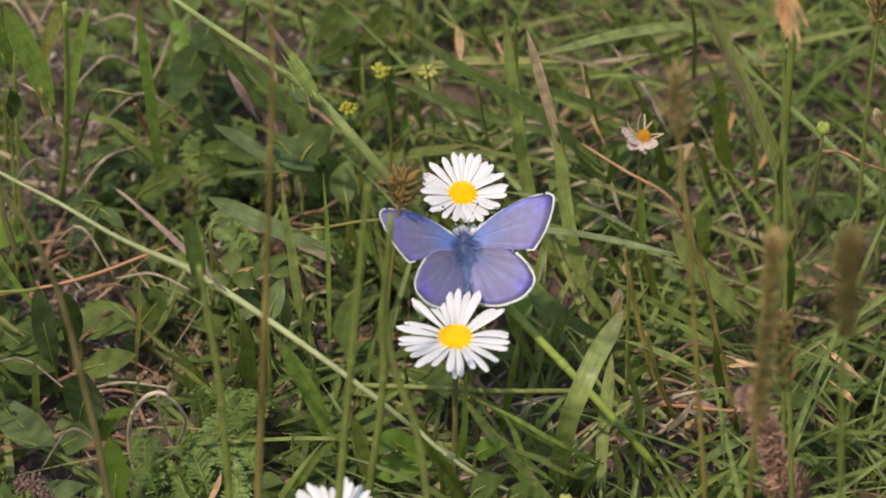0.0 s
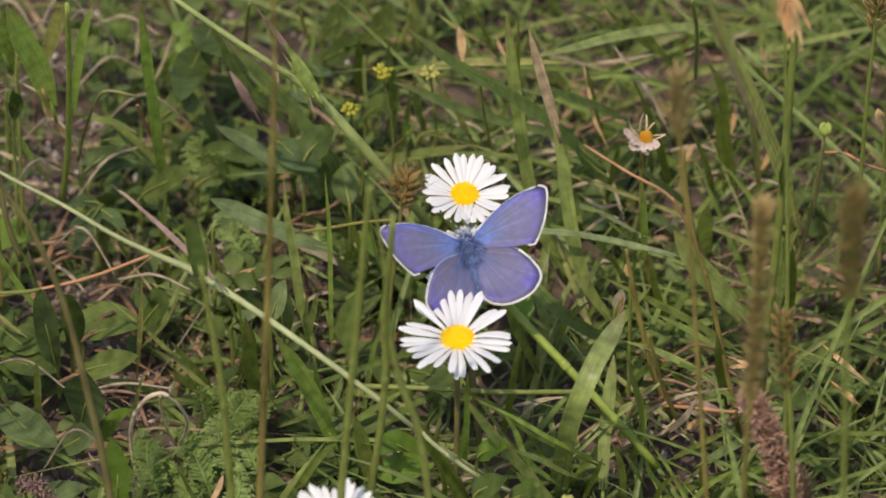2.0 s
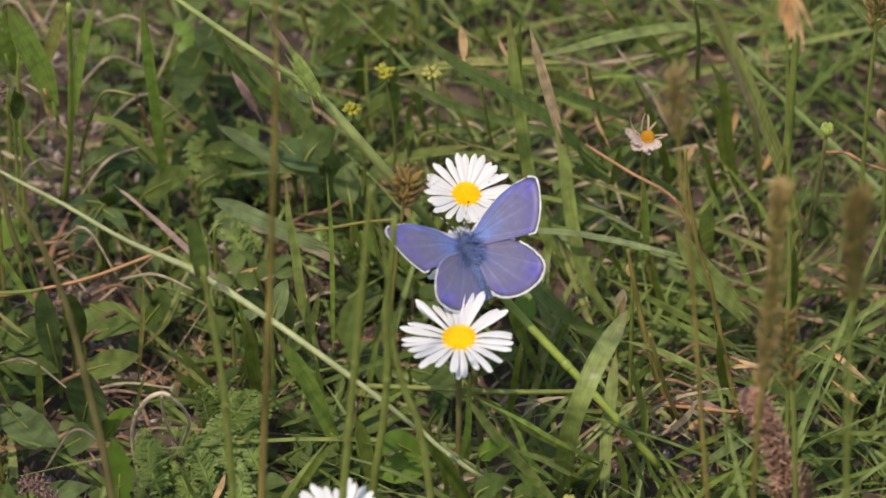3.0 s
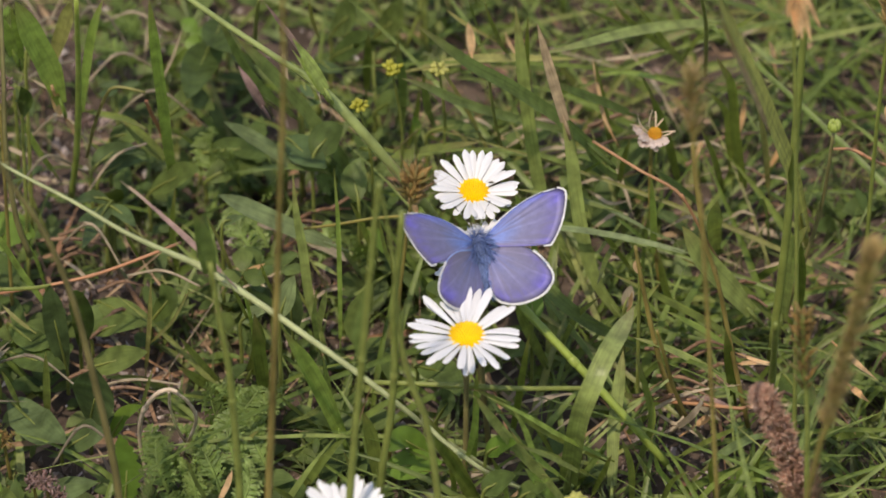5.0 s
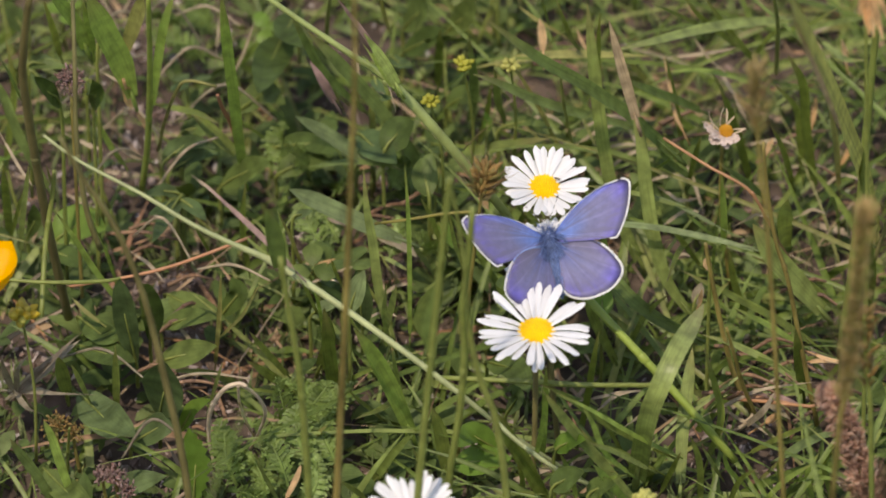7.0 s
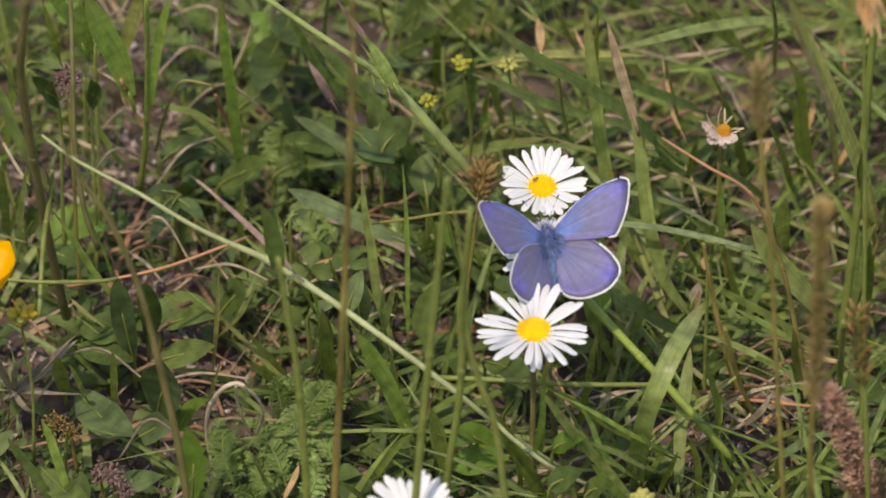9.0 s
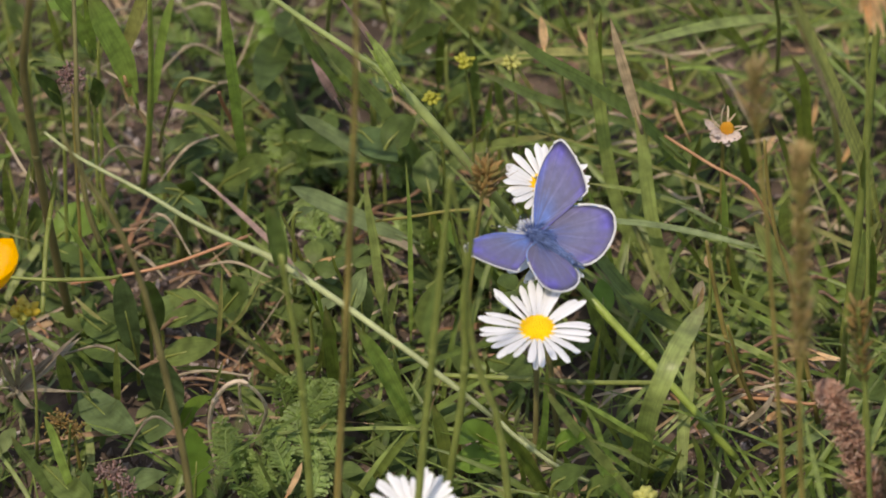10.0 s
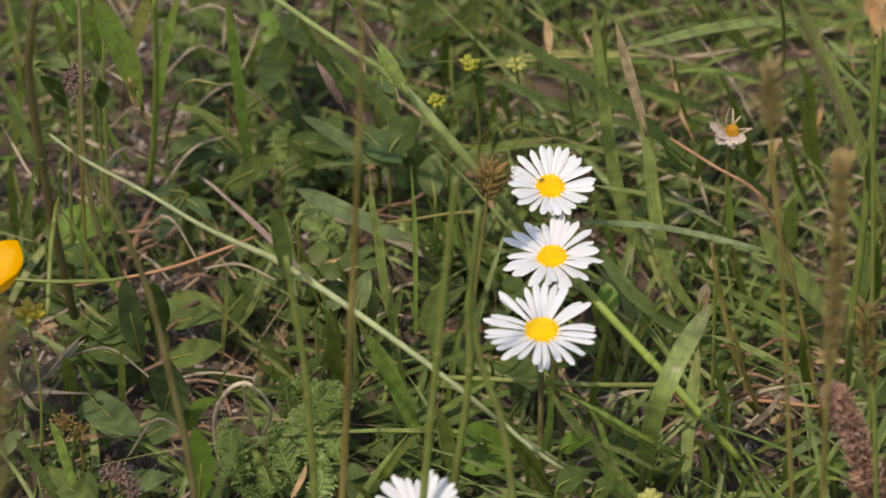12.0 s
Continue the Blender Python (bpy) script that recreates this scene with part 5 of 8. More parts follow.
grass_blade(STRAW, 0.7, (11.0, 58.9, 9.0), (14.8, 58.9, 12.1), (17.5, 57.5, 14.0), tip=0.55, base=0.75, label="pale dry straw over the soil")
grass_blade(STRAW, 0.7, (-0.6, 65.1, 9.0), (4.4, 63.2, 11.9), (7.7, 57.3, 14.0), tip=0.55, base=0.75, label="pale dry straw over the soil")
grass_blade(STRAW, 0.7, (-4.5, 69.6, 9.0), (-3.1, 67.9, 11.7), (-1.7, 65.6, 14.0), tip=0.55, base=0.75, label="pale dry straw over the soil")

# tangle under the seed heads
grass_blade(OLIVE_BLADE_LIT, 6.9, (66.8, 15.2, 20.0), (63.0, -5.9, 51.1), (59.2, -22.0, 73.2), (55.3, -38.6, 95.4), (51.4, -55.0, 116.5), (47.9, -69.6, 134.7), (45.1, -82.0, 150.0), tip=0.30, base=0.50, label="broad olive grass blade with a brown margin")
grass_blade(TAN, 1.3, (55.8, -48.6, 96.0), (52.1, -59.0, 113.2), (48.6, -68.5, 128.4), (46.1, -75.9, 140.0), tip=0.50, base=0.75, label="brown withered margin of a grass blade")
grass_blade(GRASS, 1.4, (46.0, 67.6, 20.0), (42.5, 64.5, 27.1), (37.9, 60.4, 36.9), (33.9, 56.7, 46.0), tip=0.55, base=0.75, label="green grass blade leaning through the turf")
grass_blade(GRASS, 1.3, (42.4, 68.6, 24.0), (38.0, 64.8, 30.6), (33.5, 60.9, 37.8), (30.3, 58.7, 44.0), tip=0.55, base=0.75, label="green grass blade leaning through the turf")
grass_blade(GRASS, 0.9, (34.4, 73.5, 26.0), (29.3, 65.9, 34.6), (23.6, 57.1, 44.0), tip=0.55, base=0.75, label="green grass blade leaning through the turf")
grass_blade(GRASS_LIME_LIT, 0.9, (43.1, 61.2, 22.0), (38.1, 60.7, 24.2), (32.6, 58.8, 26.6), (24.7, 53.0, 30.0), tip=0.55, base=0.75, label="bright lime-green grass blade in the sun")
grass_blade(GRASS, 0.8, (38.9, 67.2, 14.0), (37.4, 63.3, 20.0), (35.9, 59.3, 26.0), tip=0.55, base=0.75, label="green grass blade leaning through the turf")
grass_blade(GRASS, 1.9, (56.0, 46.4, 8.0), (54.0, 44.5, 23.2), (53.0, 42.9, 35.3), (49.9, 40.5, 44.0), tip=0.50, base=0.75, label="green grass blade leaning through the turf")
grass_blade(GRASS, 1.5, (53.8, 50.0, 8.0), (52.9, 48.1, 19.1), (51.8, 46.5, 27.1), (46.2, 40.9, 38.0), tip=0.55, base=0.75, label="green grass blade leaning through the turf")
plain_stem(STEM, [0.42, 0.42, 0.32], (48.9, 74.7, 14.0), (48.3, 54.2, 40.2), (46.7, 38.3, 60.0), label="slender green grass stem in the turf")
grass_blade(PEACH, 0.8, (30.1, 46.1, 22.0), (28.7, 46.8, 25.2), (27.6, 48.7, 30.6), (26.5, 50.5, 36.0), tip=0.55, base=0.75, label="pinkish dry grass stalk in the turf")
grass_blade(STRAW, 0.6, (38.7, 64.3, 22.0), (35.1, 63.9, 26.0), (32.4, 64.8, 30.0), tip=0.55, base=0.75, label="pale dry straw over the soil")
grass_blade(STRAW, 0.7, (29.7, 79.9, 14.0), (35.4, 77.3, 16.8), (41.7, 75.0, 20.0), tip=0.55, base=0.75, label="pale dry straw over the soil")
grass_blade(STRAW, 0.7, (42.7, 60.4, 14.0), (41.6, 60.6, 16.3), (40.2, 61.5, 20.0), tip=0.55, base=0.75, label="pale dry straw over the soil")
grass_blade(STRAW, 0.6, (46.2, 71.7, 22.0), (48.0, 67.8, 25.7), (50.0, 63.6, 30.0), tip=0.55, base=0.75, label="pale dry straw over the soil")
grass_blade(GRASS_PALE_LIT, 1.2, (57.8, 71.7, 24.0), (60.0, 65.9, 25.9), (62.1, 61.1, 27.6), (65.7, 57.8, 30.0), tip=0.55, base=0.75, label="pale sunlit grass blade over the turf")
grass_blade(GRASS, 1.4, (65.3, 72.5, 10.0), (61.7, 62.8, 23.1), (58.2, 54.0, 34.0), tip=0.55, base=0.75, label="green grass blade leaning through the turf")
grass_blade(GRASS, 1.1, (44.4, 72.1, 20.0), (48.0, 68.7, 28.1), (54.1, 58.9, 37.5), (60.2, 51.1, 48.0), tip=0.55, base=0.75, label="green grass blade leaning through the turf")
grass_blade(GRASS, 1.1, (50.5, 69.2, 14.0), (53.4, 57.5, 24.2), (56.1, 45.3, 34.0), tip=0.55, base=0.75, label="green grass blade leaning through the turf")
grass_blade(PEACH, 1.1, (55.6, 58.4, 14.0), (56.0, 58.8, 17.1), (56.2, 59.2, 20.0), tip=0.55, base=0.75, label="dry orange-tan dead grass leaf")
grass_blade(PEACH, 1.2, (46.5, 53.6, 10.0), (47.3, 53.8, 12.2), (48.1, 53.8, 14.0), tip=0.55, base=0.75, label="dry orange-tan dead grass leaf")
grass_blade(PEACH, 1.1, (61.1, 48.5, 12.0), (62.3, 48.0, 15.1), (63.1, 47.8, 18.0), tip=0.55, base=0.75, label="dry orange-tan dead grass leaf")
grass_blade(PEACH, 1.1, (62.3, 70.5, 20.0), (61.9, 70.2, 23.0), (61.2, 69.8, 26.0), tip=0.55, base=0.75, label="dry orange-tan dead grass leaf")
grass_blade(GRASS, 1.7, (43.8, 48.9, 6.0), (41.2, 42.7, 21.6), (38.7, 37.7, 33.6), (37.0, 34.6, 40.0), tip=0.55, base=0.75, label="green grass blade leaning through the turf")
grass_blade(GRASS, 1.7, (52.0, 49.0, 6.0), (49.6, 38.9, 21.9), (46.6, 29.3, 36.0), tip=0.55, base=0.75, label="green grass blade leaning through the turf")
grass_blade(GRASS_OLIVE, 1.2, (60.7, 46.5, 8.0), (59.5, 40.1, 23.9), (57.3, 33.1, 40.0), tip=0.55, base=0.75, label="olive ageing grass blade in the turf")
grass_blade(GRASS, 1.4, (30.5, 60.5, 8.0), (28.8, 53.4, 22.9), (26.8, 45.2, 40.0), tip=0.55, base=0.75, label="green grass blade leaning through the turf")
grass_blade(GRASS_DARK, 1.7, (35.1, 48.7, 6.0), (28.2, 37.5, 20.0), (24.5, 31.6, 30.0), tip=0.55, base=0.75, label="dull blue-green grass blade over the turf")
grass_blade(GRASS, 1.2, (31.5, 43.5, 10.0), (32.5, 38.1, 21.0), (33.6, 33.5, 30.0), tip=0.55, base=0.75, label="green grass blade leaning through the turf")
grass_blade(STRAW, 0.7, (43.9, 59.7, 8.0), (49.3, 56.3, 11.7), (52.4, 51.1, 14.0), tip=0.55, base=0.75, label="pale dry straw over the soil")
grass_blade(STRAW, 0.7, (50.4, 51.7, 8.0), (54.6, 49.1, 11.4), (57.7, 44.7, 14.0), tip=0.55, base=0.75, label="pale dry straw over the soil")
grass_blade(STRAW, 0.7, (33.9, 40.8, 8.0), (32.5, 43.5, 11.4), (31.1, 45.4, 14.0), tip=0.55, base=0.75, label="pale dry straw over the soil")
grass_blade(STRAW, 0.7, (57.9, 46.5, 8.0), (61.1, 46.4, 10.8), (65.2, 40.6, 14.0), tip=0.55, base=0.75, label="pale dry straw over the soil")
grass_blade(STRAW, 0.7, (37.6, 84.3, 8.0), (39.6, 73.9, 11.7), (40.6, 67.2, 14.0), tip=0.55, base=0.75, label="pale dry straw over the soil")
grass_blade(STRAW, 0.7, (56.7, 95.8, 8.0), (61.1, 95.4, 11.1), (65.4, 93.4, 14.0), tip=0.55, base=0.75, label="pale dry straw over the soil")

# the bare patch and its leaves
grass_blade(GRASS_LIME_LIT, 1.2, (-76.5, 3.3, 12.0), (-79.2, 1.6, 18.3), (-81.6, -0.1, 24.2), (-85.0, -2.2, 33.3), (-87.8, -4.1, 40.0), tip=0.55, base=0.75, label="bright lime-green grass blade in the sun")
grass_blade(GRASS_PALE_LIT, 1.1, (-95.8, 16.8, 14.0), (-95.0, 12.6, 24.4), (-93.7, 7.5, 36.4), (-92.9, 4.3, 44.0), tip=0.55, base=0.75, label="pale sunlit grass blade over the turf")
grass_blade(GRASS, 0.9, (-98.3, 21.1, 12.0), (-96.3, 15.8, 23.2), (-94.3, 10.6, 34.0), tip=0.55, base=0.75, label="green grass blade leaning through the turf")
grass_blade(GRASS, 1.1, (-89.1, 39.1, 8.0), (-90.0, 29.4, 19.5), (-90.5, 17.7, 34.0), tip=0.55, base=0.75, label="green grass blade leaning through the turf")
broad_leaf(BROAD_LIME, 8.1, (-89.7, 25.0, 10.0), (-85.7, 26.2, 12.8), (-79.7, 20.9, 16.0), peak=0.45, wave=0.05, cup=0.15, label="bright green leaf lit by the sun")
broad_leaf(BROAD, 3.9, (-92.1, 22.7, 10.0), (-87.0, 17.7, 12.0), (-82.4, 11.1, 14.0), peak=0.45, wave=0.05, cup=0.15, label="broad dull green leaf low among the grass")
grass_blade(GRASS_LIME_LIT, 0.7, (-77.4, 11.7, 10.0), (-78.7, 5.4, 22.0), (-80.0, 1.1, 29.4), (-81.0, -4.6, 40.0), tip=0.55, base=0.75, label="bright lime-green grass blade in the sun")
broad_leaf(BROAD, 4.6, (-70.4, -6.1, 10.0), (-69.5, -12.2, 21.2), (-70.4, -18.2, 31.2), (-71.0, -21.2, 36.0), peak=0.45, wave=0.05, cup=0.15, label="oval dull green leaf with a pale midrib")
broad_leaf(BROAD_BLUE, 4.4, (-72.8, -10.3, 8.0), (-74.2, -13.0, 18.3), (-75.0, -15.6, 28.5), (-75.2, -17.0, 34.0), peak=0.45, wave=0.05, cup=0.15, label="greyish green rounded leaf over the soil")
broad_leaf(BROAD_BLUE, 3.2, (-65.2, 29.3, 18.0), (-67.8, 21.1, 19.7), (-70.3, 9.4, 22.0), peak=0.45, wave=0.05, cup=0.15, label="lobed grey-green leaf over the soil")
broad_leaf(BROAD_BLUE, 2.8, (-66.3, 27.9, 18.0), (-63.1, 23.0, 19.9), (-60.4, 16.1, 22.0), peak=0.45, wave=0.05, cup=0.15, label="lobed grey-green leaf over the soil")
broad_leaf(BROAD_BLUE, 2.6, (-65.5, 28.9, 18.0), (-68.9, 28.1, 20.0), (-72.2, 23.7, 22.0), peak=0.45, wave=0.05, cup=0.15, label="lobed grey-green leaf over the soil")
broad_leaf(BROAD_BLUE, 2.1, (-66.6, 27.9, 18.0), (-69.1, 21.7, 20.3), (-71.3, 17.7, 22.0), peak=0.45, wave=0.05, cup=0.15, label="lobed grey-green leaf over the soil")
broad_leaf(BROAD, 5.1, (-68.0, 11.3, 8.0), (-62.6, 4.0, 10.8), (-56.3, -4.1, 14.0), peak=0.45, wave=0.05, cup=0.15, label="broad dull green leaf low among the grass")
broad_leaf(BROAD, 3.9, (-68.6, 0.9, 8.0), (-63.7, -0.6, 11.7), (-57.6, -5.9, 16.0), peak=0.45, wave=0.05, cup=0.15, label="broad dull green leaf low among the grass")
grass_blade(STRAW, 0.6, (-62.6, 36.5, 16.0), (-60.2, 31.3, 17.9), (-57.6, 25.1, 20.0), tip=0.55, base=0.75, label="pale dry straw over the soil")
grass_blade(STRAW, 0.7, (-74.2, 20.8, 10.0), (-71.3, 15.6, 11.7), (-68.0, 7.1, 14.0), tip=0.55, base=0.75, label="pale dry straw over the soil")
grass_blade(GRASS, 0.9, (-59.5, 9.0, 20.0), (-60.9, 3.4, 28.1), (-61.9, -0.7, 34.0), tip=0.55, base=0.75, label="green grass blade leaning through the turf")
grass_blade(GRASS_OLIVE, 0.9, (-58.0, -9.2, 8.0), (-57.0, -13.1, 22.0), (-56.3, -17.2, 36.0), tip=0.55, base=0.75, label="olive ageing grass blade in the turf")
grass_blade(GRASS_OLIVE, 0.8, (-80.2, -2.2, 12.0), (-82.9, -1.3, 13.9), (-85.5, 0.2, 16.0), tip=0.55, base=0.75, label="olive ageing grass blade in the turf")
grass_blade(WITHERED, 0.8, (-94.3, 14.4, 8.0), (-92.2, 12.6, 11.4), (-90.3, 10.6, 14.0), tip=0.55, base=0.75, label="grey-brown withered leaf over the soil")
grass_blade(GRASS, 1.7, (-98.8, 30.9, 6.0), (-98.4, 19.6, 24.3), (-98.1, 9.7, 40.0), tip=0.55, base=0.75, label="green grass blade leaning through the turf")
broad_leaf(BROAD, 3.0, (-95.2, 28.4, 8.0), (-93.6, 25.7, 14.2), (-93.5, 23.5, 20.0), peak=0.45, wave=0.05, cup=0.15, label="broad dull green leaf low among the grass")
broad_leaf(BROAD, 4.6, (-84.5, 6.6, 6.0), (-79.7, -4.0, 10.4), (-75.1, -10.1, 14.0), peak=0.45, wave=0.05, cup=0.15, label="broad dull green leaf low among the grass")

# low leaves in front of the bare patch
broad_leaf(BROAD_BLUE, 8.6, (-67.9, -28.3, 10.0), (-66.6, -34.6, 21.3), (-65.8, -41.7, 34.0), peak=0.55, wave=0.01, cup=0.15, label="rounded bluish-green clover leaflet")
broad_leaf(BROAD_LIME, 6.0, (-61.0, -46.1, 4.0), (-60.4, -47.2, 14.4), (-61.5, -48.4, 24.0), peak=0.45, wave=0.05, cup=0.15, teeth=0.30, label="toothed bright green leaf by the soil")
broad_leaf(BROAD_BLUE, 7.4, (-83.3, -18.9, 8.0), (-78.0, -30.8, 11.9), (-71.7, -41.9, 16.0), peak=0.45, wave=0.18, cup=0.15, label="crinkled dull green leaf over the soil")
broad_leaf(BROAD_BLUE, 5.1, (-73.3, -31.4, 6.0), (-68.0, -31.2, 10.0), (-63.2, -30.2, 14.0), peak=0.45, wave=0.15, cup=0.15, label="crinkled dull green leaf over the soil")
broad_leaf(BROAD_BLUE, 4.6, (-78.0, -46.4, 4.0), (-72.3, -44.3, 7.1), (-65.9, -45.6, 10.0), peak=0.45, wave=0.12, cup=0.15, label="crinkled dull green leaf over the soil")
broad_leaf(BROAD, 5.3, (-89.0, -36.6, 4.0), (-84.1, -48.6, 8.5), (-79.5, -56.0, 12.0), peak=0.45, wave=0.10, cup=0.15, label="broad dull green leaf low among the grass")
broad_leaf(BROAD, 5.1, (-84.1, -2.0, 6.0), (-78.4, -9.4, 10.0), (-72.7, -16.9, 14.0), peak=0.45, wave=0.05, cup=0.15, label="broad dull green leaf low among the grass")
broad_leaf(BROAD, 5.3, (-68.8, -9.4, 8.0), (-63.4, -11.5, 11.8), (-57.4, -14.4, 16.0), peak=0.45, wave=0.05, cup=0.15, label="broad dull green leaf low among the grass")
grass_blade(GRASS_LIME_LIT, 1.7, (-83.0, -46.4, 4.0), (-85.1, -46.4, 12.1), (-87.0, -46.3, 20.1), (-88.3, -46.5, 24.0), tip=0.55, base=0.75, label="bright lime-green grass blade in the sun")
plain_stem(STEM, [0.32, 0.32, 0.24], (-84.7, -37.4, 4.0), (-84.3, -40.6, 12.1), (-83.7, -43.8, 20.0), label="slender green grass stem in the turf")
grass_blade(GRASS_DARK, 1.9, (-86.9, -46.5, 4.0), (-89.7, -48.5, 12.4), (-92.6, -50.8, 19.6), (-94.2, -52.0, 24.0), tip=0.55, base=0.75, label="dull blue-green grass blade over the turf")
grass_blade(WITHERED, 2.6, (-93.9, -22.3, 12.0), (-88.3, -21.2, 17.0), (-82.7, -20.3, 22.0), tip=0.55, base=0.75, label="grey-brown withered leaf over the soil", twist=0.8)
grass_blade(WITHERED, 1.4, (-94.1, -23.1, 12.0), (-90.9, -24.1, 12.8), (-86.5, -26.7, 14.0), tip=0.55, base=0.75, label="grey-brown withered leaf over the soil")
grass_blade(GRASS_PALE_LIT, 1.1, (-81.3, -25.0, 12.0), (-82.5, -30.3, 20.6), (-83.6, -35.0, 28.0), tip=0.55, base=0.75, label="pale sunlit grass blade over the turf")
grass_blade(GRASS, 2.6, (-85.5, -21.4, 10.0), (-86.0, -23.1, 15.9), (-86.8, -25.0, 22.0), tip=0.55, base=0.75, label="green grass blade leaning through the turf")
grass_blade(GRASS, 1.4, (-76.2, -22.2, 6.0), (-75.9, -25.7, 17.0), (-75.7, -29.3, 28.0), tip=0.55, base=0.75, label="green grass blade leaning through the turf")
broad_leaf(BROAD_LIME, 3.0, (-64.0, -30.2, 8.0), (-61.6, -31.5, 14.5), (-57.8, -35.2, 20.0), peak=0.45, wave=0.05, cup=0.15, label="bright green leaf lit by the sun")
grass_blade(GRASS_PALE_LIT, 0.8, (-58.7, -25.2, 10.0), (-57.1, -30.8, 20.0), (-55.5, -36.6, 30.0), tip=0.55, base=0.75, label="pale sunlit grass blade over the turf")
grass_blade(WITHERED, 0.8, (-65.1, 3.5, 6.0), (-63.2, -2.6, 8.1), (-62.4, -8.7, 10.0), tip=0.55, base=0.75, label="grey-brown withered leaf over the soil")

# green blades round the yarrow
grass_blade(GRASS_LIME_LIT, 3.2, (-20.9, -27.3, 6.0), (-24.3, -30.0, 18.4), (-27.6, -32.9, 28.7), (-31.3, -36.2, 38.0), tip=0.50, base=0.75, label="bright lime-green grass blade in the sun")
grass_blade(GRASS, 2.6, (-35.0, -17.4, 6.0), (-36.0, -21.1, 17.8), (-36.9, -26.3, 34.0), tip=0.40, base=0.75, label="green grass blade leaning through the turf")
grass_blade(GRASS_PALE_LIT, 0.9, (-22.6, -23.4, 10.0), (-23.6, -28.4, 21.1), (-24.3, -32.5, 30.0), tip=0.55, base=0.75, label="pale sunlit grass blade over the turf")
grass_blade(GRASS, 2.0, (-42.6, -15.8, 6.0), (-47.2, -19.9, 13.3), (-51.4, -23.7, 20.0), tip=0.55, base=0.75, label="green grass blade leaning through the turf")
grass_blade(GRASS, 1.3, (-44.5, -12.7, 8.0), (-48.3, -16.9, 17.0), (-51.1, -20.0, 24.0), tip=0.55, base=0.75, label="green grass blade leaning through the turf")
grass_blade(PEACH, 1.1, (-43.2, -58.4, 16.0), (-41.5, -57.4, 19.5), (-40.6, -56.5, 22.0), tip=0.55, base=0.75, label="dry orange-tan dead grass leaf")
grass_blade(GRASS_PALE_LIT, 0.8, (-45.0, -45.9, 4.0), (-47.4, -49.7, 13.2), (-49.3, -53.0, 22.0), tip=0.55, base=0.75, label="pale sunlit grass blade over the turf")
grass_blade(GRASS, 1.2, (-23.0, -14.7, 6.0), (-25.9, -27.4, 12.2), (-30.9, -40.5, 20.0), tip=0.55, base=0.75, label="green grass blade leaning through the turf")
grass_blade(GRASS, 1.1, (-26.5, -23.2, 6.0), (-29.5, -31.4, 16.0), (-32.4, -39.6, 26.0), tip=0.55, base=0.75, label="green grass blade leaning through the turf")
grass_blade(GRASS, 1.1, (-17.2, -45.5, 4.0), (-18.2, -47.9, 12.8), (-20.3, -51.0, 22.0), tip=0.55, base=0.75, label="green grass blade leaning through the turf")
grass_blade(GRASS, 1.2, (-29.3, -44.0, 4.0), (-31.3, -47.2, 8.6), (-33.8, -51.3, 14.0), tip=0.55, base=0.75, label="green grass blade leaning through the turf")
grass_blade(GRASS_OLIVE, 0.9, (-39.6, -31.7, 6.0), (-37.9, -34.8, 11.9), (-36.2, -37.6, 16.0), tip=0.55, base=0.75, label="olive ageing grass blade in the turf")
grass_blade(GRASS_GREY, 3.5, (-23.2, 15.8, 18.0), (-30.9, 13.9, 23.7), (-38.3, 12.2, 29.4), (-44.4, 10.6, 34.0), tip=0.35, base=0.50, label="grey-green long leaf lying on the turf")
grass_blade(GRASS_PALE_LIT, 1.8, (-24.7, -0.3, 6.0), (-27.2, -0.6, 17.8), (-28.4, -0.6, 29.9), (-29.5, -0.7, 38.1), (-30.1, -0.8, 48.0), tip=0.60, base=0.75, label="pale sunlit grass blade over the turf")
grass_blade(GRASS_LIME_LIT, 0.9, (-21.5, -0.2, 8.0), (-21.5, -2.4, 24.7), (-21.7, -4.7, 40.0), (-22.3, -7.1, 54.0), tip=0.55, base=0.75, label="bright lime-green grass blade in the sun")
broad_leaf(BROAD_BLUE, 1.7, (-44.0, 16.7, 22.0), (-42.2, 17.2, 23.0), (-40.0, 17.0, 24.0), peak=0.45, wave=0.05, cup=0.15, label="greyish green rounded leaf over the soil")
broad_leaf(BROAD_BLUE, 4.6, (-30.5, 0.4, 8.0), (-30.8, -3.0, 18.3), (-31.5, -6.4, 28.0), peak=0.45, wave=0.05, cup=0.15, label="greyish green rounded leaf over the soil")
grass_blade(GRASS_PALE_LIT, 1.8, (-26.6, -1.3, 8.0), (-24.7, -11.6, 23.9), (-23.6, -18.3, 34.0), tip=0.55, base=0.75, label="pale sunlit grass blade over the turf")
grass_blade(GRASS, 2.6, (-38.5, -5.7, 4.0), (-36.6, -10.5, 14.7), (-37.3, -15.3, 26.0), tip=0.55, base=0.75, label="green grass blade leaning through the turf")
broad_leaf(BROAD, 4.6, (-17.6, -1.0, 6.0), (-18.5, 0.2, 12.5), (-15.5, 0.6, 20.0), peak=0.45, wave=0.05, cup=0.15, label="broad dull green leaf low among the grass")
grass_blade(PEACH, 1.1, (-41.0, 13.2, 12.0), (-38.6, 13.2, 13.9), (-35.8, 12.5, 16.0), tip=0.55, base=0.75, label="dry orange-tan dead grass leaf")
broad_leaf(WITHERED, 2.6, (-28.6, 32.2, 6.0), (-24.2, 28.6, 7.5), (-20.5, 22.0, 9.0), peak=0.45, wave=0.05, cup=0.15, label="brown withered leaf on the soil")
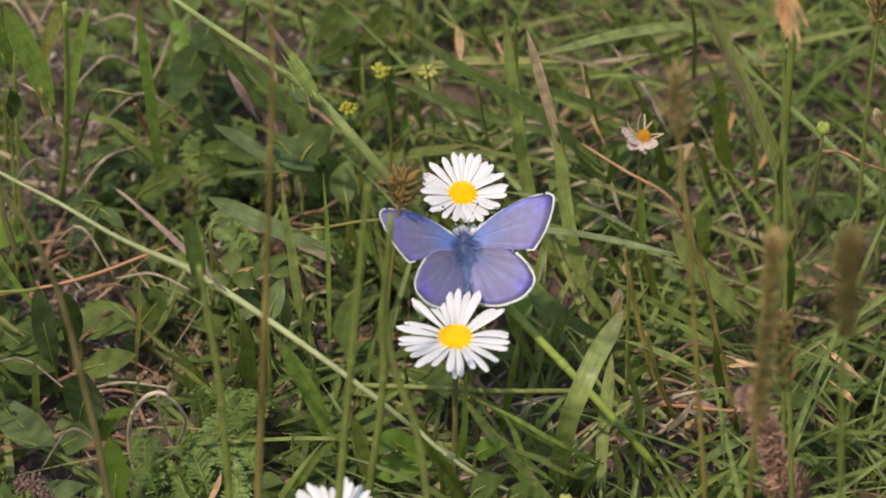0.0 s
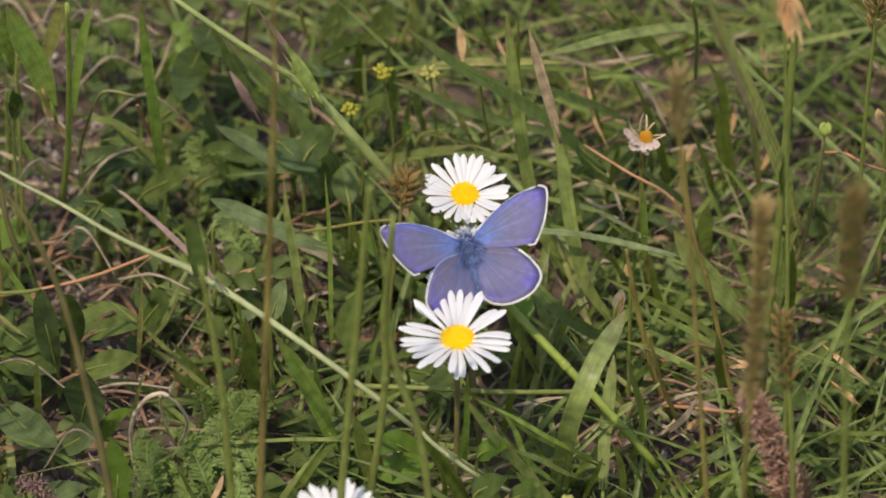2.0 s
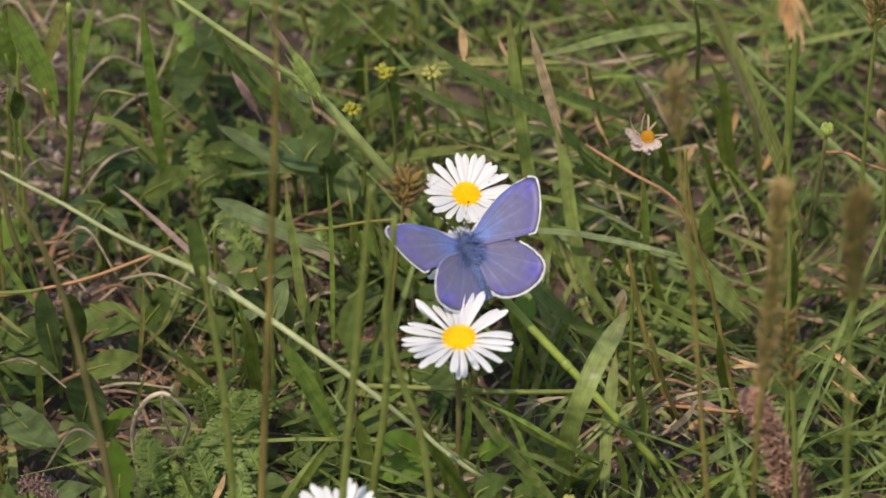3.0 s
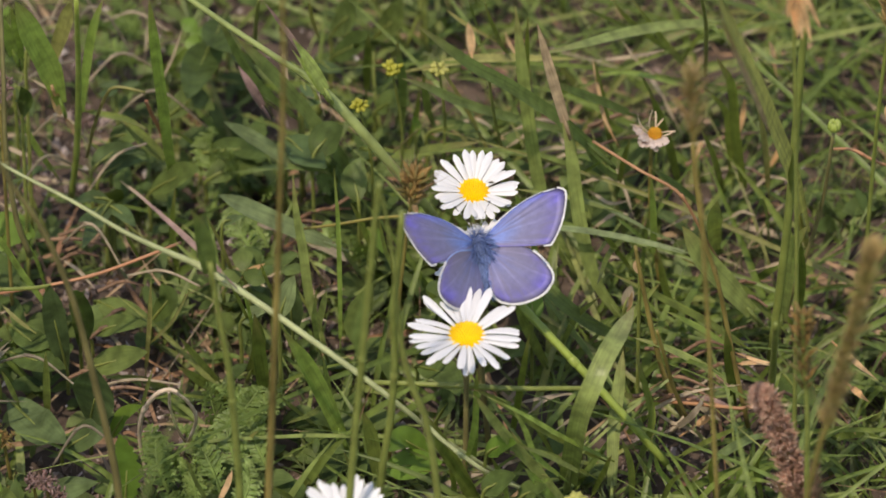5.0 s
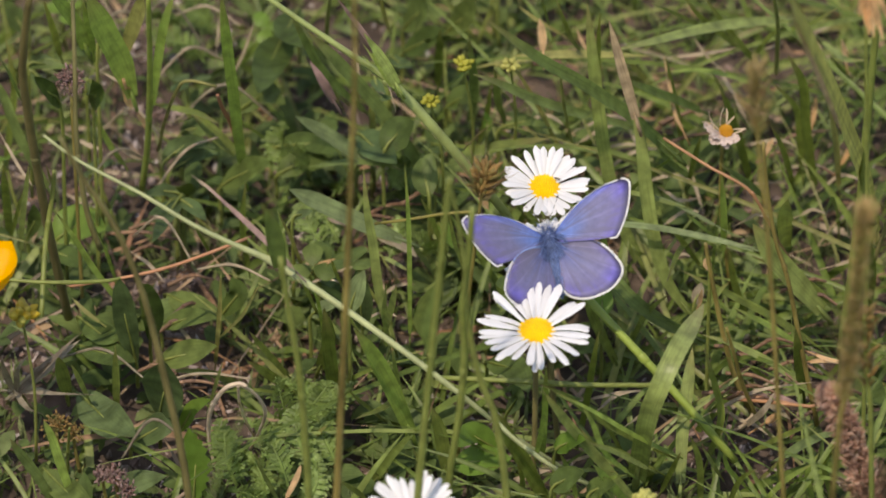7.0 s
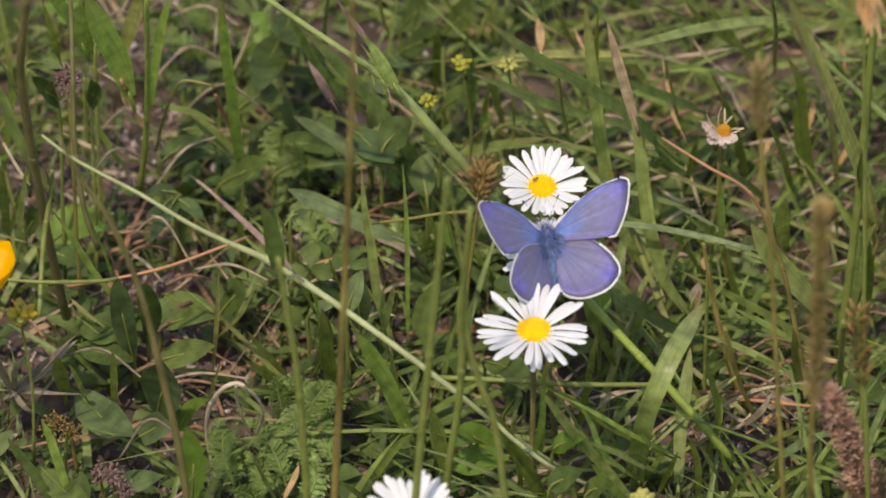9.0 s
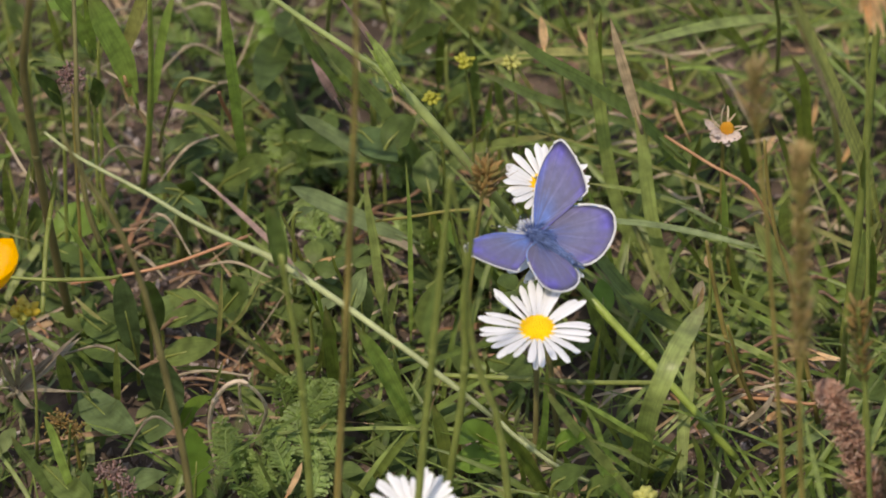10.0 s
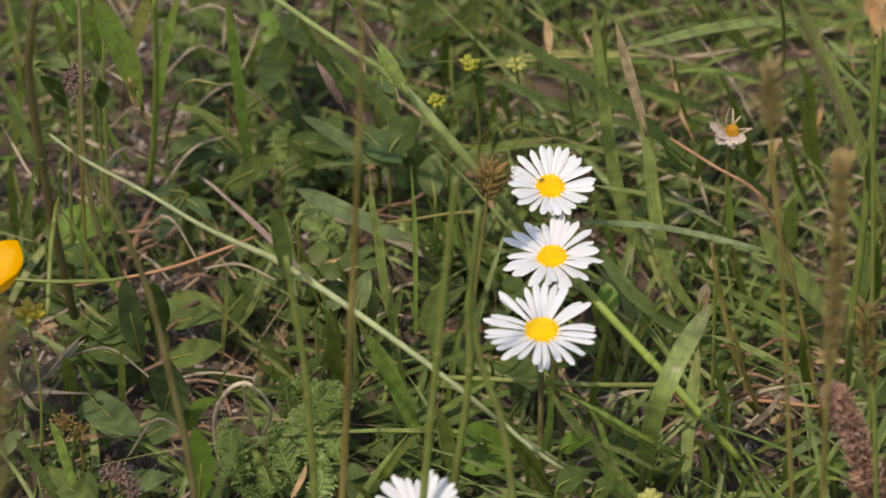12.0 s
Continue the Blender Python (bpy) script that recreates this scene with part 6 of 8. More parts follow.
broad_leaf(WITHERED, 1.9, (-39.7, 41.3, 6.0), (-36.8, 35.9, 7.6), (-34.0, 31.8, 9.0), peak=0.45, wave=0.05, cup=0.15, label="brown withered leaf on the soil")
grass_blade(GRASS_PALE_LIT, 0.9, (-26.7, 15.5, 14.0), (-24.4, 11.6, 15.7), (-21.7, 6.1, 18.0), tip=0.55, base=0.75, label="pale sunlit grass blade over the turf")
grass_blade(GRASS, 1.1, (-34.2, 5.9, 14.0), (-35.5, -0.9, 23.4), (-36.2, -5.5, 30.0), tip=0.55, base=0.75, label="green grass blade leaning through the turf")
grass_blade(GRASS, 0.9, (-38.6, -2.8, 14.0), (-40.3, -10.3, 25.3), (-41.8, -16.2, 34.0), tip=0.55, base=0.75, label="green grass blade leaning through the turf")
grass_blade(GRASS_OLIVE, 1.1, (-56.7, -3.2, 10.0), (-52.5, -13.8, 23.2), (-48.8, -25.6, 40.0), tip=0.55, base=0.75, label="olive ageing grass blade in the turf")
grass_blade(GRASS, 1.2, (-52.5, 15.1, 12.0), (-53.3, 11.7, 24.2), (-52.4, 7.8, 38.0), tip=0.55, base=0.75, label="green grass blade leaning through the turf")
grass_blade(GRASS_OLIVE, 1.1, (-42.3, 17.8, 10.0), (-44.1, 7.6, 24.7), (-46.3, -3.4, 40.0), tip=0.55, base=0.75, label="olive ageing grass blade in the turf")
grass_blade(GRASS, 1.4, (-14.9, 19.1, 12.0), (-17.4, 8.3, 28.6), (-19.4, 0.4, 40.0), tip=0.55, base=0.75, label="green grass blade leaning through the turf")
grass_blade(GRASS_PALE_LIT, 1.1, (-11.6, 13.1, 14.0), (-13.1, 4.9, 25.9), (-14.0, -4.7, 40.0), tip=0.55, base=0.75, label="pale sunlit grass blade over the turf")
broad_leaf(BROAD, 4.2, (-57.7, 7.0, 6.0), (-54.3, 6.2, 12.1), (-55.4, 6.5, 16.0), peak=0.45, wave=0.05, cup=0.15, label="broad dull green leaf low among the grass")
broad_leaf(BROAD_LIME, 2.8, (-16.6, 31.3, 10.0), (-14.9, 24.6, 13.2), (-13.5, 13.2, 18.0), peak=0.45, wave=0.05, cup=0.15, label="bright green leaf lit by the sun")

# grass beside the daisies; its pale and lime blades are coloured as sunlit
grass_blade(GRASS_DARK, 2.6, (34.0, -1.9, 8.0), (25.8, -5.3, 15.7), (19.3, -6.1, 22.7), (13.5, -4.9, 30.4), (10.5, -4.9, 34.0), tip=0.50, base=0.75, label="dull blue-green grass blade over the turf")
grass_blade(GRASS_LIME_LIT, 1.1, (16.8, 16.0, 10.0), (15.2, 11.5, 21.0), (12.9, 6.2, 33.2), (10.6, 1.2, 44.0), tip=0.55, base=0.75, label="bright lime-green grass blade in the sun")
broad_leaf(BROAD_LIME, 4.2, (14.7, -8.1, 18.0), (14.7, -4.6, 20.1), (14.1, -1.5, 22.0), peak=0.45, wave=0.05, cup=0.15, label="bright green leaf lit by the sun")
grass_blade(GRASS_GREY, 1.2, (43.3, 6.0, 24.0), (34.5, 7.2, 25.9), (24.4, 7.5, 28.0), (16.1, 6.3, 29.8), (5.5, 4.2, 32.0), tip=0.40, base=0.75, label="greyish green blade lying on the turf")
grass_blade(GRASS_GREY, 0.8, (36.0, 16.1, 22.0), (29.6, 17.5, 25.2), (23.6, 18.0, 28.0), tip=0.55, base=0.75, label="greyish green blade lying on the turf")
grass_blade(GRASS_PALE_LIT, 0.9, (28.5, 17.1, 26.0), (20.4, 15.9, 29.7), (10.7, 12.6, 34.0), tip=0.55, base=0.75, label="pale sunlit grass blade over the turf")
grass_blade(GRASS_PALE_LIT, 4.3, (56.5, 5.0, 10.0), (51.6, 3.5, 18.2), (46.7, 1.8, 26.2), (42.8, 1.1, 34.0), tip=0.40, base=0.60, label="pale sunlit grass blade over the turf")
grass_blade(GRASS_PALE_LIT, 3.1, (50.1, 23.3, 10.0), (49.3, 14.2, 24.0), (49.5, 6.2, 36.0), tip=0.50, base=0.75, label="pale sunlit grass blade over the turf")
grass_blade(GRASS_LIME_LIT, 1.3, (37.9, 18.2, 14.0), (37.7, 13.9, 26.1), (36.9, 8.9, 40.0), tip=0.50, base=0.75, label="bright lime-green grass blade in the sun")
grass_blade(GRASS_DARK, 1.9, (46.6, 37.2, 12.0), (42.1, 28.9, 22.5), (37.0, 19.1, 34.0), tip=0.55, base=0.75, label="dull blue-green grass blade over the turf")
grass_blade(GRASS_PALE_LIT, 1.4, (31.4, -5.1, 12.0), (33.2, -5.7, 17.1), (35.9, -7.0, 23.1), (38.5, -8.8, 28.0), tip=0.55, base=0.75, label="pale sunlit grass blade over the turf")
broad_leaf(WITHERED, 2.3, (32.1, 1.6, 14.0), (32.9, 2.5, 16.0), (33.5, 3.5, 18.0), peak=0.45, wave=0.05, cup=0.15, label="pinkish dead leaf in the turf")
grass_blade(GRASS, 1.5, (54.3, -1.7, 8.0), (47.2, -1.1, 13.3), (38.5, -1.8, 19.5), (29.4, -3.0, 26.0), tip=0.55, base=0.75, label="green grass blade leaning through the turf")
grass_blade(GRASS, 1.4, (60.8, 5.3, 8.0), (53.7, 5.9, 16.1), (42.7, 1.7, 26.0), tip=0.55, base=0.75, label="green grass blade leaning through the turf")
grass_blade(GRASS_LIME_LIT, 1.2, (50.9, -6.5, 12.0), (45.9, -8.2, 17.2), (39.2, -11.6, 24.0), tip=0.55, base=0.75, label="bright lime-green grass blade in the sun")
grass_blade(GRASS_PALE_LIT, 3.1, (62.0, 5.1, 8.0), (62.4, 1.6, 19.8), (63.3, -1.9, 30.7), (66.0, -6.3, 40.0), tip=0.50, base=0.75, label="pale sunlit grass blade over the turf")
grass_blade(GRASS, 1.9, (65.1, 6.2, 8.0), (65.4, 2.3, 22.0), (64.1, -1.9, 36.0), tip=0.55, base=0.75, label="green grass blade leaning through the turf")
grass_blade(GRASS, 1.9, (17.4, -5.7, 6.0), (13.0, -9.9, 20.2), (11.3, -12.1, 30.0), tip=0.55, base=0.75, label="green grass blade leaning through the turf")
grass_blade(GRASS, 1.1, (33.5, 16.3, 12.0), (30.1, 12.6, 20.3), (26.8, 8.8, 28.0), tip=0.55, base=0.75, label="green grass blade leaning through the turf")
grass_blade(GRASS, 1.1, (34.7, 26.0, 14.0), (29.6, 10.3, 20.7), (26.7, -9.3, 28.0), tip=0.55, base=0.75, label="green grass blade leaning through the turf")
grass_blade(GRASS_LIME_LIT, 0.9, (36.3, 22.5, 14.0), (32.8, 15.9, 22.5), (30.5, 11.4, 28.0), tip=0.55, base=0.75, label="bright lime-green grass blade in the sun")
grass_blade(GRASS, 1.4, (42.2, 8.4, 6.0), (39.8, 5.8, 16.2), (38.5, 3.7, 26.0), tip=0.55, base=0.75, label="green grass blade leaning through the turf")
grass_blade(GRASS, 1.2, (20.6, -1.3, 8.0), (23.1, -4.7, 16.9), (27.2, -10.2, 26.0), tip=0.55, base=0.75, label="green grass blade leaning through the turf")
grass_blade(STRAW, 0.7, (27.3, 43.0, 9.0), (30.0, 37.4, 11.3), (33.7, 34.8, 14.0), tip=0.55, base=0.75, label="pale dry straw over the soil")
grass_blade(STRAW, 0.7, (27.7, 20.0, 9.0), (29.8, 20.2, 11.6), (32.4, 16.3, 14.0), tip=0.55, base=0.75, label="pale dry straw over the soil")
grass_blade(STRAW, 0.7, (24.1, 46.5, 9.0), (28.4, 45.1, 11.5), (32.7, 39.8, 14.0), tip=0.55, base=0.75, label="pale dry straw over the soil")
grass_blade(STRAW, 0.7, (27.3, 33.2, 9.0), (31.0, 33.3, 12.1), (33.6, 30.2, 14.0), tip=0.55, base=0.75, label="pale dry straw over the soil")
grass_blade(STRAW, 0.7, (42.5, 34.3, 9.0), (44.6, 33.1, 11.3), (47.1, 28.8, 14.0), tip=0.55, base=0.75, label="pale dry straw over the soil")
grass_blade(STRAW, 0.7, (53.3, 36.2, 9.0), (55.4, 34.8, 11.3), (58.0, 29.8, 14.0), tip=0.55, base=0.75, label="pale dry straw over the soil")
grass_blade(STRAW, 0.7, (59.5, 20.5, 9.0), (63.7, 18.7, 11.8), (66.8, 14.2, 14.0), tip=0.55, base=0.75, label="pale dry straw over the soil")
grass_blade(GRASS_PALE_LIT, 2.0, (21.0, -45.0, 4.0), (15.7, -48.2, 14.7), (10.9, -51.3, 24.0), (6.6, -54.0, 32.8), (3.3, -56.1, 40.0), tip=0.50, base=0.75, label="pale sunlit grass blade over the turf")
grass_blade(GRASS, 1.3, (26.3, -32.8, 6.0), (19.4, -37.3, 13.9), (13.0, -40.9, 21.5), (7.7, -43.4, 28.2), (2.7, -47.0, 34.0), tip=0.55, base=0.75, label="green grass blade leaning through the turf")
grass_blade(GRASS, 0.9, (24.7, -37.8, 6.0), (18.3, -41.0, 12.9), (13.0, -45.0, 18.2), (10.5, -45.0, 22.0), tip=0.55, base=0.75, label="green grass blade leaning through the turf")
grass_blade(GRASS, 0.9, (18.6, -35.3, 8.0), (15.7, -35.0, 13.9), (13.0, -35.6, 17.9), (7.2, -42.2, 24.0), tip=0.55, base=0.75, label="green grass blade leaning through the turf")
grass_blade(GRASS, 1.3, (10.6, -28.5, 6.0), (11.8, -32.8, 18.3), (12.9, -37.6, 31.6), (13.8, -41.5, 42.0), tip=0.55, base=0.75, label="green grass blade leaning through the turf")
grass_blade(GRASS_LIME_LIT, 1.2, (3.7, -33.8, 6.0), (4.0, -39.9, 19.9), (4.2, -49.0, 40.0), tip=0.40, base=0.75, label="bright lime-green grass blade in the sun")
grass_blade(GRASS, 2.8, (4.8, -46.0, 4.0), (1.1, -49.2, 15.4), (-2.1, -52.1, 24.4), (-6.2, -55.9, 36.0), tip=0.40, base=0.75, label="green grass blade leaning through the turf")
broad_leaf(BROAD, 6.0, (5.2, -7.5, 6.0), (9.4, -9.2, 12.5), (14.1, -17.6, 18.0), peak=0.45, wave=0.05, cup=0.15, label="broad dull green leaf low among the grass")
broad_leaf(BROAD, 5.8, (-6.9, -6.0, 6.0), (-1.9, -15.1, 11.8), (1.0, -30.1, 18.0), peak=0.45, wave=0.05, cup=0.15, label="broad dull green leaf low among the grass")
broad_leaf(BROAD_BLUE, 3.0, (-3.2, -24.5, 8.0), (-1.2, -28.0, 15.0), (-1.9, -30.1, 20.0), peak=0.45, wave=0.05, cup=0.15, label="greyish green rounded leaf over the soil")
broad_leaf(BROAD_LIME, 5.3, (-4.2, -32.9, 6.0), (-9.0, -35.0, 11.7), (-12.6, -43.6, 16.0), peak=0.45, wave=0.05, cup=0.15, label="bright lime-green rounded leaf at the soil")
broad_leaf(BROAD_LIME, 6.0, (-13.0, -33.9, 4.0), (-7.9, -36.4, 6.8), (-2.1, -39.7, 10.0), peak=0.45, wave=0.05, cup=0.15, label="bright lime-green rounded leaf at the soil")
grass_blade(GRASS, 2.6, (-14.2, -38.0, 6.0), (-15.2, -39.9, 15.7), (-16.8, -41.9, 24.0), tip=0.55, base=0.75, label="green grass blade leaning through the turf")
grass_blade(GRASS_PALE_LIT, 3.7, (21.2, -36.0, 2.0), (22.7, -52.3, 29.6), (25.1, -54.3, 39.8), (27.7, -50.0, 43.7), (30.8, -41.0, 43.1), (33.2, -30.8, 40.0), tip=0.35, base=1.00, label="broad pale grass blade leaning over the turf")
grass_blade(GRASS_PALE_LIT, 2.4, (29.4, -39.1, 4.0), (29.7, -33.9, 12.7), (30.6, -29.7, 20.0), (31.4, -26.2, 26.0), tip=0.40, base=0.75, label="pale sunlit grass blade over the turf")
grass_blade(GRASS, 1.4, (34.8, -35.6, 8.0), (36.8, -34.1, 15.6), (35.5, -32.6, 22.4), (33.4, -31.2, 30.0), tip=0.55, base=0.75, label="green grass blade leaning through the turf")
grass_blade(GRASS_PALE_LIT, 0.7, (24.8, -37.8, 12.0), (30.9, -32.4, 14.9), (38.3, -27.1, 18.1), (42.7, -24.1, 20.0), tip=0.55, base=0.75, label="pale sunlit grass blade over the turf")
grass_blade(GRASS_PALE_LIT, 0.7, (25.3, -32.7, 10.0), (30.9, -29.3, 14.1), (37.4, -28.4, 18.0), tip=0.55, base=0.75, label="pale sunlit grass blade over the turf")
plain_stem(STEM_BROWN, [0.42, 0.42, 0.32], (43.3, -25.8, 10.0), (40.8, -28.4, 19.1), (39.1, -30.6, 27.6), (37.4, -32.8, 36.0), label="thin olive-brown grass stem")
grass_blade(GRASS_PALE_LIT, 1.4, (53.9, -19.3, 10.0), (46.9, -18.4, 15.9), (39.3, -19.7, 21.6), (33.1, -22.3, 26.0), tip=0.55, base=0.75, label="pale sunlit grass blade over the turf")
grass_blade(GRASS, 2.1, (52.6, -17.1, 8.0), (51.4, -22.1, 19.6), (50.3, -27.6, 32.0), tip=0.55, base=0.75, label="green grass blade leaning through the turf")
plain_stem(STEM, [0.69, 0.69, 0.51], (58.9, -19.5, 6.0), (59.0, -31.5, 24.5), (58.6, -48.4, 50.0), label="slender green grass stem in the turf")
grass_blade(STEM_RED, 0.7, (38.1, -21.5, 10.0), (43.8, -22.0, 10.7), (49.0, -23.7, 11.4), (53.6, -26.1, 12.0), tip=0.55, base=0.75, label="reddish dry stem on the soil")
grass_blade(WITHERED, 1.5, (43.4, -15.9, 8.0), (46.9, -24.1, 10.3), (49.7, -29.8, 12.0), tip=0.55, base=0.75, label="grey-brown withered leaf over the soil")
grass_blade(PEACH, 1.4, (45.4, -26.0, 8.0), (46.9, -25.6, 9.0), (48.2, -25.0, 10.0), tip=0.55, base=0.75, label="dry orange-tan dead grass leaf")
grass_blade(PEACH, 0.8, (54.5, -23.1, 22.0), (56.6, -25.5, 22.9), (59.1, -27.5, 24.0), tip=0.55, base=0.75, label="dry orange-tan dead grass leaf")
grass_blade(GRASS_GREY, 1.8, (48.6, -38.0, 10.0), (52.8, -40.6, 15.4), (58.2, -45.3, 22.0), tip=0.55, base=0.75, label="greyish green blade lying on the turf")
grass_blade(GRASS_GREY, 1.4, (61.1, -28.2, 10.0), (63.9, -33.9, 16.0), (66.7, -39.6, 22.0), tip=0.55, base=0.75, label="greyish green blade lying on the turf")
broad_leaf(BROAD, 6.0, (62.0, -10.9, 8.0), (64.4, -20.7, 11.8), (67.1, -30.8, 16.0), peak=0.45, wave=0.05, cup=0.15, label="broad dull green leaf low among the grass")
grass_blade(GRASS, 1.3, (33.1, -44.8, 4.0), (32.6, -48.6, 16.6), (30.7, -51.9, 26.0), tip=0.55, base=0.75, label="green grass blade leaning through the turf")
grass_blade(GRASS_PALE_LIT, 1.1, (36.8, -36.8, 4.0), (34.8, -42.5, 12.3), (33.0, -47.8, 20.0), tip=0.55, base=0.75, label="pale sunlit grass blade over the turf")
grass_blade(GRASS, 1.1, (38.3, -44.7, 4.0), (40.2, -48.9, 12.9), (43.1, -54.2, 20.0), tip=0.55, base=0.75, label="green grass blade leaning through the turf")
grass_blade(GRASS_LIME_LIT, 1.1, (44.6, -44.6, 4.0), (48.6, -47.6, 11.9), (53.5, -52.4, 20.0), tip=0.55, base=0.75, label="bright lime-green grass blade in the sun")
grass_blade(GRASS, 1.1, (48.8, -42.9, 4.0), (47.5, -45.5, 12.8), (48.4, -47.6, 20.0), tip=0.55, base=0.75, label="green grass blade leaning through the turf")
grass_blade(GRASS_LIME_LIT, 1.1, (54.1, -44.5, 4.0), (52.7, -46.6, 12.5), (54.6, -49.2, 20.0), tip=0.55, base=0.75, label="bright lime-green grass blade in the sun")
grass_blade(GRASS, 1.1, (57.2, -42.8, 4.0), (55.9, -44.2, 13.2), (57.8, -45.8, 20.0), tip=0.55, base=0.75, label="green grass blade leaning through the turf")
grass_blade(GRASS_LIME_LIT, 1.1, (41.5, -39.8, 4.0), (38.1, -46.0, 13.2), (36.9, -49.4, 20.0), tip=0.55, base=0.75, label="bright lime-green grass blade in the sun")
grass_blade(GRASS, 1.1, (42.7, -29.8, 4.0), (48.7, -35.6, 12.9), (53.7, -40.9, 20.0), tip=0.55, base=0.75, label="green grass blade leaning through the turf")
grass_blade(GRASS_LIME_LIT, 1.1, (51.0, -38.0, 4.0), (54.8, -46.8, 12.0), (58.5, -57.6, 20.0), tip=0.55, base=0.75, label="bright lime-green grass blade in the sun")
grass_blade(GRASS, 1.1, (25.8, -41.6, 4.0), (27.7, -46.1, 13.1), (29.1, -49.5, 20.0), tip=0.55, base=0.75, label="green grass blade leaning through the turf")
grass_blade(GRASS_LIME_LIT, 1.1, (10.0, -43.5, 4.0), (8.9, -46.2, 11.7), (6.7, -49.8, 20.0), tip=0.55, base=0.75, label="bright lime-green grass blade in the sun")
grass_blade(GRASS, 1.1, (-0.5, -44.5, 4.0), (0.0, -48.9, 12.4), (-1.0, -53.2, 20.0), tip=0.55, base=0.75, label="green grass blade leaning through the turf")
grass_blade(GRASS_LIME_LIT, 1.1, (14.2, -43.4, 4.0), (15.7, -47.8, 11.7), (19.2, -56.2, 20.0), tip=0.55, base=0.75, label="bright lime-green grass blade in the sun")
grass_blade(GRASS, 0.7, (6.8, -42.6, 10.0), (13.1, -45.7, 12.4), (17.2, -48.1, 14.0), tip=0.55, base=0.75, label="green grass blade leaning through the turf")
grass_blade(GRASS, 0.7, (-3.1, -41.9, 10.0), (1.6, -44.0, 12.2), (5.2, -47.1, 14.0), tip=0.55, base=0.75, label="green grass blade leaning through the turf")
grass_blade(GRASS, 0.7, (11.5, -37.5, 10.0), (15.2, -41.7, 11.8), (19.3, -48.1, 14.0), tip=0.55, base=0.75, label="green grass blade leaning through the turf")
grass_blade(STRAW, 0.7, (13.2, -16.7, 6.0), (18.5, -16.8, 7.5), (23.7, -17.8, 9.0), tip=0.55, base=0.75, label="pale dry straw over the soil")
grass_blade(STRAW, 0.7, (14.8, -19.2, 6.0), (17.4, -17.5, 7.3), (21.6, -17.8, 9.0), tip=0.55, base=0.75, label="pale dry straw over the soil")
grass_blade(STRAW, 0.7, (20.6, -23.4, 6.0), (22.1, -23.4, 7.4), (23.7, -23.2, 9.0), tip=0.55, base=0.75, label="pale dry straw over the soil")
grass_blade(STRAW, 0.7, (38.6, -20.6, 6.0), (41.7, -25.0, 7.5), (43.8, -22.5, 9.0), tip=0.55, base=0.75, label="pale dry straw over the soil")
grass_blade(STRAW, 0.7, (39.6, -25.6, 6.0), (42.7, -25.6, 7.4), (45.8, -30.9, 9.0), tip=0.55, base=0.75, label="pale dry straw over the soil")
broad_leaf(BROAD_LIME, 3.9, (5.9, -49.8, 20.0), (8.3, -50.4, 22.9), (11.5, -53.5, 26.0), peak=0.45, wave=0.05, cup=0.15, label="bright green leaf lit by the sun")
broad_leaf(BROAD, 4.6, (5.2, -63.4, 22.0), (7.8, -63.4, 24.8), (11.3, -65.2, 28.0), peak=0.45, wave=0.05, cup=0.15, label="broad dull green leaf low among the grass")
broad_leaf(BROAD, 3.9, (11.9, -62.8, 20.0), (14.0, -63.3, 22.8), (17.0, -66.4, 26.0), peak=0.45, wave=0.05, cup=0.15, label="broad dull green leaf low among the grass")
grass_blade(GRASS_LIME_LIT, 1.1, (19.2, -57.8, 22.0), (14.9, -62.0, 30.1), (12.8, -63.9, 38.0), (10.7, -65.8, 44.0), tip=0.55, base=0.75, label="bright lime-green grass blade in the sun")
grass_blade(GRASS_LIME_LIT, 0.9, (27.1, -44.7, 16.0), (20.2, -48.5, 23.3), (12.9, -52.0, 31.5), (5.0, -56.4, 40.0), tip=0.55, base=0.75, label="bright lime-green grass blade in the sun")
grass_blade(GRASS_PALE_LIT, 1.1, (22.8, -54.2, 20.0), (17.0, -60.2, 28.6), (11.8, -66.4, 36.0), tip=0.55, base=0.75, label="pale sunlit grass blade over the turf")
grass_blade(GRASS_LIME_LIT, 1.2, (2.6, -49.9, 20.0), (3.8, -56.9, 33.1), (4.1, -63.8, 46.0), tip=0.55, base=0.75, label="bright lime-green grass blade in the sun")
grass_blade(GRASS_LIME_LIT, 1.7, (19.3, -57.1, 14.0), (15.5, -62.0, 23.4), (12.9, -65.5, 30.0), tip=0.55, base=0.75, label="bright lime-green grass blade in the sun")
broad_leaf(BROAD, 6.3, (-27.0, 35.1, 24.0), (-24.3, 37.1, 27.3), (-21.1, 37.1, 30.0), peak=0.45, wave=0.05, cup=0.15, label="broad dull green leaf low among the grass")
broad_leaf(BROAD_BLUE, 6.5, (-32.6, 46.5, 20.0), (-29.0, 39.1, 22.6), (-24.5, 29.0, 26.0), peak=0.45, wave=0.05, cup=0.15, label="greyish green rounded leaf over the soil")
broad_leaf(BROAD, 5.1, (-18.2, 28.9, 18.0), (-19.1, 32.1, 21.0), (-17.8, 35.3, 24.0), peak=0.45, wave=0.05, cup=0.15, label="broad dull green leaf low among the grass")
broad_leaf(GRASS_GREY, 3.9, (-32.6, -14.6, 24.0), (-31.4, -14.1, 29.1), (-29.7, -14.0, 34.0), peak=0.45, wave=0.05, cup=0.15, label="oval grey-green leaf low among grass")
broad_leaf(GRASS_GREY, 3.0, (-40.2, -2.8, 14.0), (-38.0, -4.8, 17.6), (-34.7, -9.4, 22.0), peak=0.45, wave=0.05, cup=0.15, label="oval grey-green leaf low among grass")
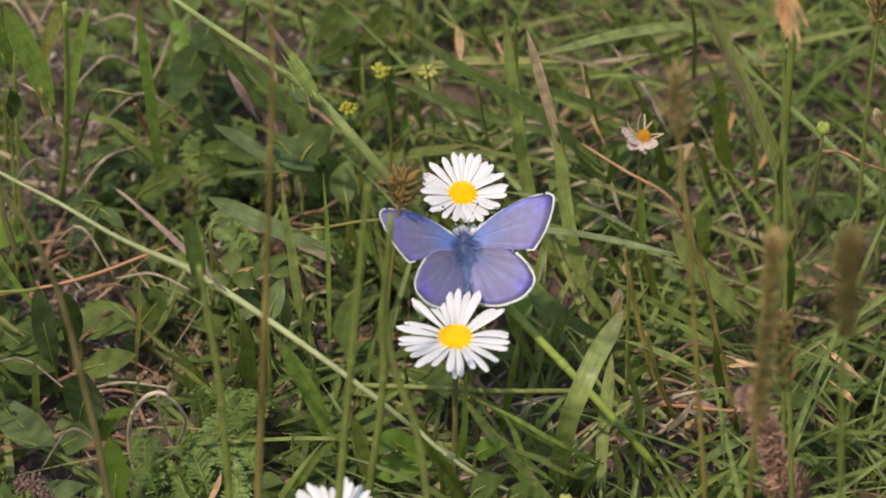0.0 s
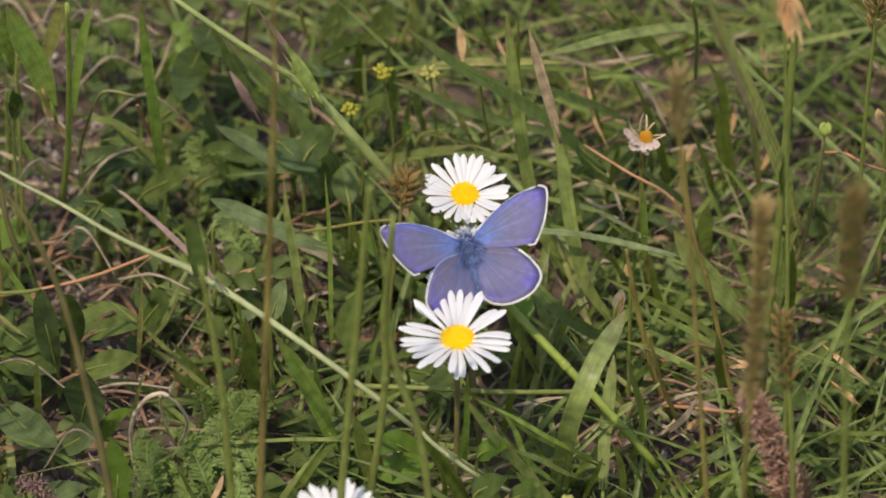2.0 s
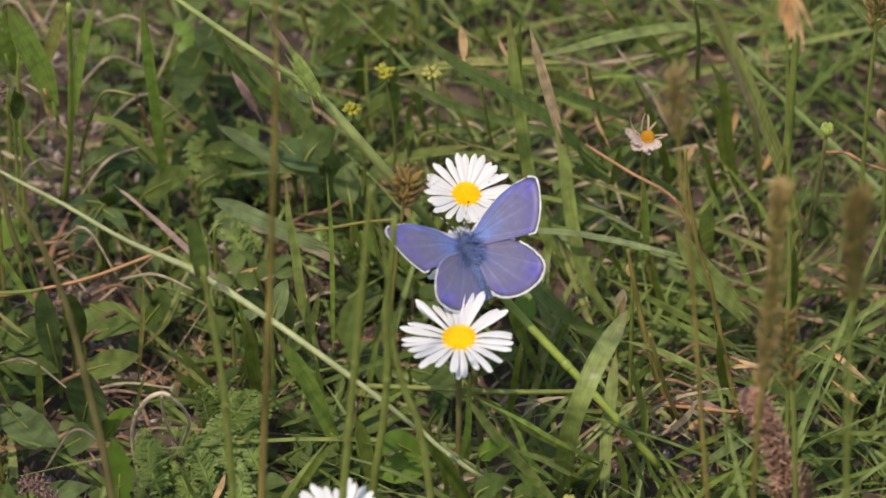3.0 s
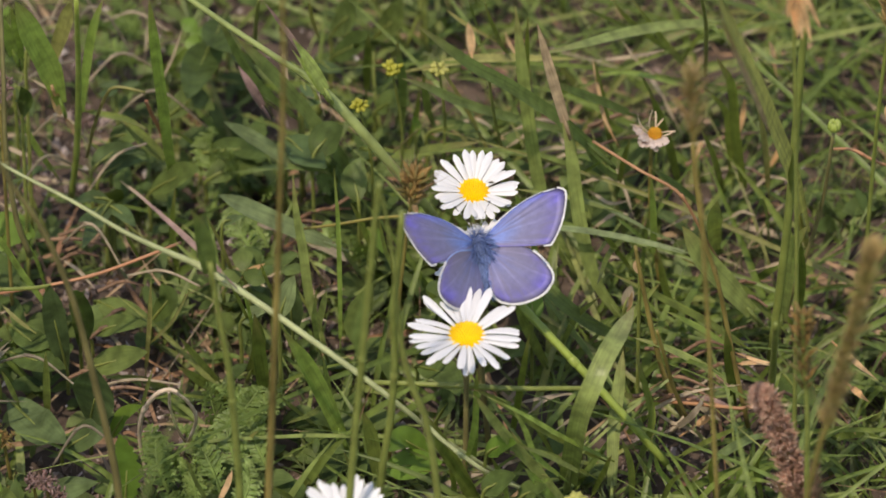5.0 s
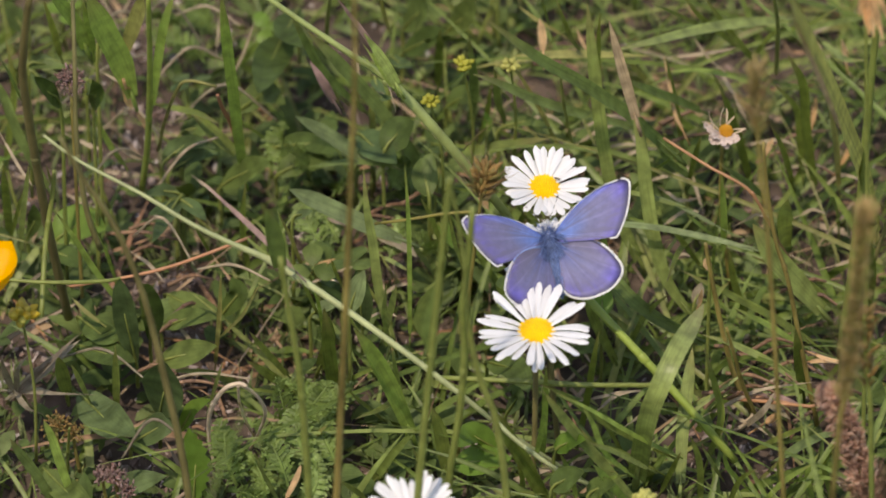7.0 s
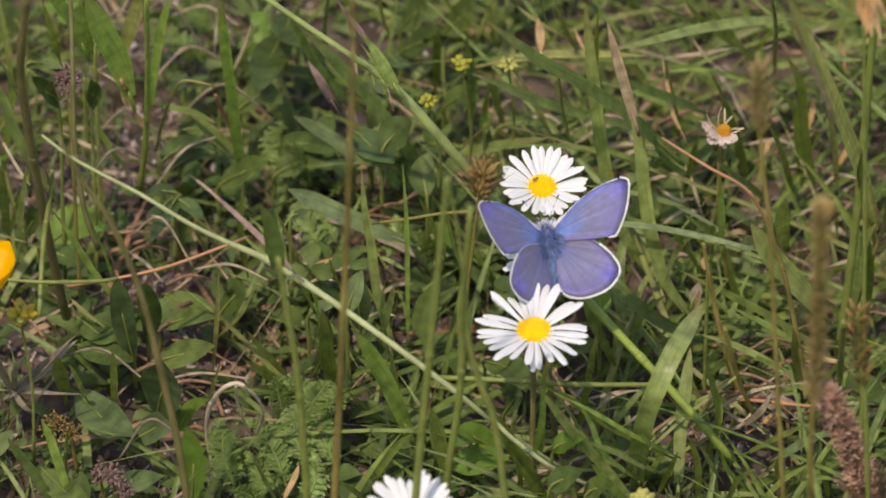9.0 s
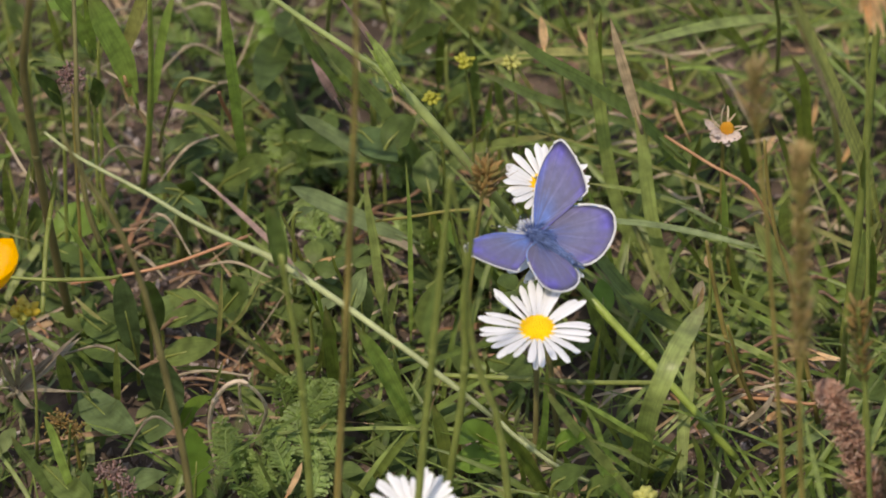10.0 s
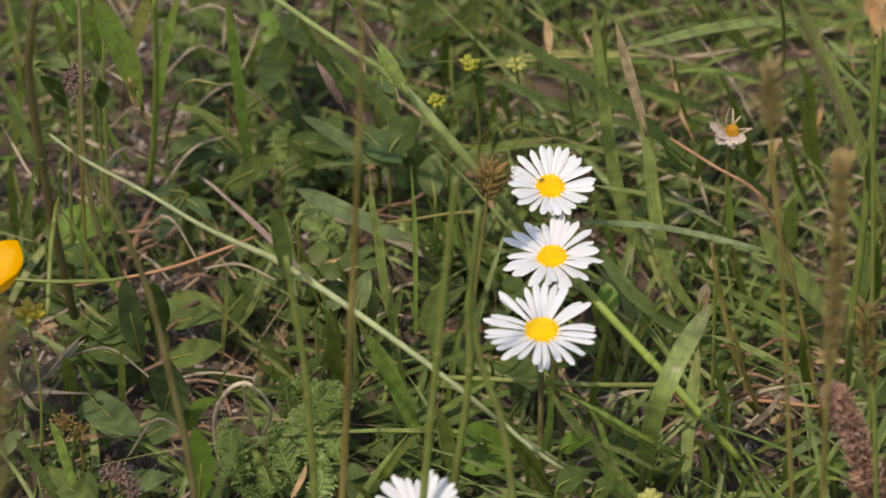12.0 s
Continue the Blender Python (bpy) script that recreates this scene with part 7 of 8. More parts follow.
grass_blade(TENDRIL, 0.5, (-40.6, 12.6, 10.0), (-37.9, 11.4, 12.0), (-35.1, 7.9, 14.0), tip=0.55, base=0.75, label="pale curled dry grass shred on the soil")
grass_blade(TENDRIL, 0.5, (-29.1, 2.4, 10.0), (-26.4, 1.3, 12.0), (-23.7, -2.6, 14.0), tip=0.55, base=0.75, label="pale curled dry grass shred on the soil")
grass_blade(STRAW, 0.7, (-40.7, 17.8, 10.0), (-36.3, 13.9, 12.0), (-32.0, 12.8, 14.0), tip=0.55, base=0.75, label="pale dry straw over the soil")
grass_blade(STRAW, 0.7, (-26.6, 9.3, 10.0), (-23.9, 9.5, 12.0), (-20.6, 7.4, 14.0), tip=0.55, base=0.75, label="pale dry straw over the soil")
grass_blade(GRASS_LIME_LIT, 0.7, (-37.4, -9.6, 14.0), (-38.2, -17.0, 28.0), (-39.5, -23.8, 40.0), tip=0.55, base=0.75, label="bright lime-green grass blade in the sun")
grass_blade(GRASS_PALE_LIT, 0.9, (-25.2, -8.6, 12.0), (-26.1, -14.0, 23.0), (-25.5, -20.2, 36.0), tip=0.55, base=0.75, label="pale sunlit grass blade over the turf")

def husk_head(root, neck):
    """A nodding grass head: dry papery husks that hang from the bent top of one stem."""
    top = thing("nodding_grass_head", root, "dry peach-coloured nodding grass head on a thin stem", "grass head", "seed spikes")
    neck = np.array(neck) - np.array(root)
    v, f, u = tube(curve_through([(0, 0, 0), tuple(neck * 0.5 + (0.6, 0, 0)), tuple(neck)], 12), [0.5, 0.42, 0.28], 7)
    link_mesh("stem", v, f, STEM, top, u)
    for dx, dz, w, length in ((0.2, 0.0, 1.7, 9.0), (1.8, -1.0, 1.6, 10.5), (-1.0, 1.2, 1.4, 8.0), (3.4, -0.4, 1.5, 11.5), (0.9, -2.0, 1.2, 9.0), (5.0, 0.6, 1.1, 9.5)):
        line = curve_through([tuple(neck), tuple(neck + (dx * 0.5, -0.6, -length * 0.4 + dz)), tuple(neck + (dx, -0.8, -length + dz))], 10)
        v, f, u = leaf_shape(line, w, 0.45, 0.4, 0.1)
        link_mesh("husk", v, f, PEACH, top, u)
    return top


husk_head((63.0, -44.0, 0.0), (60.2, -45.0, 124.0))
broad_leaf(PEACH, 2.0, (83.2, 24.7, 40.0), (82.0, 23.0, 44.0), (81.6, 23.0, 46.0), label="dry tan leaf tip", cup=0.4)
broad_leaf(PEACH, 1.6, (34.5, -16.0, 36.0), (34.0, -16.0, 38.0), (34.4, -16.4, 40.0), label="dry orange leaf tip", cup=0.4)

def scatter_leaves():
    first = [trefoil(5.2, BROAD, 16), trefoil(4.2, BROAD_LIME, 14), trefoil(5.0, BROAD_BLUE, 18)]
    spots = []
    while len(spots) < 26:
        x, y = in_patch(110, -120, 150)
        if x < 10 and y > -5 and not bare(x, y):
            spots.append((x, y))
    for k, (x, y) in enumerate(spots):
        z = rng.uniform(8, 22)
        m = pose(x * MM, y * MM, z * MM, rng.uniform(-15, 45), rng.uniform(-30, 30), rng.uniform(0, 360))
        if k < 3:
            first[k].matrix_basis = m
        else:
            copy_thing(first[k % 3], m)
    leaf = [yarrow(12, 1), yarrow(9, 2), yarrow(11, 3)]
    tuft = [(-51.0, -36.9), (-47.7, -43.4), (-43.4, -45.0), (-39.4, -38.4), (-45.8, -33.5), (-41.7, -30.1), (-37.4, -31.7), (-48.6, -48.4), (-36.5, -25.0), (-52.9, -45.1), (-39.7, -48.2), (-34.2, -36.6), (-43.9, -25.1), (-38.2, -21.7)]
    low = [(-68.4, 98.6), (-64.2, 91.1), (-66.3, 85.5), (-62.1, 94.9), (-37.8, 30.0), (-35.7, 33.5), (-41.5, 47.7), (-44.8, 51.2), (-26.1, 44.3), (-21.7, 46.1), (-18.4, 40.8), (-25.8, 28.4), (-19.3, 30.2), (-16.0, 25.0), (-37.0, 45.9)]
    for k in range(len(tuft) + len(low)):
        if k < len(tuft):
            x, y = tuft[k]
            m = pose(x * MM, y * MM, rng.uniform(3, 10) * MM, rng.uniform(35, 75), rng.uniform(-25, 25), rng.uniform(-50, 50))
        else:
            x, y = low[k - len(tuft)]
            m = pose(x * MM, y * MM, rng.uniform(3, 9) * MM, rng.uniform(10, 60), rng.uniform(-30, 30), rng.uniform(0, 360))
        if k < 3:
            leaf[k].matrix_basis = m
        else:
            copy_thing(leaf[k % 3], m)


scatter_leaves()


def herb_leaf(x, y, z, size, wide, g, rise, peak, side):
    """One small leaf; millimetres."""
    at = np.array((x, y, z))
    d = np.array((math.cos(g), math.sin(g), rise))
    line = curve_through([tuple(at), tuple(at + d * size * 0.5 + (0, 0, size * 0.1)), tuple(at + d * size)], 6)
    return leaf_shape(line, size * wide, peak, 0.2, 0.08, face=(side, -0.3, 1), across=2)


def herb_rosette(seed):
    """A small plant of a few leaves round one root, at the origin."""
    r = np.random.RandomState(seed)
    top = thing("herb_plant", (0, 0, 0), "small dull green leafy herb close to the soil", "plant", "low herbs")
    turn = r.uniform(0, 6)
    for k in range(5):
        v, f, u = herb_leaf(0, 0, r.uniform(1, 5), r.uniform(5.5, 10.5), r.uniform(0.34, 0.58), turn + k * 1.26 + r.uniform(-0.3, 0.3), r.uniform(0.1, 0.9), r.uniform(0.4, 0.6), r.normal() * 0.3)
        link_mesh("leaf", v, f, HERB_LEAF, top, u)
    return top


def build_herbs():
    """Leafy plants in the near turf, and small crowded leaves close to the soil."""
    first = [herb_rosette(k) for k in range(4)]
    k = 0
    while k < 58:
        x, y = rng.uniform(-95, 92), rng.uniform(-62, 75)
        if bare(x, y) or rng.rand() > (0.85 if x < 0 else 0.30):
            continue
        m = pose(x * MM, y * MM, ground_height(x * MM, y * MM), rng.uniform(-8, 20), rng.uniform(-12, 12), rng.uniform(0, 360))
        if k < 4:
            first[k].matrix_basis = m
        else:
            copy_thing(first[k % 4], m)
        k += 1
    heap = Heap()
    for _ in range(2300):
        x, y = in_patch(120, -130, 170)
        if bare(x, y) or rng.rand() > (0.8 if x < 0 else 0.22):
            continue
        z = ground_height(x * MM, y * MM) / MM + rng.uniform(0.3, 6)
        heap.add(herb_leaf(x, y, z, rng.uniform(3, 7), rng.uniform(0.3, 0.62), rng.uniform(0, 2 * math.pi), rng.uniform(-0.1, 0.7), rng.uniform(0.4, 0.6), rng.normal() * 0.4))
    tagged(heap.link("low_herbs", HERB), "tiny dull green leaves crowded over the soil", "plants", kind="stuff")


build_herbs()


def build_litter():
    heap, moss = Heap(), Heap()
    for _ in range(36000):
        x, y = in_patch(120, -130, 170)
        if not bare(x, y) and rng.rand() < (0.9 if x > 0 else 0.8):
            continue
        s = 0.22 + 1.15 * rng.rand() ** 3
        at = np.array((x, y, ground_height(x * MM, y * MM) / MM + rng.uniform(-0.1, 1.4)))
        a, b = unit(rng.normal(size=3)), unit(rng.normal(size=3))
        c = np.cross(a, b)
        crumb = [at + a * s * 1.3, at - a * s, at + b * s * 0.9, at - b * s * 0.8, at + c * s * 0.7, at - c * s * 0.6]
        heap.add(([p * MM for p in crumb], [(0, 2, 4), (2, 1, 4), (1, 3, 4), (3, 0, 4), (2, 0, 5), (1, 2, 5), (3, 1, 5), (0, 3, 5)], [(0, 0)] * 6))
    for _ in range(15000):
        x, y = in_patch(120, -130, 170)
        if noise.noise(Vector((x * 0.045, y * 0.045, 2.0))) < -0.12 or bare(x, y):
            continue
        z = ground_height(x * MM, y * MM) / MM
        d = unit(np.array((rng.normal() * 0.6, rng.normal() * 0.6, 1.0)))
        heap_line = np.array([(x, y, z), np.array((x, y, z)) + d * 3, np.array((x, y, z)) + d * rng.uniform(4, 9)])
        moss.add(ribbon(heap_line, rng.uniform(0.5, 1.1), face=(rng.normal(), -0.5, 0.4), fold=0.2))
    tagged(heap.link("soil_crumbs", CRUMB, smooth=False), "grey-brown crumbs of soil and plant bits", "soil", kind="stuff")
    tagged(moss.link("moss", MOSS), "short mossy green growth on the soil", "moss", kind="stuff")


build_litter()

# ---- small flowers ----
def medick(head, root, radius, label, seed, mat=None, loose=1.0):
    r = np.random.RandomState(seed)
    top = thing("medick_flower", root, label, "wildflower", "yellow medick flowers")
    h = np.array(head) - np.array(root)
    v, f, u = tube(curve_through([(0, 0, 0), h * 0.5 + (1, 0, 0), h], 8), [0.35, 0.3, 0.25], 6)
    link_mesh("stem", v, f, STEM, top, u)
    for k in range(16):
        q = (k + 0.5) / 16
        g = k * 2.39996
        d = unit(np.array((math.cos(g) * math.sqrt(q), math.sin(g) * math.sqrt(q), 1.15 - 1.5 * q)))
        d = unit(d + r.normal(size=3) * 0.22 * loose)
        v, f, u = grain((0, 0, 0), (r.uniform(-0.3, 0.3) * loose, r.uniform(-0.3, 0.3) * loose, 1), radius * r.uniform(0.75 - 0.2 * loose, 0.8 + 0.35 * loose), radius * r.uniform(0.8 - 0.2 * loose, 0.85), 6)
        ob = link_mesh("floret", v, f, mat or MEDICK, top, u)
        ob.matrix_basis = Matrix.Translation(Vector(h + d * radius * 0.35) * MM) @ Vector(d).to_track_quat("Z", "Y").to_matrix().to_4x4()
    return top


medick((-11.8, 36.3, 44.0), (-10.2, 42.7, 12.0), 1.75, "small bright yellow medick flower head", 1)
medick((-18.1, 30.5, 40.0), (-15.6, 36.4, 10.0), 1.5, "small yellow medick flower head", 2)
medick((-2.9, 42.0, 40.0), (-2.6, 47.0, 10.0), 1.5, "faded yellow-green medick flower head", 3, PALE_BUD)


def withered_daisy(head, root):
    r = np.random.RandomState(4)
    top = thing("withered_daisy", root, "withered daisy with curled brownish-white petals and orange disc", "daisy", "daisies")
    h = np.array(head) - np.array(root)
    v, f, u = tube(curve_through([(0, 0, 0), h * 0.5 + (-1, 0, 0), h], 10), [0.5, 0.45, 0.4])
    link_mesh("stem", v, f, STEM_BROWN, top, u)
    place = Matrix.Translation(Vector(h) * MM) @ pose(0, 0, 0, 18, 10, 0)
    d = disc_heap(1.1, 0.9).link("disc", DISC_OLD, top, label="shrunken orange disc")
    d.matrix_basis = place @ pose(0.0006, 0.0002, 0.0006, 0, 0, 0)
    fresh = petal_mesh(3.3, 1.9, -0.22, 0.2, PETAL_OLD)
    curl = petal_mesh(3.4, 0.36, -0.75, 0.0, TENDRIL)
    for k in range(13):
        p = new("petal", fresh)
        p.parent = top
        p.matrix_basis = place @ pose(0, 0, 0, 0, 0, 70 + 15 * k + r.uniform(-6, 6)) @ pose(0, 0.0006, 0.0001 * (k % 4), r.uniform(-5, 22), r.uniform(-25, 25), r.uniform(-10, 10))
    for k in range(9):
        p = new("dry_petal", curl)
        p.parent = top
        p.matrix_basis = place @ pose(0, 0, 0, 0, 0, -80 + 22 * k + r.uniform(-12, 12)) @ pose(0, 0.001, 0.0, r.uniform(0, 40), r.uniform(-70, 70), r.uniform(-30, 30))
    return top


withered_daisy((37.2, 21.0, 40.0), (39.7, 24.5, 0.0))


def green_bud(head, root, radius, label):
    top = thing("flower_bud", root, label, "flower bud", "buds")
    h = np.array(head) - np.array(root)
    v, f, u = tube(curve_through([(0, 0, 0), h * 0.55 + (1.5, 0, 0), h], 10), [0.5, 0.42, 0.35])
    link_mesh("stem", v, f, STEM_DARK, top, u)
    for k in range(9):
        g = k * 2.39996
        s = grain((0, 0, -radius), (math.cos(g) * 0.22, math.sin(g) * 0.22, 1), radius * 2.1, radius * 1.35, 7)
        ob = link_mesh("sepal", s[0], s[1], STEM_LIME, top, s[2])
        ob.matrix_basis = Matrix.Translation(Vector(h + np.array((math.cos(g), math.sin(g), 0)) * radius * 0.35) * MM)
    return top


green_bud((70.8, 3.1, 56.0), (62.9, 7.4, 8.0), 1.15, "round green flower bud on a dark stem")


def buttercup(head, root):
    top = thing("buttercup", root, "glossy golden buttercup open to the sun", "buttercup")
    h = np.array(head) - np.array(root)
    v, f, u = tube(curve_through([(0, 0, 0), h * 0.5 + (-1, 0, 0), h], 10), [0.6, 0.5, 0.45])
    link_mesh("stem", v, f, STEM, top, u)
    place = Matrix.Translation(Vector(h) * MM) @ pose(0, 0, 0, -6, -10, 20)
    shape = leaf_shape(curve_through([(0, 0.6, 0), (0, 4.2, 1.1), (0, 7.4, 4.2), (0, 8.6, 6.4)], 10), 8.8, 0.62, 0.28, 0.0, face=(0, 0, 1), across=8)
    first = link_mesh("petal", shape[0], shape[1], BUTTER, top, shape[2])
    first.matrix_basis = place
    for k in range(1, 5):
        ob = new("petal", first.data)
        ob.parent = top
        ob.matrix_basis = place @ pose(0, 0, 0.0001 * k, 0, 0, 72 * k)
    heap = Heap()
    for k in range(46):
        g, q = k * 2.39996, math.sqrt(k / 46)
        heap.add(grain((0, 0, 0.6), (math.cos(g) * q, math.sin(g) * q, 1.1), 2.9, 0.5, 5))
    st = heap.link("stamens", MEDICK, top, label="ring of yellow stamens")
    st.matrix_basis = place
    return top


buttercup((-99.1, -40.2, 48.6), (-101.1, -39.3, 2.0))
medick((-92.4, -35.6, 40.0), (-90.9, -31.6, 2.0), 2.6, "yellow-green opening flower bud cluster", 7, BUD_GOLD)
medick((22.1, -76.0, 30.0), (24.4, -76.5, 2.0), 2.3, "pale yellow-green unopened flower bud", 9, PALE_BUD, 0.0)

def tiny_fly(at):
    """A narrow dark insect barely over a millimetre long."""
    top = thing("tiny_fly", at, "tiny dark narrow fly crawling over a daisy", "insect")
    link_mesh("abdomen", *ellipsoid((0, -0.3, 0.2), (0.14, 0.45, 0.12), 6, 8)[:2], DARK, top)
    link_mesh("thorax", *ellipsoid((0, 0.2, 0.22), (0.13, 0.2, 0.13), 6, 8)[:2], DARK, top)
    link_mesh("head", *ellipsoid((0, 0.45, 0.22), (0.1, 0.1, 0.1), 6, 8)[:2], DARK, top)
    for side in (-1, 1):
        v, f, u = ribbon(curve_through([(side * 0.05, 0.1, 0.34), (side * 0.16, -0.4, 0.36), (side * 0.18, -0.85, 0.33)], 5), 0.24, face=(0, 0, 1))
        link_mesh("wing", v, f, WITHERED, top, u)
        for k in range(3):
            v, f, u = tube(np.array([(side * 0.08, 0.3 - 0.2 * k, 0.15), (side * 0.3, 0.35 - 0.28 * k, 0.2), (side * 0.4, 0.4 - 0.35 * k, -0.05)]), [0.03, 0.02], 4)
            link_mesh("leg", v, f, DARK, top, u)
    return top


FLY = tiny_fly((9.2, -7.1, 51.6))

# ---- seed spikes ----
seed_spike([(-12.3, -30.1, 0.0), (-11.3, -29.8, 18.8), (-10.4, -30.0, 37.7), (-8.9, -30.4, 54.5), (-7.8, -30.8, 65.0), (-7.2, -31.0, 70.0)], 0.22, 6.0, HUSK_DARK, STEM_BROWN, 0.4, "brown bristly grass seed head beside a daisy", 3, (3.8, 1.0), 60, 40, taper=0.95, ragged=0.15)
grass_blade(PEACH, 1.7, (-8.2, -25.8, 62.0), (-7.6, -25.6, 60.0), (-6.5, -25.1, 57.0), tip=0.5, base=0.6, label="dry pinkish scale below a brown seed head", twist=0.4)
SPIKE_A = seed_spike([(53.2, -122.5, 0.0), (53.2, -123.8, 56.5), (53.9, -125.8, 88.8), (54.6, -126.5, 96.9), (55.4, -128.3, 115.7), (56.3, -131.0, 137.3), (56.6, -131.5, 141.3)], 0.52, 3.5, HUSK, STEM_BROWN, 0.5, "tall brown grass seed spike swaying in the wind", 5, (3.2, 0.8), 170, 80)
SPIKE_B = seed_spike([(69.7, -143.6, 0.0), (68.6, -146.3, 75.4), (68.0, -150.1, 118.4), (68.2, -152.2, 134.6), (68.3, -154.3, 150.7), (68.4, -155.2, 156.1)], 0.42, 5.2, HUSK_OLIVE, STEM, 0.5, "tall greenish-brown grass seed spike near the camera", 6, (3.4, 0.9), 150, 90)
SPIKE_C = seed_spike([(64.8, -80.5, 0.0), (63.0, -80.6, 33.6), (62.1, -81.3, 55.2), (60.9, -81.9, 68.6), (60.1, -82.6, 79.4)], 0.4, 2.4, HUSK_DARK, STEM, 0.5, "brown grass seed spike with pale bristles", 7, (3.4, 0.9), 40, 30)
SPIKE_D = seed_spike([(71.5, -72.5, 5.4), (66.4, -72.5, 20.2), (62.6, -72.7, 31.0), (58.9, -72.9, 43.1), (55.5, -73.1, 51.8), (54.6, -73.2, 53.8)], 0.78, 9.6, HUSK_RED, STEM_BROWN, 0.7, "thick reddish-brown sorrel seed head", 8, (1.9, 0.4), 2500, 700, name="sorrel_seed_head", taper=0.85, ragged=0.55)
SPIKE_E = seed_spike([(49.7, -96.7, 1.0), (43.1, -96.7, 103.1), (41.5, -96.7, 119.3), (40.5, -97.0, 131.8), (40.0, -97.3, 143.6)], 0.3, 3.0, HUSK, STEM_BROWN, 0.4, "thin olive-brown grass seed head", 9, (5.2, 0.8), 26, 22)
SPIKE_F = seed_spike([(77.5, 10.7, 5.4), (78.3, 11.1, 36.3), (79.2, 10.8, 59.2), (80.3, 10.2, 75.4), (80.7, 9.9, 80.8)], 0.3, 4.2, HUSK, STEM, 0.4, "thin straw-coloured grass seed head", 10, (5.2, 0.8), 28, 24)
SPIKE_G = seed_spike([(-90.2, -204.8, 60.0), (-87.0, -242.4, 130.0), (-83.7, -279.0, 190.0), (-81.2, -306.9, 235.0), (-79.0, -331.8, 275.0)], 0.55, 8.5, HUSK, GRASS_OLIVE, 0.9, "out-of-focus grass spike swaying close by", 12, (4.0, 1.5), 90, 0)

# withered bits on the bare soil
GREY = "grey-brown withered leaf curled over the soil"
for ctrl, w in ((((-94.1, -25.9, 14.0), (-89.5, -29.6, 22.0), (-85.1, -30.3, 28.0), (-81.7, -27.7, 30.0)), 1.6), (((-94.1, -25.9, 14.0), (-88.4, -29.6, 24.0), (-83.7, -28.6, 26.0)), 1.2),
                (((-94.6, -25.6, 14.0), (-93.7, -28.8, 22.0), (-90.7, -30.4, 28.0)), 1.3), (((-95.2, -25.6, 14.0), (-96.5, -27.2, 20.0), (-96.8, -29.7, 26.0)), 1.4), (((-93.6, -25.9, 14.0), (-86.9, -31.3, 18.0), (-78.6, -29.2, 16.0)), 1.0),
                (((-94.6, -26.4, 14.0), (-92.3, -30.6, 14.0), (-88.8, -28.1, 10.0)), 1.3)):
    grass_blade(WITHERED, w, *ctrl, label=GREY, group="withered leaves", twist=1.2)


def dry_cluster(at, radius, count, seed, label):
    r = np.random.RandomState(seed)
    top = thing("dry_seed_cluster", at, label, "dry plant", "dry seed clusters")
    heap = Heap()
    for _ in range(count):
        d = unit(r.normal(size=3) * (1, 1, 0.7) + (0, 0, 0.4))
        heap.add(grain(d * radius * r.uniform(0.1, 0.85), d + r.normal(size=3) * 0.8, r.uniform(0.6, 1.2), r.uniform(0.35, 0.6), 5))
    heap.link("seed_head", HUSK_DARK if seed < 3 else HUSK_MAUVE, top, label="reddish-brown curled husks")
    v, f, u = tube(curve_through([(1, 2, -max(2.0, at[2] - 1)), (0.5, 1, -at[2] * 0.5), (0, 0, 0)], 8), [0.4, 0.35, 0.3], 6)
    link_mesh("stalk", v, f, STEM_BROWN, top, u)
    return top


dry_cluster((-86.8, -35.9, 14.0), 3.4, 90, 1, "small rusty dried seed cluster on the soil")
dry_cluster((-83.7, -35.5, 12.0), 2.8, 70, 2, "small rusty dried seed cluster on the soil")
dry_cluster((-75.1, -51.0, 14.0), 2.6, 110, 3, "purplish-brown dried flower head near the soil")
dry_cluster((-73.0, -52.3, 12.0), 2.0, 70, 4, "purplish-brown dried flower head near the soil")
dry_cluster((-77.7, -48.0, 12.0), 2.0, 70, 5, "purplish-brown dried flower head near the soil")


# dry leaves and straw on the ground at the foot of the sorrel
for mat, w, ctrl in ((PEACH, 1.3, ((72.5, -24.1, 24.0), (75.1, -27.9, 24.0), (78.8, -27.5, 20.0))), (PEACH, 1.4, ((74.0, -27.2, 18.0), (75.7, -29.5, 18.0), (77.7, -26.9, 14.0))),
                     (PEACH, 1.0, ((53.5, -22.6, 20.0), (56.1, -24.8, 22.0), (59.4, -23.3, 20.0))), (PURPLE, 1.2, ((44.4, -20.3, 10.0), (48.1, -25.9, 14.0), (52.7, -26.1, 12.0))),
                     (STRAW, 0.8, ((35.5, -22.9, 8.0), (43.9, -23.9, 14.0), (54.4, -23.7, 16.0))), (WITHERED, 1.5, ((41.8, -26.6, 8.0), (44.8, -29.8, 14.0), (47.0, -26.4, 16.0))),
                     (PEACH, 1.2, ((32.4, -10.2, 22.0), (32.9, -14.4, 28.0), (33.2, -16.1, 32.0)))):
    grass_blade(mat, w, *ctrl, label="dry orange-brown grass leaf on the ground", group="dry leaves", base=0.8, twist=0.5)

# red-brown twigs and withered leaves on the bare soil
TWIG = material("dead_twig", [(0.16, 0.085, 0.05), (0.22, 0.13, 0.08), (0.13, 0.075, 0.055)], 0.7, 0.0, mottle=0.4)
twig_rng = np.random.RandomState(33)
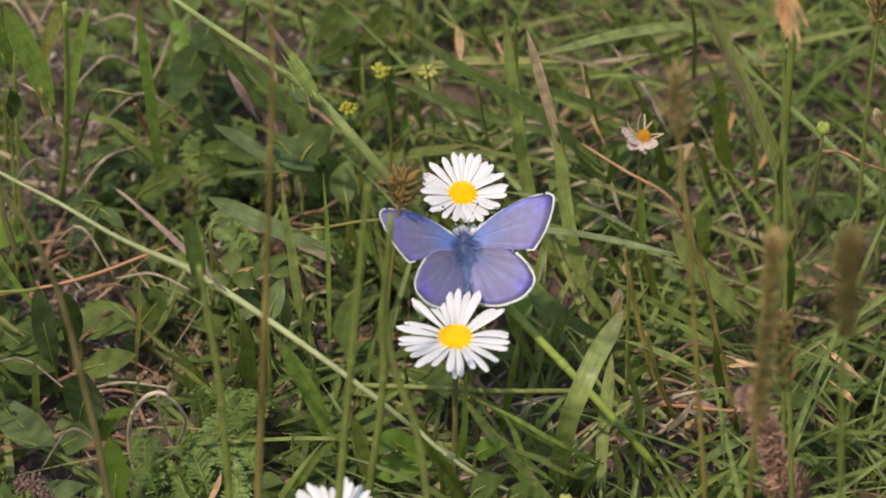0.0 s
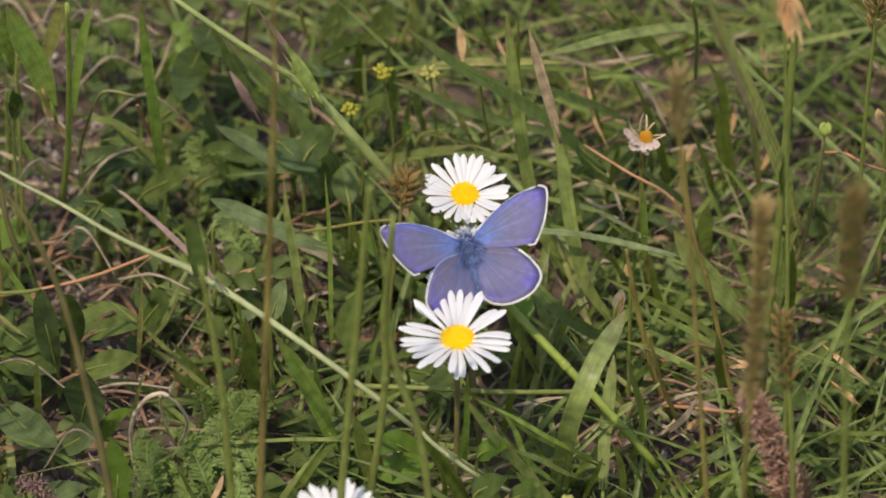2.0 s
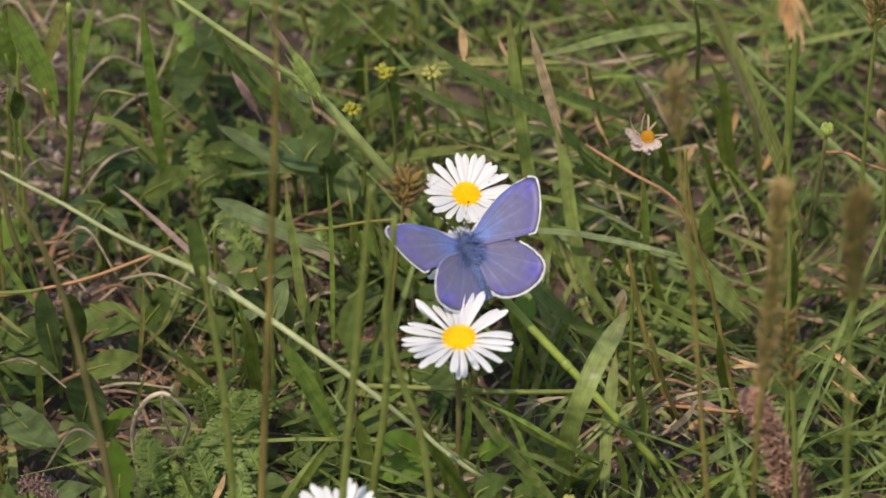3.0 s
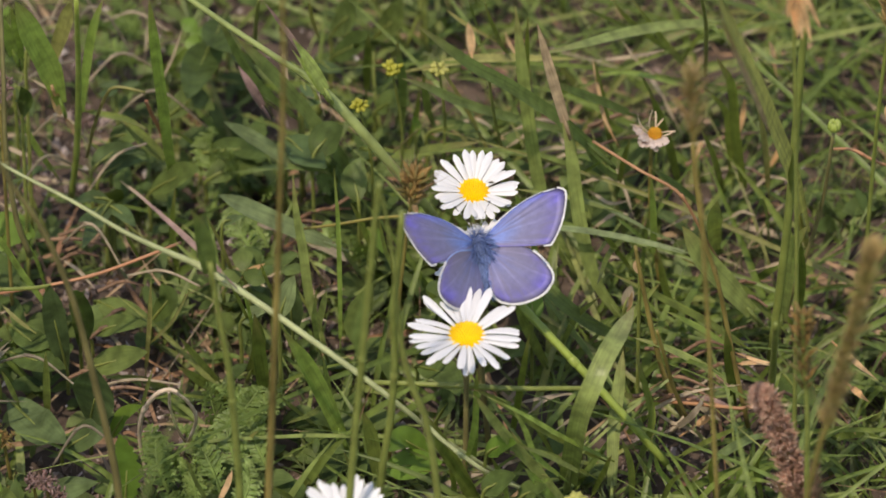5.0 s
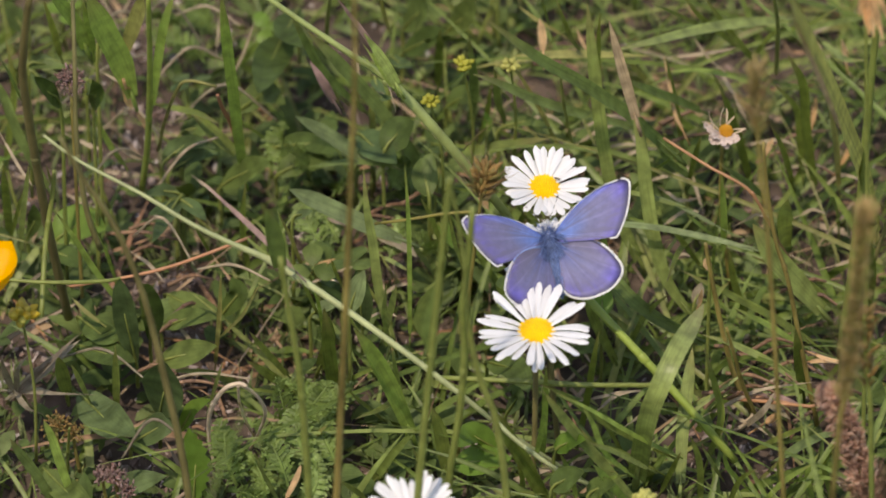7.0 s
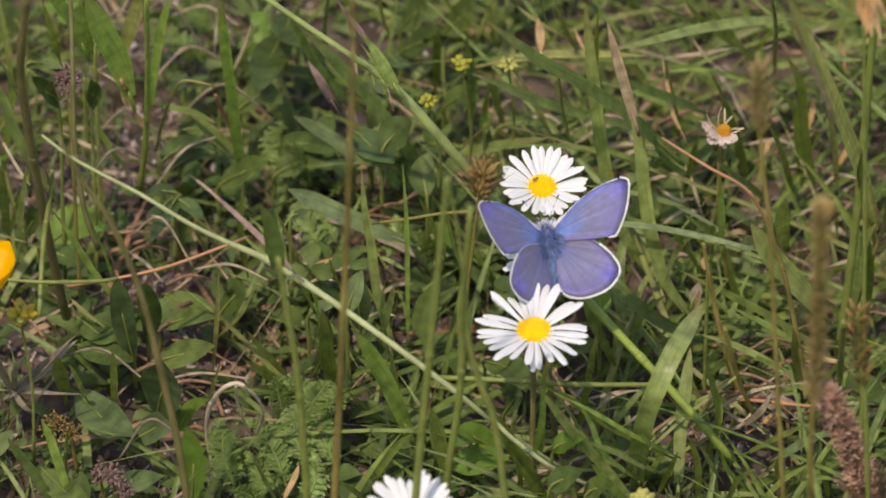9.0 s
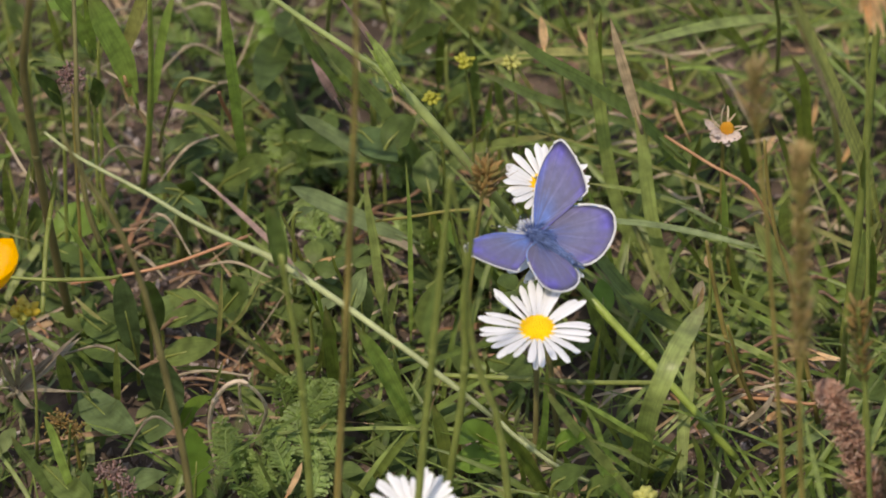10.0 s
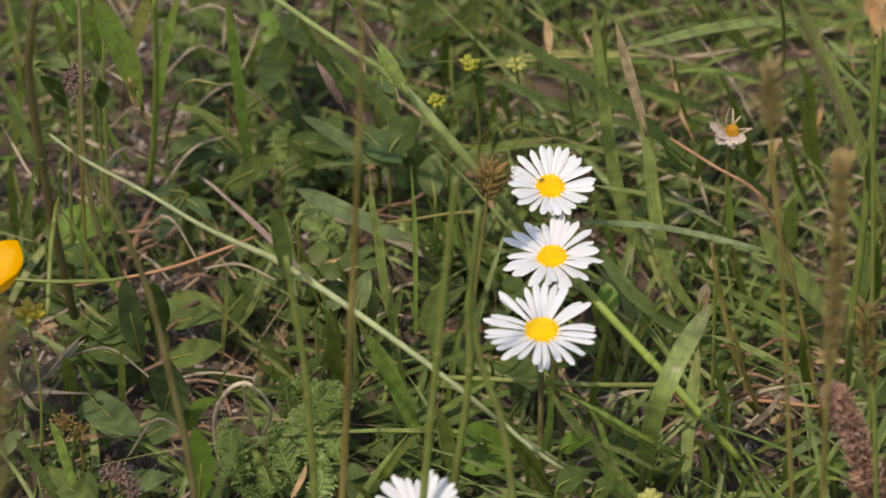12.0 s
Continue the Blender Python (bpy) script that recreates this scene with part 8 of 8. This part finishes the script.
for x, y in ((44, -16), (36, -19), (55, 9), (57, -22), (48, -10), (40, -24), (28, 62), (10, 84), (-24, 40), (52, 55), (-62, 5), (-67, -20), (-70, 25)):
    for k in range(3):
        g, half = twig_rng.uniform(-0.7, 0.7), twig_rng.uniform(3, 8)
        o = np.array((x + twig_rng.uniform(-6, 6), y + twig_rng.uniform(-5, 5), twig_rng.uniform(7, 13)))
        d = np.array((math.cos(g), math.sin(g), 0.0)) * half
        bend = np.array((0, 0, twig_rng.uniform(0.5, 3)))
        plain_stem(TWIG, [0.4, 0.34, 0.22], tuple(o - d), tuple(o + bend), tuple(o + d * 0.9), label="thin red-brown dead stem on the soil", group="dead stems")

# long dead straws strewn over the bare patches
straw_rng = np.random.RandomState(21)
for x, y in ((20, 30), (60, 75), (110, 20), (150, 60), (190, 110), (40, 140), (220, 30), (90, 240), (180, 300), (60, 300), (250, 200), (140, 420), (260, 470), (40, 620), (200, 660), (120, 760)):
    at = (-87.0, 92.3, 20.0), (-75.9, 92.3, 20.0), (-86.3, 73.8, 20.0)
    o = np.array(at[0]) + (np.array(at[1]) - at[0]) * x / 100 + (np.array(at[2]) - at[0]) * y / 100
    g, half = straw_rng.uniform(-0.5, 0.6), straw_rng.uniform(5, 11)
    d = np.array((math.cos(g), math.sin(g) * 1.4, 0)) * half
    lift = straw_rng.uniform(-2, 6)
    plain_stem((STRAW, WITHERED)[straw_rng.randint(2)], [0.24, 0.3, 0.2], tuple(o - d - (0, 0, 4)), tuple(o + (0, 0, lift)), tuple(o + d - (0, 0, straw_rng.uniform(-4, 6))),
               label="thin brown dead straw over the soil", group="dead straws")

dry_cluster((-84.9, 9.5, 60.0), 3.2, 190, 6, "dull mauve withered clover head on its stalk")
broad_leaf(BROAD, 3.4, (-87.6, 22.2, 44.0), (-89.8, 16.9, 52.0), (-92.0, 13.3, 58.0), label="pale folded leaf under a withered clover head", cup=0.4)
broad_leaf(BROAD, 3.4, (-81.4, 21.4, 44.0), (-80.6, 16.1, 52.0), (-80.9, 12.6, 58.0), label="pale folded leaf under a withered clover head", cup=0.4)


def motions():
    def perch(at, heading, pitch=0.0, roll=0.0):
        """Facing up the slope of the flower at heading 0; heading turns it to its left."""
        return Matrix.Translation(Vector(at) * MM) @ pose(0, 0, 0, 52 + pitch, 0, 0) @ pose(0, 0, 0, 0, 0, heading) @ pose(0, 0, 0, 0, roll, 0)

    # seconds, place, heading, pitch, roll, raise of left and right wings, sweep of the forewings, of the hindwings, extra raise of the hindwings
    keys = [
        (0, (3.9, -28.8, 52.0), 5, -10, 1, 34, 14, 7, 2, 8, 7, 6, 1),
        (0.5, (4.3, -28.7, 52.0), 8, -6, -2, 37, 18, 6, 3, 6, 7, 7, 0),
        (1, (4.4, -28.3, 52.0), 12, 0, -3, 38, 18, 4, 2, 10, 8, 4, 0),
        (1.5, (4.5, -28.6, 52.0), 13, 5, -2, 38, 15, 3, 0, 9, 7, 3, 1),
        (2, (4.4, -28.6, 52.0), 14, 1, -4, 38, 16, 3, 2, 10, 8, 5, 0),
        (2.5, (3.8, -28.6, 52.0), 13, -4, -1, 54, 30, 3, 0, 4, 6, 5, -2),
        (3, (3.9, -28.6, 52.0), 21, -10, 5, 37, -8, 6, -1, 10, 6, 3, -1),
        (5, (4.7, -29.3, 52.0), 10, -7, 5, 37, 0, 6, 1, 9, 8, 4, 0),
        (5.5, (5.4, -29.7, 52.0), 10, -4, 2, 46, 17, 4, 1, 7, 9, 2, -2),
        (6, (4.5, -28.6, 52.0), 14, -5, -2, 41, 17, 5, 2, 5, 10, 6, -2),
        (6.5, (4.4, -28.8, 52.0), 13, -4, -5, 38, 16, 4, 2, 7, 7, 5, -2),
        (7, (4.9, -29.0, 52.0), 13, -4, -5, 39, 16, 5, 2, 8, 9, 4, -3),
        (9, (4.8, -28.8, 52.0), 10, -4, 1, 49, 20, 1, -1, 5, 7, 3, -2),
        (9.3, (3.8, -29.0, 52.0), 39, -13, 5, 50, 3, 0, 1, 7, 9, -2, -1),
        (9.5, (4.0, -28.2, 52.0), 46, -14, 4, 50, 2, 0, 0, 7, 9, -5, -1),
        (9.8, (4.1, -28.6, 52.0), 48, -13, 4, 48, 3, 1, 1, 7, 10, -4, -1),
        (10, (2.6, -27.5, 52.0), 56, 1, 3, 54, 21, -5, 6, 1, 12, 5, -1),
        (10.2, (2.7, -27.8, 52.0), 54, 9, 9, 48, 25, -5, 5, 7, 9, -2, 0),
        (10.3, (3.1, -26.4, 52.0), 63, -10, 9, 54, 47, -2, 6, 5, 10, -6, -4),
        (10.4, (2.2, -23.8, 52.0), 71, -12, 33, 64, 44, 5, 5, 7, 6, 4, -1),
        (10.5, (3.3, -26.0, 52.0), 66, -18, 11, 49, 56, 2, 4, 7, 6, -7, -3),
        (10.8, (2.8, -27.3, 52.0), 86, -8, 40, 61, 59, 8, 1, -12, -1, 0, 0),
        (10.9, (2.8, -27.0, 52.0), 86, -8, 40, 61, 60, 8, 1, -8, 0, 0, 0),
        (11.0, (5.9, -30.0, 62.0), 104, 0, 70, -32, -40, 22, 10, -14, -14, 0, 0),
        (11.1, (-3.5, -16.7, 85.0), 85, 0, 80, 80, 85, 0, 0, 0, 0, 0, 0),
        (11.2, (-6.7, -7.6, 120.0), 60, 0, 50, -30, -30, 0, 0, 0, 0, 0, 0),
        (11.4, (-120, 300, 260), 30, 0, 10, 50, 50, 0, 0, 0, 0, 0, 0),
        (11.6, (-200, 520, 340), 10, 0, 0, -30, -30, 0, 0, 0, 0, 0, 0),
        (11.8, (-330, 760, 380), 0, 0, 0, 50, 50, 0, 0, 0, 0, 0, 0),
        (12.0, (-420, 1000, 400), 0, 0, 0, -30, -30, 0, 0, 0, 0, 0, 0),
    ]
    walk(BUTTERFLY, [(k[0], perch(*k[1:5])) for k in keys])
    for side, sign, n in (("left", 1, 0), ("right", -1, 1)):
        fore, hind = WINGS[side]
        x = -0.9 * sign * MM
        walk(fore, [(k[0], pose(x, 1.6 * MM, 0.6 * MM, 0, sign * k[5 + n], 0) @ pose(0, 0, 0, 0, 0, sign * k[7 + n])) for k in keys])
        walk(hind, [(k[0], pose(x, 0, 0.45 * MM, 0, sign * (k[5 + n] + k[11 + n]), 0) @ pose(0, 0, 0, 0, 0, sign * k[9 + n])) for k in keys])

    # the wind: seconds, lean to the right and lean towards the camera in degrees, about the root
    sway_a = [(0, -0.3, 3.4), (0.5, -2.1, 2.3), (1, 0.8, -0.6), (1.5, -2.1, 0.7), (2, -1.1, 0), (2.5, -1, 1.4), (3, 0, -1.9), (3.2, -0.4, -2), (4.8, -1.5, -0.8),
              (4.9, 3.5, 2.3), (5, 5.7, 3.9), (5.1, 5.6, -8.3), (5.2, 1.6, -10), (5.3, 2.3, -7.5), (5.5, 3.1, -6.8), (5.7, 0.8, -0.1), (6, 2.5, -5.1), (6.3, 1, -3.8), (6.5, 2.1, -4.4), (6.8, -1.4, -0.5),
              (7, 0.4, 0.8), (7.2, -1.1, 0.3), (8.8, -3.3, 1.9), (9, -2.4, 0.7), (9.5, -3.5, 1.2), (10, -4, -5.2), (10.3, -4.8, -0.4), (10.5, -0.4, -1.5), (10.8, -5.9, -5.7), (11, -3.9, -4.4), (11.5, -6.4, -1.2), (12, -1.5, -4.4)]
    sway_b = [(0, -0.4, 1.5), (0.5, -0.9, -0.9), (1, 0.6, -2.5), (1.5, -0.6, -1.1), (2, -0.1, -2.6), (2.5, -0.7, -2.3), (3, 0, -2.5), (3.2, -0.1, -3.2), (4.8, -0.9, -3.8),
              (5.0, 6, 0), (5.5, 3, -2), (7.0, 1, 0), (9.0, 0, 0), (10.5, 2, 0), (10.8, -4, -2), (11.2, -1, 0), (12.0, 2, 0)]
    # the fly walks from a petal on to the disc
    walk(FLY, [(t, pose(x * MM, y * MM, z * MM, 10, 0, turn)) for t, x, y, z, turn in ((0.0, 10.6, -6.4, 52.4, 80), (1.5, 9.2, -7.1, 52.0, 75), (2.5, 8.6, -7.6, 51.8, 80), (5.0, 6.8, -8.4, 51.4, 100), (7.2, 5.6, -8.6, 51.6, 60), (8.8, 2.5, -9.2, 51.9, -55), (12.0, 2.1, -9.4, 51.9, -60))])
    nod = DAISY_M.matrix_basis.translation.copy()
    # pressed down under the butterfly, it springs up as the weight shifts
    walk(DAISY_M, [(t, Matrix.Translation(nod) @ pose(0, 0, 0, a, b, 0)) for t, a, b in ((0.0, 0.5, 1.7), (9.0, 0.5, 1.7), (9.5, 0.0, 0.6), (10.2, -0.5, 0.0), (10.4, -4.0, 0.0), (10.6, -1.5, 0.0), (10.8, 0.0, 0.0), (12.0, 0.0, 0.0))])
    sway(SPIKE_A, sway_a)
    sway(SPIKE_B, sway_b)
    sway(SPIKE_C, [(t, 0.2 * a, 0.1 * b) for t, a, b in sway_a])
    sway(SPIKE_D, [(t, 0.08 * a, 0) for t, a, b in sway_a])
    sway(SPIKE_E, [(t, 0.35 * math.sin(1.7 * t), 0) for t, a, b in sway_a])
    sway(SPIKE_F, [(t, 0.5 * math.sin(1.4 * t + 1), 0) for t, a, b in sway_a])
    sway(SPIKE_G, [(0.0, -5.0, 0), (3.2, -5.0, 0), (4.8, -4.0, 0), (5.0, -1.0, 0), (5.1, 1.0, 0), (5.2, 0.2, 0), (5.35, -5.0, 0), (7.2, -6.0, 0), (9.5, -5.0, 0), (9.7, -3.5, 0),
                  (9.8, 4.0, 0), (9.9, -3.5, 0), (10.4, -5.0, 0), (11.5, -5.0, 0), (11.6, -3.5, 0), (11.7, 5.5, 0), (11.8, -4.0, 0), (11.9, -3.0, 0), (12.0, 0.6, 0)])


def sway(ob, rows):
    at = ob.matrix_basis.translation.copy()
    walk(ob, [(t, Matrix.Translation(at) @ pose(0, 0, 0, 0, a, 0) @ pose(0, 0, 0, b, 0, 0)) for t, a, b in rows])


motions()
